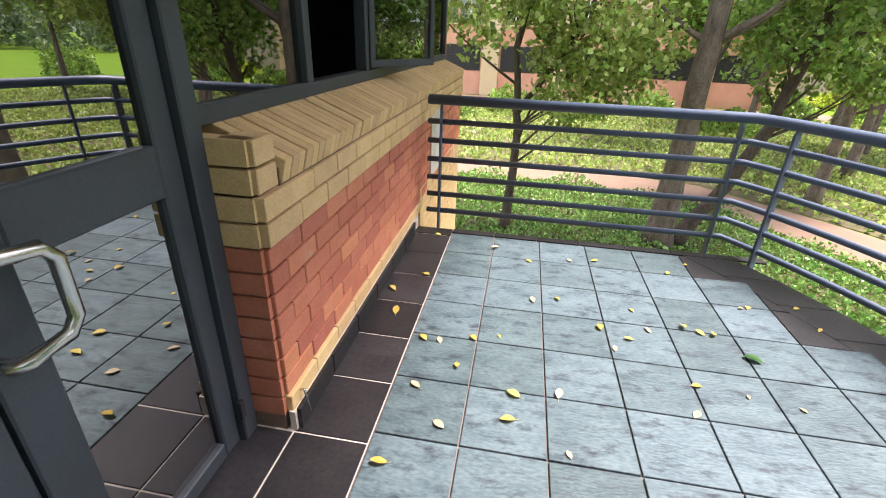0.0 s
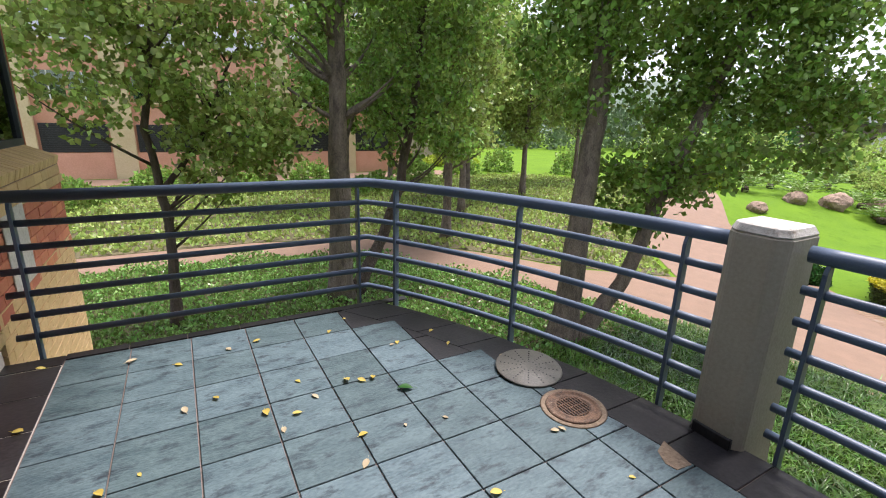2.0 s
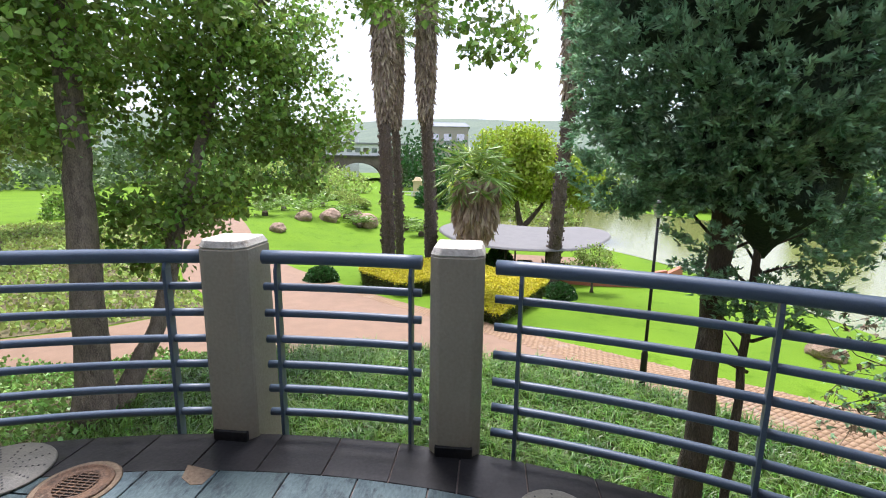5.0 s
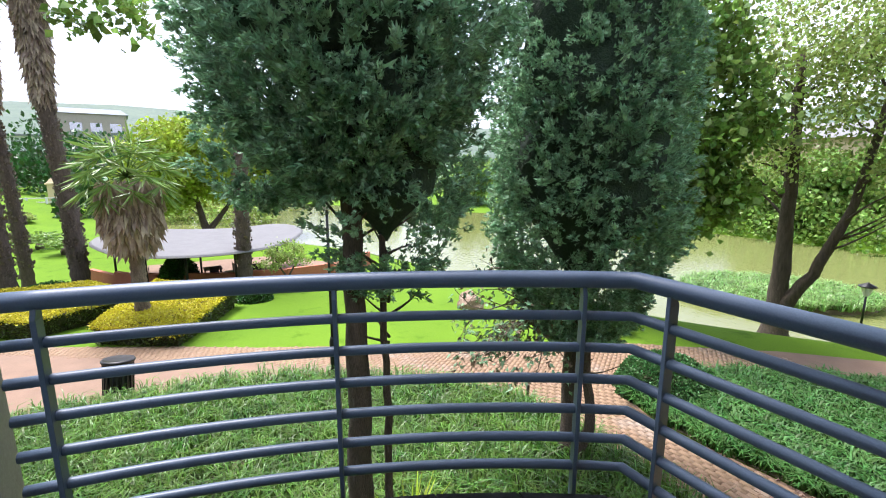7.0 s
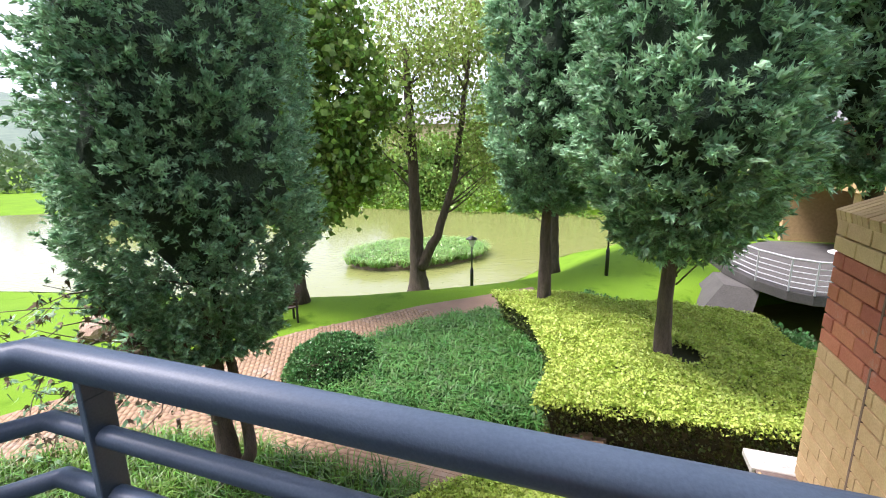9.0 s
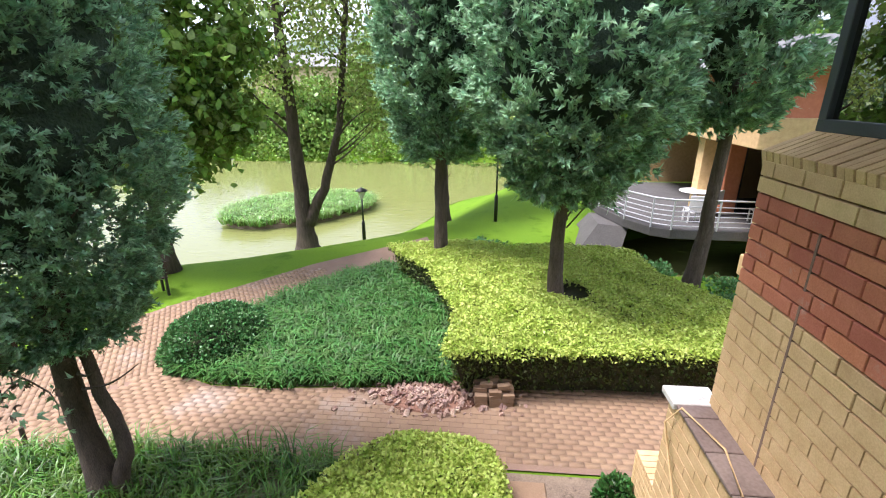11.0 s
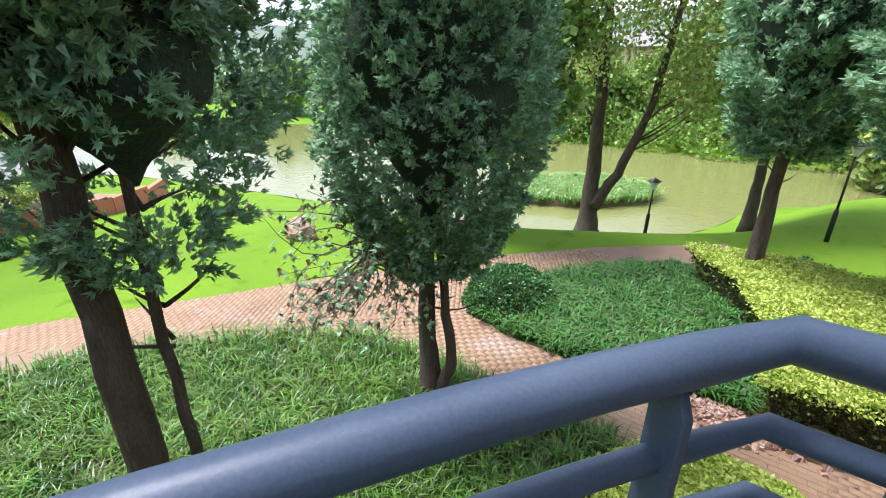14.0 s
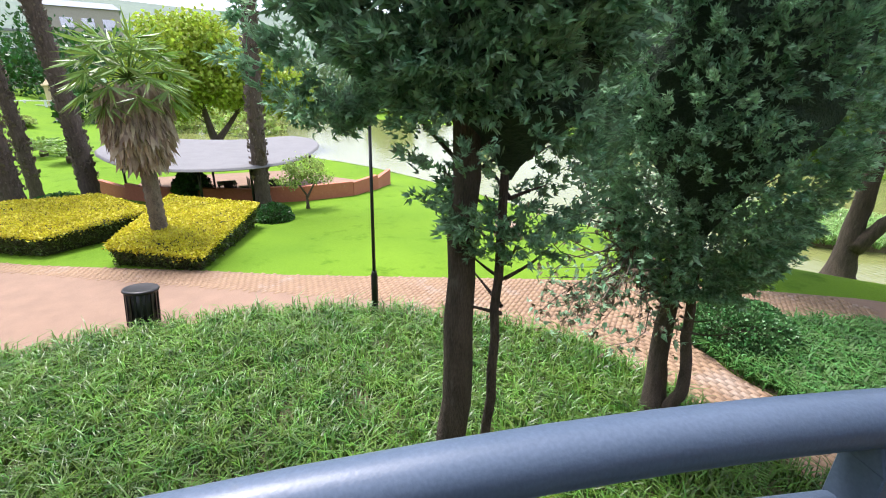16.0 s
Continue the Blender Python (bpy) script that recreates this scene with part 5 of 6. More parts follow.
for x, y, r in ((43.5, 17.6, 2.2), (46, 21, 2.4), (48, 15, 2.0), (50.7, 25, 2.4), (52, 19, 2.0), (41, 20.5, 1.8), (47.1, 8.2, 1.7), (43.5, 6.1, 1.5), (56, 22, 2.4), (45.5, 12.8, 1.6)):
    cycad(x, y, r)


def boulder(label, x, y, r, h):
    bm = bmesh.new()
    bmesh.ops.create_icosphere(bm, subdivisions=3, radius=1)
    off = rng.uniform(0, 50)
    for v in bm.verts:
        k = 1 + 0.28 * noise.noise(v.co * 1.3 + Vector((off, 0, 0))) + 0.1 * noise.noise(v.co * 4 + Vector((off, 0, 0)))
        v.co = Vector((v.co.x * r * k, v.co.y * r * 0.75 * k, v.co.z * h * k))
    me = bpy.data.meshes.new("boulder")
    bm.to_mesh(me)
    bm.free()
    me.materials.append(ROCK)
    thing("boulder", label, "rock", me, at=pose(x, y, ground_at(x, y) + h * 0.45), group="boulders on the lawn")


boulder("brown boulder on the lawn", 13.6, -10.0, 0.55, 0.36)
boulder("smaller brown boulder on the lawn", 14.3, -10.4, 0.45, 0.34)
for x, y, r in ((45, 15.7, 1.3), (47.2, 12.6, 1.6), (35.4, 16.6, 0.8), (42, 17.2, 1.0), (49.5, 14.4, 1.2)):
    boulder("pale boulder in the rockery", x, y, r, r * 0.6)
for x, y, r, h in ((40, 24, 2.2, 1.2), (44, 27, 2.4, 1.5), (49, 29, 2.4, 1.6), (54, 26, 2.2, 1.2), (38, 28, 2.0, 1.4), (58, 17, 2.0, 0.9), (62, 20, 2.4, 1.0), (66, 14, 2.0, 0.8), (52, 11, 1.5, 0.6)):
    shrub("shrub", "mounded shrub in the rockery bed", x, y, r, r, h, 3200, 0.2, LEAF_YELLOW if (x < 50 and h > 1.1) else LEAF_LIGHT)

gate = thing("gate_pillar", "cream stone gate pillar by the pond walk", "pillar", at=pose(88, 13.4, ground_at(88, 13.4)))
part("shaft", soften(Geo().box(-0.8, -0.8, 0, 0.8, 0.8, 3.0).mesh("shaft", CREAM), 0.05), gate)
part("cap", soften(Geo().box(-1.0, -1.0, 3.0, 1.0, 1.0, 3.3).mesh("cap", CREAM), 0.05), gate)
part("cap", Geo().prism([(-0.8, -0.8), (0.8, -0.8), (0.8, 0.8), (-0.8, 0.8)], 3.3, 3.9, 0.5).mesh("cap", CREAM), gate)
fence = thing("fence", "white post and rail fence along the pond walk", "fence")
for i in range(9):
    part("post", Geo().box(86.9, 3.4 + i * 2.2 - 0.12, -5.4, 87.1, 3.4 + i * 2.2 + 0.12, -3.6).mesh("post", WHITE), fence)
for z in (-4.4, -3.8):
    part("rail", Geo().box(86.95, 3.4, z, 87.05, 21, z + 0.15).mesh("rail", WHITE), fence)

# Base tone lowered to carry the shade over the terrace abutment.
CONCRETE = material("grey_concrete", (0.055, 0.052, 0.048), (0.095, 0.09, 0.083), 0.85, 2, 30, 0.2, stain=(0.08, 0.075, 0.07), stain_scale=3, stain_from=0.6)
STONE_DARK = material("dark_bridge_stone", (0.09, 0.07, 0.055), (0.16, 0.125, 0.10), 0.9, 0.5, 4, 0.3)
# ---- bridge and far buildings ----
bridge = thing("bridge", "stone arch bridge carrying a long white building", "bridge", at=pose(133, 38, 0, 0, 0, 16))
bg = Geo()
outline = [(-34, -7), (-34, 3.4), (34, 3.4), (34, -7), (7.5, -7), (7.5, -3.5)] + [(7.5 * math.cos(a), -3.5 + 5.2 * math.sin(a)) for a in np.linspace(0.15, math.pi - 0.15, 14)] + [(-7.5, -3.5), (-7.5, -7)]
k = len(outline)
bg.v = [(0, a, b) for a, b in outline] + [(30, a, b) for a, b in outline]
bg.f = [tuple(range(k)), tuple(reversed(range(k, 2 * k)))] + [(i, k + i, k + (i + 1) % k, (i + 1) % k) for i in range(k)]
me = bg.mesh("span", STONE_DARK)
bm = bmesh.new(); bm.from_mesh(me); bmesh.ops.recalc_face_normals(bm, faces=bm.faces[:]); bm.to_mesh(me); bm.free()
part("span", me, bridge, "brown stone arch")
part("deck", Geo().box(-0.6, -34, 3.41, 30.5, 34, 3.8).mesh("deck", CONCRETE), bridge)
hall = part("hall", Geo().box(0.6, -16, 3.8, 8, 24, 7.0).mesh("hall", WHITE), bridge, "long white hall on the bridge")
part("roof", Geo().box(0, -16.5, 7.0, 8.6, 24.5, 7.5).mesh("roof", ROOF_GREY), hall)
for i in range(16):
    part("window", Geo().box(0.5, -15 + i * 2.4, 4.7, 0.62, -13.4 + i * 2.4, 6.0).mesh("window", GLASS), hall)


def far_house(label, x, y, w, d, h, z, turn, wall, roof):
    ob = thing("building", label, "building", at=pose(x, y, z, 0, 0, turn), group="distant buildings")
    part("wall", Geo().box(-d / 2, -w / 2, -8, d / 2, w / 2, h).mesh("wall", wall), ob)
    part("roof", Geo().prism([(-d / 2 - 0.6, -w / 2 - 0.6), (d / 2 + 0.6, -w / 2 - 0.6), (d / 2 + 0.6, w / 2 + 0.6), (-d / 2 - 0.6, w / 2 + 0.6)], h, h + 1.6, 0.8).mesh("roof", roof), ob)
    for i in range(int(w // 5)):
        part("window", Geo().box(-d / 2 - 0.1, -w / 2 + 1.5 + i * 5, h * 0.35, -d / 2 - 0.01, -w / 2 + 4.5 + i * 5, h * 0.75).mesh("window", GLASS), ob)


BLUE_ROOF = material("blue_roof", (0.09, 0.13, 0.2), (0.13, 0.17, 0.25), 0.6, 1, 10, 0.0)
far_house("cream building with a blue roof far beyond the trees", 190, 18, 18, 18, 11, 5, 4, PLASTER, BLUE_ROOF)
far_house("pale building far behind the bridge", 175, 62, 22, 16, 10, 3, 20, WHITE, ROOF_GREY)
far_house("cream house behind the pond", 16, -66, 26, 12, 7, -3, 90, CREAM, ROOF_GREY)

# far woods: clumps of leaves in belts
def woods(name, label, spots, mat, per, size):
    at, out = [], []
    for x, y, r, h in spots:
        k = per
        u = unit(rng.normal(size=(k, 3)))
        u[:, 2] = np.abs(u[:, 2])
        lump = 1 + 0.25 * np.sin(u[:, :1] * 7 + x) * np.cos(u[:, 1:2] * 6 + y)
        at.append(u * rng.uniform(0.75, 1.05, (k, 1)) * lump * np.array([[r, r, h]]) + np.array([[x, y, ground_at(x, y) - 0.3]]))
        out.append(u + rng.normal(size=(k, 3)) * 0.6)
    thing(name, label, "woods", leaf_mesh(name, np.concatenate(at), np.concatenate(out), size, mat, 1.3), kind="stuff")


def belt(a0, a1, r0, r1, n, h0, h1):
    out = []
    for i in range(n):
        w, r = radians(rng.uniform(a0, a1)), rng.uniform(r0, r1)
        h = rng.uniform(h0, h1)
        out.append((r * math.cos(w), r * math.sin(w), h * 0.62, h))
    return out


FAR_GREEN = leafy("distant_foliage", (0.09, 0.15, 0.07), (0.16, 0.23, 0.10), 0.25, 0.8, 0.2, 0.05)
woods("far_woods", "distant green trees round the park", belt(-80, -2, 105, 150, 60, 6, 10) + belt(30, 75, 100, 150, 40, 8, 13) + belt(-130, -80, 75, 120, 36, 9, 14), FAR_GREEN, 420, 0.8)
woods("far_woods", "dark trees beside the stone bridge", [(112, 14, 6, 12), (118, 20, 6, 13), (104, 8, 6, 11), (98, 2, 6, 10), (94, -6, 6, 10), (118, 58, 7, 12), (110, 66, 7, 12), (108, 52, 5, 7), (86, -14, 6, 9), (74, 8, 3, 5), (100, 18, 4, 7)], LEAF_DARK, 900, 0.6)
woods("far_woods", "light shrubs along the pond walk", [(70, 3, 3, 4), (66, 0, 3, 4.5), (62, -3, 3, 4), (58, -8, 3.5, 5), (76, 24, 4, 4), (82, 30, 4, 5), (72, 36, 5, 6), (64, 42, 5, 7)], LEAF_LIGHT, 900, 0.4)
woods("far_woods", "undergrowth along the far shore of the pond", [(x, -49.5 + 1.5 * math.sin(x), 3.0, 3.2) for x in range(-14, 46, 3)] + [(-11, y, 2.2, 2.4) for y in range(-46, -34, 3)], LEAF_MID, 700, 0.3)
woods("ground_cover", "dark low shrubs beside the terrace", [(-5.4, -12.6, 1.0, 0.5), (-6.4, -11.8, 1.1, 0.55), (-5.9, -13.6, 0.9, 0.5), (-3.9, -14.9, 0.9, 0.45), (-2.6, -15.4, 0.9, 0.45), (-1.0, -15.6, 0.8, 0.5), (0.6, -16.2, 0.9, 0.5), (-7.2, -10.6, 1.1, 0.6)], SHRUB_LEAF, 1500, 0.08)
hill = Geo()
seg = 96
for r, base in ((240, -7), (420, 20), (700, 62), (1100, 84)):
    for i in range(seg):
        w = 2 * math.pi * i / seg
        bump_z = 0 if r < 300 else base * 0.18 * math.sin(5 * w + r) + base * 0.1 * math.sin(13 * w)
        hill.v.append((r * math.cos(w), r * math.sin(w), base + bump_z))
for j in range(3):
    hill.f += [(j * seg + i, j * seg + (i + 1) % seg, (j + 1) * seg + (i + 1) % seg, (j + 1) * seg + i) for i in range(seg)]
HILL = material("wooded_hills", (0.05, 0.085, 0.06), (0.10, 0.14, 0.095), 0.95, 0.03, 0.25, 0.0, stain=(0.2, 0.2, 0.18), stain_scale=0.06, stain_from=0.66)
thing("backdrop", "hazy wooded hills on the horizon", "hills", hill.mesh("hills", HILL, True), kind="structure")

# ---- pink office building to the north ----
NB_Y = 43.0
nb = thing("office_building", "pink rendered office building with cream piers and dark louvres", "building")
LOUVRE = material("dark_louvre", (0.02, 0.02, 0.024), (0.04, 0.04, 0.045), 0.5, 4, 60, 0.05)
part("wall", Geo().box(-40, NB_Y, -3.6, 21, NB_Y + 12, 16).mesh("wall", PINK), nb)
part("plinth", Geo().box(-40, NB_Y - 0.15, -3.6, 21, NB_Y - 0.004, -1.55).mesh("plinth", PINK), nb)
for i in range(11):
    x = -38.0 + i * 5.8
    part("pier", soften(Geo().box(x - 0.75, NB_Y - 0.55, -3.6, x + 0.75, NB_Y - 0.16, 16).mesh("pier", CREAM), 0.03), nb)
slat = Geo().box(0, -0.05, 0, 4.0, 0.03, 0.09).mesh("slat", LOUVRE)
win = Geo().box(0, -0.05, 0, 1.9, 0.0, 2.1).mesh("pane", GLASS)
wframe = soften(Geo().box(-0.1, -0.08, -0.1, 2.0, -0.052, 0.0).mesh("sill", WHITE), 0.01)
for i in range(10):
    x = -38.0 + i * 5.8 + 0.9
    lv = part("louvre", Geo().box(x, NB_Y - 0.06, -1.5, x + 4.0, NB_Y - 0.006, 0.55).mesh("louvre", BLACK), nb, "dark ventilation louvre")
    if -16 < x < 16:
        for s in range(13):
            part("slat", slat, lv, at=pose(x, NB_Y - 0.1, -1.45 + s * 0.155))
    for storey in (2.2, 6.2, 10.2):
        for dx in (0.1, 2.1):
            w_ob = part("window", Geo().box(x + dx, NB_Y - 0.05, storey, x + dx + 1.8, NB_Y - 0.005, storey + 1.9).mesh("window", GLASS), nb)
            if -16 < x < 16 and storey < 7:
                part("window_frame", Geo().box(x + dx + 0.86, NB_Y - 0.1, storey, x + dx + 0.94, NB_Y - 0.055, storey + 1.9).mesh("window_frame", WHITE), w_ob)
                part("sill", Geo().box(x + dx - 0.05, NB_Y - 0.2, storey - 0.12, x + dx + 1.85, NB_Y - 0.06, storey - 0.005).mesh("sill", CREAM), w_ob)
flat_sheet("pavement", [(-40, 39.5), (24, 38), (24, 42), (-40, 42.4)], 0.03, PAVE_SAND, "sandy walk before the office building", "path")
shrub("shrub", "yellow-green mound of clipped shrub", 28.5, 47.5, 3.6, 3.0, 1.3, 6000, 0.16, LEAF_YELLOW)
part_wall = thing("garden_wall", "pale plastered wall behind the trees", "wall", Geo().box(23, 52, -3.6, 30, 52.4, 3.5).mesh("garden_wall", PLASTER), kind="structure")
woods("far_woods", "undergrowth shrubs before the office building", [(x, y, 1.6, h) for x, y, h in ((-9, 33, 1.8), (-5, 30, 1.6), (-1, 34, 1.8), (4, 32, 1.6), (9, 36, 1.8), (12, 30, 1.5), (18, 36, 2.0), (24, 38, 2.2), (-14, 30, 2.4), (30, 40, 2.4), (36, 36, 2.4), (42, 40, 3))], LEAF_MID, 1300, 0.2)

# ---- terrace over the stream ----
terr = thing("terrace", "curved concrete terrace with pale steel railings over dark water", "terrace")
DECK = [(-3.3, -20.8), (-3.5, -19.0), (-3.95, -17.4), (-4.5, -16.5), (-5.0, -16.2), (-7.6, -16.1), (-11, -16.1), (-14, -16.5), (-14, -24), (-6, -24)]
# Screed colour toned down to hold the shade of trees and wing.
TERRACE = material("shade_toned_terrace_screed", (0.05, 0.048, 0.045), (0.085, 0.082, 0.078), 0.9, 2, 30, 0.2, stain=(0.05, 0.047, 0.043), stain_scale=3, stain_from=0.58)
RAIL_PALE = material("pale_steel_rail", (0.42, 0.43, 0.45), (0.52, 0.53, 0.55), 0.4, 4, 80, 0.03)
part("deck", soften(Geo().prism(DECK, -2.98, -2.68).mesh("deck", TERRACE), 0.02), terr)
ab = Geo().prism([(-2.1, -17.3), (-3.6, -16.7), (-4.4, -20), (-2.1, -19.8)], -4.6, -2.985, 0.6)
ab.v = [(x - (0.75 if z > -4 else 0), y, z) for x, y, z in ab.v]
part("abutment", ab.mesh("abutment", CONCRETE), terr, "sloping concrete abutment")
edge = DECK[:6]
for h in (0.12, 0.27, 0.42, 0.57, 0.72, 0.92):
    part("rail", Geo().tube([(x, y, -2.68 + h) for x, y in edge], 0.028 if h > 0.9 else 0.016, 8).mesh("rail", RAIL_PALE, True), terr)
fine_edge = []
for (ax, ay), (bx, by) in zip(edge, edge[1:]):
    steps = max(1, int(math.hypot(bx - ax, by - ay) / 0.95))
    fine_edge += [(ax + (bx - ax) * s / steps, ay + (by - ay) * s / steps) for s in range(steps)]
for x, y in fine_edge:
    part("post", Geo().box(x - 0.02, y - 0.02, -2.69, x + 0.02, y + 0.02, -1.77).mesh("post", RAIL_PALE), terr)
wing = thing("office_wing", "yellow and red brick office wing with dark glazing", "building")
part("wall", Geo().box(-14, -24.3, -2.66, -6.5, -24.0, -0.16).mesh("wall", BRICK_YELLOW), wing)
part("wall", Geo().box(-14.3, -24.3, -5, -14.0, -10.5, 3).mesh("wall", BRICK_YELLOW), wing)
part("glazing", Geo().box(-13.98, -23.5, -2.66, -13.9, -15.3, -0.2).mesh("glazing", GLASS), wing, "dark glazed shopfront")
part("beam", soften(Geo().box(-14, -24, -0.15, -6.4, -15.2, 0.65).mesh("beam", BRICK_YELLOW), 0.02), wing, "deep yellow brick beam")
part("beam", Geo().box(-14, -24, 0.655, -6.43, -15.24, 1.9).mesh("beam", BRICK_RED), wing, "red brick band")
part("roof", Geo().prism([(-15, -25), (-5.9, -25), (-5.9, -14.6), (-15, -14.6)], 1.91, 2.6, 0.92).mesh("roof", ROOF_GREY), wing)
part("pier", soften(Geo().box(-8.02, -16.05, -3.9, -7.2, -15.45, -0.16).mesh("pier", BRICK_YELLOW), 0.02), wing, "yellow brick pier at the end of the terrace")
part("pier_foot", soften(Geo().box(-8.08, -16.1, -4.0, -7.1, -15.4, -3.35).mesh("pier_foot", BRICK_YELLOW), 0.03), wing)
part("wall", Geo().box(-14, -15.75, -4.0, -8.04, -15.5, -0.16).mesh("wall", BRICK_YELLOW), wing)
part("drainpipe", Geo().tube([(-8.3, -15.42, -3.6), (-8.3, -15.42, -0.1)], 0.06, 10).mesh("drainpipe", ROOF_GREY, True), wing, "grey downpipe")
part("column", soften(Geo().box(-7.85, -18.75, -2.67, -7.35, -18.3, -0.16).mesh("column", BRICK_RED), 0.01), wing)
part("column", soften(Geo().box(-7.2, -19.2, -2.67, -6.7, -18.75, -0.16).mesh("column", BRICK_YELLOW), 0.01), wing)
part("glazing", Geo().box(-13.9, -18.56, -2.66, -7.87, -18.52, -0.2).mesh("glazing", GLASS), wing, "dark glazed shopfront")
for gx_ in (-7.95, -9.4, -10.9, -12.4):
    part("mullion", soften(Geo().box(gx_ - 0.05, -18.58, -2.66, gx_ + 0.05, -18.48, -0.2).mesh("mullion", FRAME), 0.006), wing)
for i in range(3):
    cx, cy = -6.0 - i * 1.0, -17.2 - (i % 2) * 0.9
    ch = thing("garden_chair", "white moulded chair on the terrace", "chair", at=pose(cx, cy, -2.68, 0, 0, 40 * i), group="terrace chairs")
    part("seat", soften(Geo().box(-0.22, -0.22, 0.40, 0.22, 0.22, 0.44).mesh("seat", WHITE), 0.01), ch)
    part("backrest", soften(Geo().box(-0.22, 0.18, 0.45, 0.22, 0.22, 0.88).mesh("backrest", WHITE), 0.01), ch)
    for sx in (-0.19, 0.19):
        for sy in (-0.19, 0.19):
            part("leg", Geo().box(sx - 0.02, sy - 0.02, 0, sx + 0.02, sy + 0.02, 0.40).mesh("leg", WHITE), ch)
tb = thing("garden_table", "white round table on the terrace", "table", at=pose(-6.6, -18.6, -2.68))
part("tabletop", Geo().lathe([(0.5, 0.70), (0.52, 0.715), (0.5, 0.73)], sides=24).mesh("tabletop", WHITE), tb)
part("pedestal", Geo().lathe([(0.3, 0), (0.06, 0.06), (0.05, 0.70)], sides=16).mesh("pedestal", WHITE), tb)

# island in the pond
isl = rounded([(14.8, -24.2), (12.2, -23.4), (9.2, -25.2), (6.9, -28.8), (8.0, -31.0), (11, -31.5), (15.2, -28.5)], 2)
thing("island", "low grassy island in the pond", "island", Geo().prism(isl, -6.0, -5.25, 0.92).mesh("island", DIRT), kind="structure")
x, y = scatter(isl, 14000)
thing("island_grass", "tufted green grass on the pond island", "grass", blade_mesh("island_grass", np.stack([x, y, np.full(len(x), -5.27)], 1), 0.5, 0.04, IVY, 0.9), kind="stuff")


# ---- balcony tiles ----
PITCH, JOINT = 1 / 3, 0.008
BAND_R = ARC_R - 0.36


def band_gap(x, y):
    """How far a place lies outside the inner edge of the black border."""
    shift = 0.25 if y < ARC_Y else 0.0
    return math.hypot(x - ARC_X - shift, y - ARC_Y) - (BAND_R - shift)


def clip_convex(poly):
    """Cuts a small outline at a circle, keeping what lies inside it."""
    out = []
    for a, b in zip(poly, poly[1:] + poly[:1]):
        da, db = band_gap(*a) + 0.004, band_gap(*b) + 0.004
        if da <= 0:
            out.append(a)
        if da * db < 0:
            t = da / (da - db)
            out.append((a[0] + t * (b[0] - a[0]), a[1] + t * (b[1] - a[1])))
    return out


def tile_mesh(poly, mat, z=0.0):
    n = len(poly)
    cx, cy = sum(q[0] for q in poly) / n, sum(q[1] for q in poly) / n
    g = Geo()
    g.v = [(x, y, z - 0.014) for x, y in poly] + [(x, y, z - 0.0018) for x, y in poly]
    g.v += [(x + (cx - x) * 0.012, y + (cy - y) * 0.012, z) for x, y in poly]
    for k in (0, n):
        g.f += [(k + i, k + (i + 1) % n, k + n + (i + 1) % n, k + n + i) for i in range(n)]
    g.f.append(tuple(range(2 * n, 3 * n)))
    return g.mesh("tile", mat)


half = PITCH / 2 - JOINT / 2
SQUARE = [(-half, -half), (half, -half), (half, half), (-half, half)]
square_grey, square_dark = tile_mesh(SQUARE, TILE_GREY), tile_mesh(SQUARE, TILE_DARK)
corner_far = lambda x, y: max(band_gap(x + sx * half, y + sy * half) for sx in (-1, 1) for sy in (-1, 1))
for i in range(-2, 8):
    for j in range(-13, 4):
        x, y = 0.246 + (i + 0.5) * PITCH, 1.92 + (j + 0.5) * PITCH
        whole = corner_far(x, y) < -0.004
        stepped = y > 1.95
        if whole:
            part("tile", square_grey, floor, at=pose(x, y, rng.normal() * 0.0004, 0, 0, 180 * int(rng.integers(0, 2))))
            continue
        cut = clip_convex([(x + a, y + b) for a, b in SQUARE])
        if len(cut) < 3:
            continue
        dark = stepped and corner_far(x, y) > 0.10
        if stepped and not dark:
            cut = [(x + a, y + b) for a, b in SQUARE]
        ox, oy = cut[0]
        part("tile", tile_mesh([(a - ox, b - oy) for a, b in cut], TILE_DARK if dark else TILE_GREY, 0.0012 if (stepped and not dark) else 0.0), floor, at=pose(ox, oy, 0))
# black border along the curved edge
y, steps = SOUTH_Y + 0.08, 19
ys = np.linspace(SOUTH_Y + 0.1, NORTH_Y - 0.16, steps)
for a, b in zip(ys, ys[1:]):
    gap = 0.0035
    quad = [(arc_x(a + gap, BAND_R), a + gap), (arc_x(a + gap, EDGE_R), a + gap), (arc_x(b - gap, EDGE_R), b - gap), (arc_x(b - gap, BAND_R), b - gap)]
    ox, oy = quad[0]
    part("border_tile", tile_mesh([(p - ox, q - oy) for p, q in quad], TILE_DARK, -0.0006), floor, "black slate border tile", at=pose(ox, oy, 0))
# black border along the brick wall, with pale joints
part("grout_bed", Geo().box(-0.90, SOUTH_Y + 0.07, -0.0115, -0.425, 3.2, -0.004).mesh("grout_bed", GROUT_PALE), floor, "pale cement joints")
strip = [(-0.145, -half), (0.145, -half), (0.145, half), (-0.145, half)]
strip_dark = tile_mesh(strip, TILE_DARK)
for j in range(-13, 5):
    yy = 1.86 + (j + 0.5) * PITCH
    if yy + half < NORTH_Y - 0.14:
        part("border_tile", strip_dark, floor, "black slate border tile", at=pose(-0.572, yy, 0.0008))
    if yy < 1.2:
        part("border_tile", strip_dark, floor, "black slate border tile", at=pose(-0.87, yy, 0.0008, 0, 0, 0))
part("border_tile", tile_mesh([(-0.717, 3.205), (-0.427, 3.205), (-0.427, 3.325), (-0.717, 3.325)], TILE_DARK), floor, "black slate border tile")
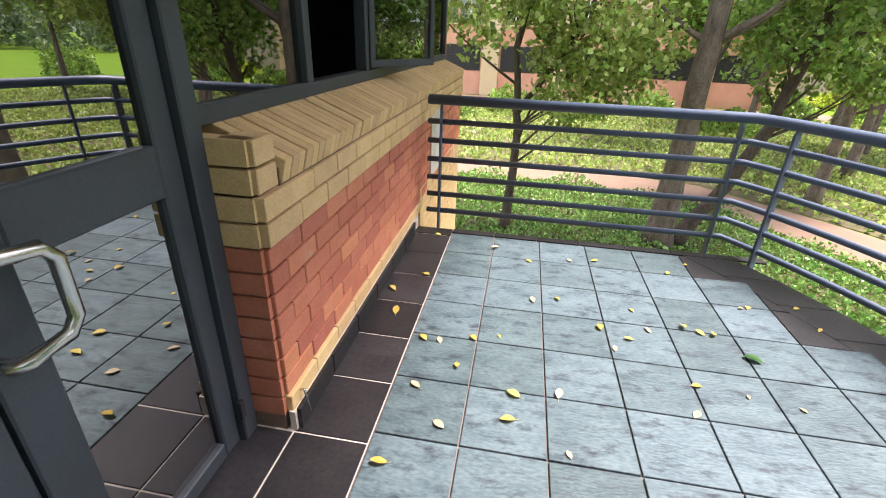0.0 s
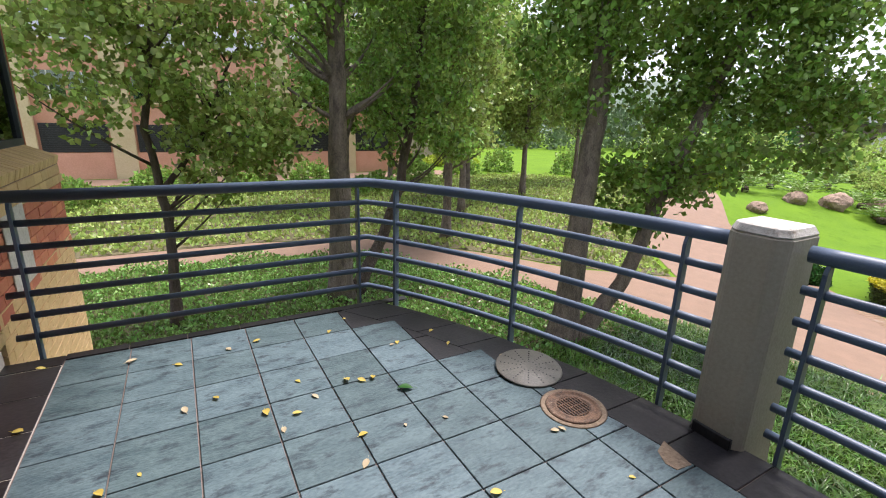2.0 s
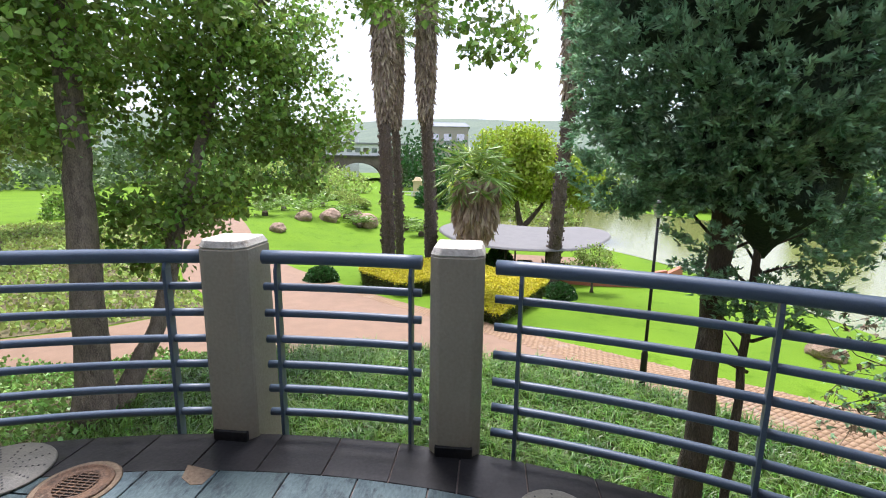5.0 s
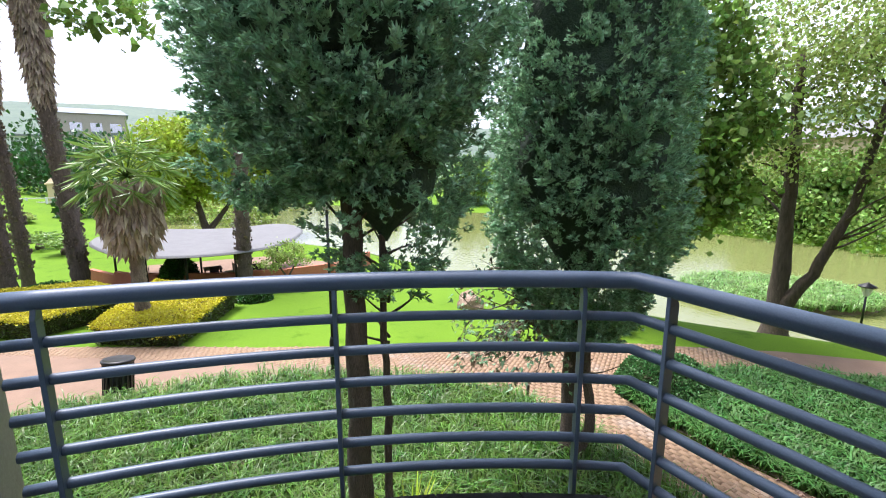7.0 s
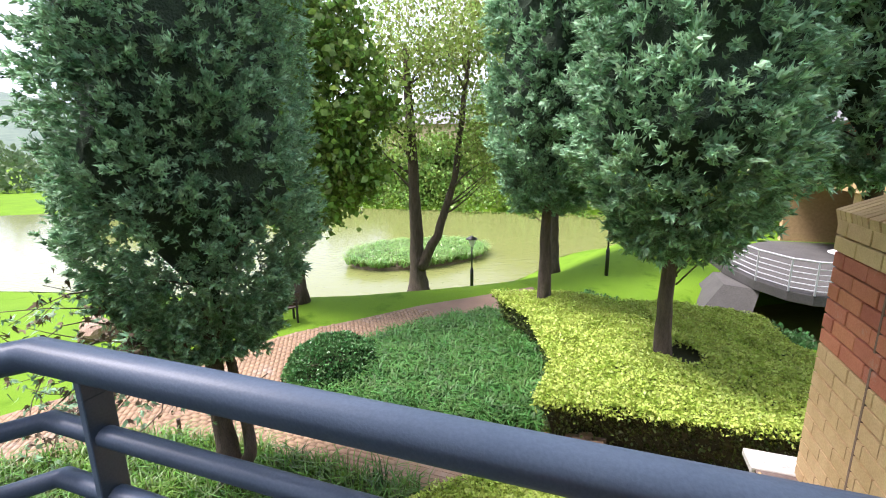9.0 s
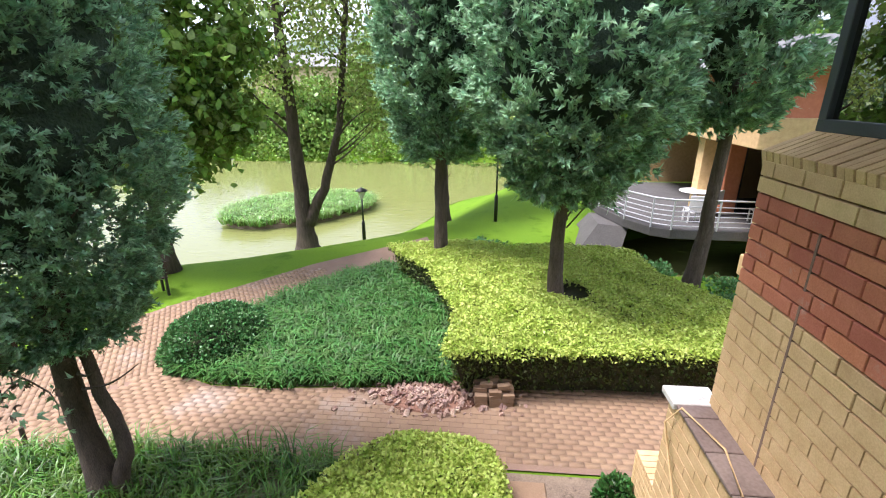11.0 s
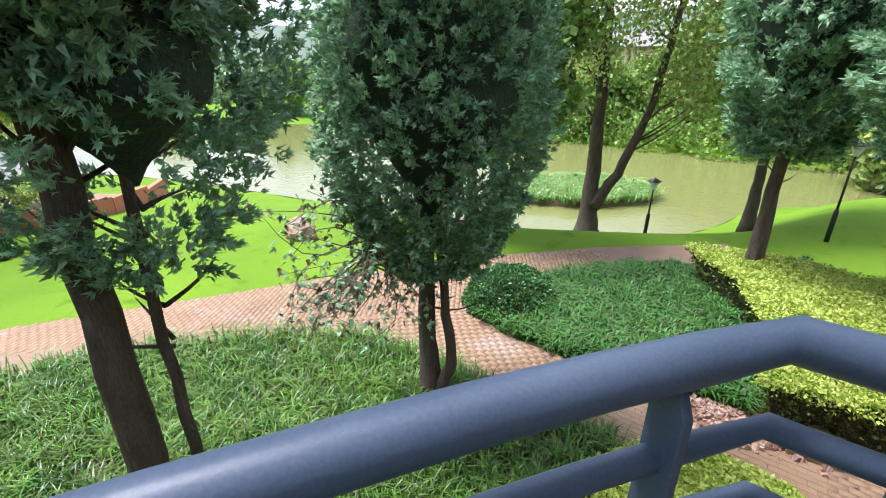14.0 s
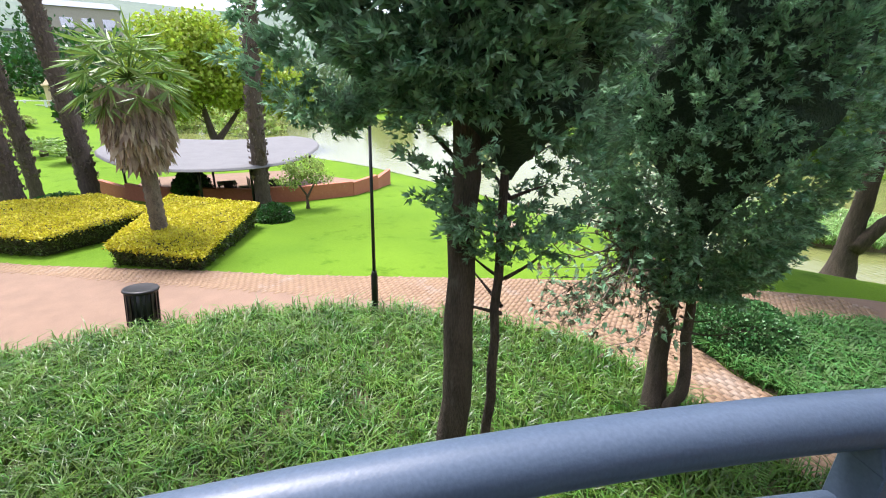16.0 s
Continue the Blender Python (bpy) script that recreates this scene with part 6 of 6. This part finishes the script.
skirt_dark = soften(Geo().box(-0.009, -0.158, 0, 0.009, 0.158, 0.098).mesh("skirting", TILE_DARK), 0.002)
part("skirting_bed", Geo().box(-0.734, DOOR_Y, 0.0, -0.7095, NORTH_Y - 0.14, 0.090).mesh("skirting_bed", GROUT_PALE), wall_n, "pale cement behind the skirting")
for j in range(7):
    yy = DOOR_Y + 0.17 + j * 0.326
    if yy + 0.16 < NORTH_Y - 0.1:
        part("skirting", skirt_dark, wall_n, "black tile skirting", at=pose(-0.700, yy, 0.001, 0, 0, 0))
edge_strip = Geo().box(0, NORTH_Y - 0.205, -0.008, 0.318, NORTH_Y - 0.135, 0.002).mesh("edge_tile", TILE_DARK)
for i in range(7):
    part("edge_tile", edge_strip, floor, "narrow black edge tile", at=pose(-0.42 + i * 0.325, 0, 0))

# ---- things on the balcony floor ----
cover = thing("drain_cover", "loose round grey drain cover with rings of holes", "drain cover", at=pose(2.02, 1.90, 0.012, 3, -2, 20))
part("disc", Geo().lathe([(0.195, 0.0), (0.202, 0.006), (0.196, 0.014), (0.02, 0.017), (0.0, 0.017)], sides=40).mesh("disc", DRAIN, True), cover)
# Black studs paint the dark inside the covers' holes.
hole = Geo().lathe([(0.005, 0.0), (0.005, 0.0012)], sides=8).mesh("hole", BLACK)
for ray in range(12):
    for k in range(6):
        w = radians(30 * ray)
        r = 0.05 + 0.024 * k
        part("hole", hole, cover, at=pose(r * math.cos(w), r * math.sin(w), 0.0155))
drain = thing("floor_drain", "open round floor drain with a grating and dirt", "drain", at=pose(1.985, 1.49, 0.0))
part("surround", Geo().lathe([(0.175, 0.001), (0.165, 0.004), (0.15, 0.0045), (0.145, 0.003)], sides=36).mesh("surround", DIRT, True), drain, "crumbled mortar ring")
part("rim", Geo().lathe([(0.146, 0.003), (0.14, 0.012), (0.128, 0.012), (0.125, 0.006), (0.105, 0.006), (0.10, 0.010), (0.088, 0.010), (0.085, 0.004)], sides=36).mesh("rim", RUST, True), drain, "rusty stepped rim")
# Flat black disc paints the shade down the drain.
part("sump", Geo().lathe([(0.083, 0.0045), (0.0, 0.0046)], sides=30).mesh("sump", BLACK), drain, "flat black disc painted as the drain's dark hole")
for k in range(-4, 5):
    h = math.sqrt(max(0.0, 0.083 ** 2 - (k * 0.018) ** 2))
    part("grate_bar", Geo().box(k * 0.018 - 0.0028, -h, 0.005, k * 0.018 + 0.0028, h, 0.011).mesh("grate_bar", RUST), drain)
    if k % 2 == 0:
        part("grate_bar", Geo().box(-h, k * 0.018 - 0.003, 0.0052, h, k * 0.018 + 0.003, 0.0095).mesh("grate_bar", RUST), drain)
cover2 = thing("drain_cover", "round grey drain cover set in the black border", "drain cover", at=pose(2.04, -0.63, 0.001))
part("disc", Geo().lathe([(0.165, 0.0), (0.165, 0.008), (0.155, 0.013), (0.0, 0.016)], sides=40).mesh("disc", DRAIN, True), cover2)
for ray in range(10):
    for k in range(4):
        w = radians(36 * ray)
        part("hole", hole, cover2, at=pose((0.05 + 0.026 * k) * math.cos(w), (0.05 + 0.026 * k) * math.sin(w), 0.0138))
thing("chipped_patch", "bare cement patch where a tile corner broke off", "damage", Geo().prism([(2.18, 1.09), (2.09, 1.06), (2.05, 0.99), (2.06, 0.94), (2.15, 0.93)], 0.0005, 0.0028).mesh("chipped_patch", DIRT))


def leaf_litter(kind):
    g = Geo()
    n = 7
    for i in range(n):
        t = i / (n - 1)
        w = 0.019 * math.sin(math.pi * min(1, t * 0.92 + 0.06)) ** 0.8
        z = 0.004 + (0.008 if kind == 0 else 0.004) * math.sin(math.pi * t) + (0.012 * t if kind == 2 else 0)
        g.v += [(-w, t * 0.065, z + 0.005), (0, t * 0.065, z), (w, t * 0.065, z + (0.006 if kind else 0.003))]
    for i in range(n - 1):
        for s in (0, 1):
            a = 3 * i + s
            g.f.append((a, a + 1, a + 4, a + 3))
    k = len(g.v)
    g.tube([(0, 0, 0.004), (0.003, -0.02, 0.006)], 0.001, 5)
    return g.mesh("leaf", FALLEN if kind != 1 else LEAF_OLD, True)


LEAF_OLD = leafy("fallen_brown_leaf", (0.26, 0.2, 0.12), (0.5, 0.44, 0.3), 0.3, 0.7, 0.1)
litter = [leaf_litter(k) for k in range(3)]
spots = [(0.136, 1.552), (-0.30, 1.52), (-0.16, 1.72), (-0.34, 1.86), (-0.28, 1.9), (-0.55, 2.05), (-0.12, 1.95), (-0.2, 1.35), (-0.33, 1.12), (0.12, 1.42), (0.30, 1.58), (-0.5, 2.55), (-0.62, 2.3), (0.62, 1.0), (0.9, 1.16), (0.55, 2.2), (0.2, 2.35), (1.0, 2.3), (1.72, 2.62), (1.95, 2.1), (1.3, 1.2), (0.15, 2.9), (-0.1, 3.05), (0.6, 3.0), (1.1, 2.95)]
for i in range(34):
    spots.append((float(rng.uniform(-0.65, 1.9)), float(rng.uniform(0.3, 3.2))))
for i, (x, y) in enumerate(spots):
    big = i < 26
    s = float(rng.uniform(0.7, 1.05) if big else rng.uniform(0.4, 0.8))
    lf = thing("leaf", "fallen yellow leaf on the tiles" if i % 3 != 1 else "fallen faded brown leaf on the tiles", "leaf", litter[i % 3], group="fallen leaves")
    lf.matrix_basis = pose(x, y, 0.002, rng.normal() * 4, rng.normal() * 5, float(rng.uniform(0, 360))) @ Matrix.Diagonal((s, s, s, 1))
gl = thing("leaf", "dark green curled leaf on the tiles", "leaf", litter[0].copy(), group="fallen leaves")
gl.data.materials[0] = LEAF_DARK
gl.matrix_basis = pose(1.30, 2.03, 0.003, 0, 0, 60) @ Matrix.Diagonal((1.3, 1.3, 1.3, 1))
bracket = thing("hose_hook", "rusty wire hook at the wall's foot", "hook", Geo().tube([(-0.715, 1.27, 0.14), (-0.70, 1.27, 0.145), (-0.695, 1.275, 0.09), (-0.69, 1.28, 0.03)], 0.005, 6).mesh("hose_hook", STEEL, True))
vent = part("vent", soften(Geo().box(-0.725, 3.85, 0.25, -0.715, 4.35, 0.80).mesh("vent", PLASTER_TOP), 0.003), wall_n, "perforated metal vent plate")


# ---- garden furniture ----
def lamp_post(label, x, y, height):
    ob = thing("lamp_post", label, "lamp post", at=pose(x, y, ground_at(x, y)), group="garden lamp posts")
    part("base", Geo().lathe([(0.07, -0.1), (0.07, 0.95), (0.055, 1.0), (0.05, 1.05)], sides=14).mesh("base", BLACK, True), ob)
    part("pole", Geo().lathe([(0.036, 1.0), (0.03, height - 0.35)], sides=12).mesh("pole", BLACK, True), ob)
    part("lantern", Geo().lathe([(0.06, height - 0.36), (0.17, height - 0.08), (0.17, height - 0.06)], sides=8).mesh("lantern", WHITE), ob, "pale tapered lantern glass")
    part("hood", Geo().lathe([(0.24, height - 0.06), (0.23, height - 0.03), (0.05, height + 0.06), (0.02, height + 0.09)], sides=16).mesh("hood", BLACK, True), ob)
    return ob


lamp_post("black garden lamp post at the edge of the path", 10.12, -3.81, 4.3)
lamp_post("black garden lamp post by the pond", 5.4, -19.4, 2.3)
lamp_post("black garden lamp post on the lawn by the terrace", 0.2, -19.6, 3.0)
lamp_post("black garden lamp post by the far lawn", 44, 9.5, 3.6)

bin_ob = thing("litter_bin", "black slatted litter bin beside the path", "litter bin", at=pose(12.1, 0.45, ground_at(12.1, 0.45) + 0.05, 5, 6, 0))
part("liner", Geo().lathe([(0.24, 0.0), (0.29, 0.78), (0.27, 0.79), (0.25, 0.5), (0.23, 0.02)], sides=24).mesh("liner", BLACK, True), bin_ob)
part("rim", Geo().lathe([(0.31, 0.74), (0.33, 0.77), (0.31, 0.81), (0.285, 0.80)], sides=24).mesh("rim", BLACK, True), bin_ob)
sl = Geo().box(-0.02, -0.012, 0.05, 0.02, 0.012, 0.74).mesh("slat", BLACK)
for k in range(18):
    w = 20 * k
    part("slat", sl, bin_ob, at=pose(0.285 * math.cos(radians(w)), 0.285 * math.sin(radians(w)), 0, 0, 0, w + 90))

bench = thing("bench", "dark wooden park bench facing the pond", "bench", at=pose(8.95, -11.55, ground_at(8.95, -11.55), 0, 0, -128))
for k in range(4):
    part("seat_slat", soften(Geo().box(-0.8, -0.02 + k * 0.11, 0.42, 0.8, 0.07 + k * 0.11, 0.455).mesh("seat_slat", WOOD), 0.005), bench)
for k in range(4):
    part("back_slat", soften(Geo().box(-0.8, -0.09 - 0.02 * k, 0.52 + k * 0.1, 0.8, -0.06 - 0.02 * k, 0.60 + k * 0.1).mesh("back_slat", WOOD), 0.005), bench)
for sx in (-0.75, 0.7):
    part("leg", Geo().box(sx, 0.3, 0, sx + 0.05, 0.38, 0.42).mesh("leg", BLACK), bench)
    part("leg", Geo().box(sx, -0.12, 0, sx + 0.05, -0.04, 0.94).mesh("leg", BLACK), bench)

thing("stake", "short dark wooden stake at the grass edge", "stake", Geo().tube([(7.12, -7.03, -3.55), (7.11, -7.04, -3.15)], [0.035, 0.03], 8).mesh("stake", BARK))

# stack of spare pavers and rubble beside it
pile = thing("brick_pile", "small stack of spare clay pavers beside the hedge", "bricks", at=pose(0.48, -8.66, GROUND_Z + 0.034, 0, 0, 6))
pb = soften(Geo().box(-0.1, -0.05, 0, 0.1, 0.05, 0.068).mesh("brick", PAVER_ONE), 0.004)
for layer in range(4):
    for i in range(3):
        for j in range(4):
            if layer == 3 and (i + j) % 2:
                continue
            part("brick", pb, pile, at=pose(-0.21 + i * 0.21 + rng.normal() * 0.008, -0.16 + j * 0.105, layer * 0.07, 0, 0, rng.normal() * 4))
for x, y, r in ((0.0, -0.1, 20), (0.12, 0.05, -8), (-0.15, 0.1, 4)):
    part("brick", pb, pile, at=pose(x, y, 0.285, 0, 4, r))
chips = Geo()
for i in range(700):
    w, r = rng.uniform(0, 6.28), abs(rng.normal()) * 0.5
    x, y = 1.55 + r * math.cos(w) * 1.35, -8.58 + r * math.sin(w) * 0.5
    s = 0.012 + 0.05 * rng.uniform() ** 2.5
    chips.box(-s, -s * 0.7, -s * 0.5, s, s * 0.7, s * 0.5, pose(x, y, GROUND_Z + 0.045 + max(0, 0.125 - r * 0.17), *(rng.uniform(0, 90, 3))))
RUBBLE = material("rubble", (0.2, 0.095, 0.065), (0.46, 0.34, 0.27), 0.95, 5, 40, 0.3, vary=0.35, island=True)
rub = thing("rubble", "heap of broken brick and mortar rubble on the path", "rubble", chips.mesh("rubble", RUBBLE), kind="stuff")
mound = Geo().lathe([(0.62, 0.02), (0.45, 0.07), (0.2, 0.12), (0.0, 0.14)], 0, 0, 18)
mm = mound.mesh("earth_mound", material("red_earth", (0.22, 0.11, 0.07), (0.33, 0.18, 0.12), 0.95, 6, 40, 0.8, depth=0.03), True)
mo = thing("earth_mound", "low mound of reddish earth and mortar", "earth", mm)
mo.matrix_basis = pose(1.55, -8.58, GROUND_Z) @ Matrix.Diagonal((1.4, 0.62, 1.0, 1))

# low brick pier under the plinth
pier = thing("brick_pier", "low yellow brick pier beside the path", "pier", kind="structure")
part("core", Geo().box(-1.76, -6.76, -3.5, -1.16, -5.1, -2.72).mesh("core", MORTAR_YELLOW), pier)
brick_block("brickwork", -1.14, -6.80, -5.06, -3.49, 9, BRICK_YELLOW, pier)
endg = Geo()
for c in range(9):
    for k in range(3):
        endg.box(-1.76 + k * 0.215, -6.795, -3.49 + c * COURSE + 0.005, -1.552 + k * 0.215, -6.74, -3.49 + (c + 1) * COURSE - 0.005)
part("brickwork", endg.mesh("brickwork", BRICK_YELLOW), pier)["kind"] = "stuff"
capb = soften(Geo().box(-0.31, -0.04, 0, 0.33, 0.04, 0.075).mesh("cap_brick", BRICK_YELLOW), 0.003)
for k in range(18):
    part("cap_brick", capb, pier, at=pose(-1.46, -6.76 + k * 0.088, -2.72))
cable = Geo().tube([(-0.56, -4.2, -0.565), (-0.62, -4.5, -0.55), (-0.53, -4.85, -0.56), (-0.49, -4.95, -0.75), (-0.495, -4.6, -1.2), (-0.5, -4.3, -1.5)], 0.007, 6)
thing("cable", "loose beige cable lying along the ledge", "cable", cable.mesh("cable", BRICK_YELLOW, True))
thing("stone_slab", "square reddish paving slab in bare earth", "slab", soften(Geo().box(-0.15, -7.0, -3.5, 0.35, -6.45, -3.44).mesh("stone_slab", PAVER_ONE), 0.01))
flat_sheet("garden_bed", [(-1.0, -7.15), (0.5, -7.15), (0.5, -5.2), (-0.5, -5.2)], 0.026, DIRT, "bare earth beside the wall", "soil")


# ---- bits of plant life ----
def tuft(x, y, r, n, mat, label):
    at = np.repeat(np.array([[x, y, ground_at(x, y) + 0.1]]), n, 0) + rng.normal(size=(n, 3)) * 0.04
    w = rng.uniform(0, 6.28, n)
    out = np.stack([np.cos(w), np.sin(w), rng.uniform(0.2, 1.1, n)], 1)
    ob = thing("fern", label, "plant")
    part("leaves", leaf_mesh("leaves", at, out, 0.05, mat, r / 0.05, 0.1), ob)["kind"] = "stuff"


tuft(5.0, -3.2, 0.75, 90, LEAF_YELLOW, "pale green palm seedling at the foot of the cypress")
# dry hanging twigs on the pathside cypress
tw = thing("dry_branch", "tangle of dead grey cypress twigs", "branch", at=pose(5.6, -5.3, ground_at(5.6, -5.3)))
tg = Geo()
ends = []
for i in range(46):
    a = Vector((0, -0.3, 2.6 + rng.uniform(-0.3, 0.5)))
    b = a + Vector((rng.uniform(-0.9, 0.7), rng.uniform(-0.3, 1.4), rng.uniform(-0.9, 0.5)))
    pts = limb(tg, a, b, 0.012, 0.003, 0.3, 5)
    ends += [tuple(q) for q in pts[2:]]
part("twig", tg.mesh("twig", BARK_PALE, True), tw)["kind"] = "stuff"
ends = np.repeat(np.array(ends), 7, 0) + rng.normal(size=(len(ends) * 7, 3)) * 0.09
part("foliage", spray_mesh("foliage", ends[::2], rng.normal(size=(len(ends[::2]), 3)) + np.array([[0, 0, -0.4]]), 0.09, CONIFER), tw, "sparse green sprays")["kind"] = "stuff"
part("foliage", spray_mesh("foliage", ends[1::3], rng.normal(size=(len(ends[1::3]), 3)) + np.array([[0, 0, -0.9]]), 0.09, CONIFER_DRY), tw, "dry brown sprays")["kind"] = "stuff"

# ---- clay pavers ----
def pave(poly, turn, origin, x_range, y_range, keep):
    c, s = math.cos(radians(turn)), math.sin(radians(turn))
    out = []
    L, W = 0.2055, 0.1015
    span = int(34 / W)
    for r in range(-span, span):
        for k in range(-170, 170):
            u, v = (k + 0.5 * (r % 2)) * (L + 0.0045), r * (W + 0.0045)
            x, y = origin[0] + c * u - s * v, origin[1] + s * u + c * v
            if x_range[0] < x < x_range[1] and y_range[0] < y < y_range[1] and keep(x, y):
                out.append((x, y))
    x, y = np.array([q[0] for q in out]), np.array([q[1] for q in out])
    ok = inside(poly, x, y) & (edge_distance(poly, x, y) > 0.06)
    return x[ok], y[ok]


def paver_block(x, y, turn):
    """Joined pavers: five faces each, slightly uneven."""
    n = len(x)
    c, s = math.cos(radians(turn)), math.sin(radians(turn))
    z = ground_height(x, y) + 0.034 + rng.normal(size=n) * 0.0008
    corners = np.array([(-0.102, -0.05), (0.102, -0.05), (0.102, 0.05), (-0.102, 0.05)])
    v = np.zeros((n, 8, 3))
    for i, (a, b) in enumerate(corners):
        for k, (inset, dz) in enumerate(((1.0, -0.014), (0.985, 0.0))):
            v[:, 4 * k + i, 0] = x + c * a * inset - s * b * inset
            v[:, 4 * k + i, 1] = y + s * a * inset + c * b * inset
            v[:, 4 * k + i, 2] = z + dz + (rng.normal(size=n) * 0.0004 if k else 0)
    f = np.array([(4, 5, 6, 7), (0, 1, 5, 4), (1, 2, 6, 5), (2, 3, 7, 6), (3, 0, 4, 7)])
    q = (8 * np.arange(n)[:, None, None] + f[None]).reshape(-1, 4)
    return sheet_mesh("pavers", v.reshape(-1, 3), q, PAVER)


bend_side = lambda x, y: x - 0.9 * (y + 7) > 8.2
x, y = pave(PATH_MAIN, 0, (0, -8), (-6.5, 11), (-17, -5), lambda x, y: not bend_side(x, y))
pick = (x > 0.35) & (x < 3.3) & (y > -8.95) & (y < -7.25)
one = soften(Geo().box(-0.1, -0.0485, -0.03, 0.1, 0.0485, 0).mesh("brick", PAVER_ONE), 0.003)
for a, b in list(zip(x[pick], y[pick]))[:300]:
    part("brick", one, path, at=pose(float(a), float(b), GROUND_Z + 0.034 + rng.normal() * 0.0015, rng.normal() * 0.4, rng.normal() * 0.3, rng.normal() * 0.5))
rest = np.ones(len(x), bool)
rest[np.flatnonzero(pick)[:300]] = False
part("pavers", paver_block(x[rest], y[rest], 0), path, "weathered clay pavers")["kind"] = "stuff"
x, y = pave(PATH_MAIN, -57, (11, -3), (5, 20), (-14, 12), bend_side)
part("pavers", paver_block(x, y, -57), path, "weathered clay pavers")["kind"] = "stuff"
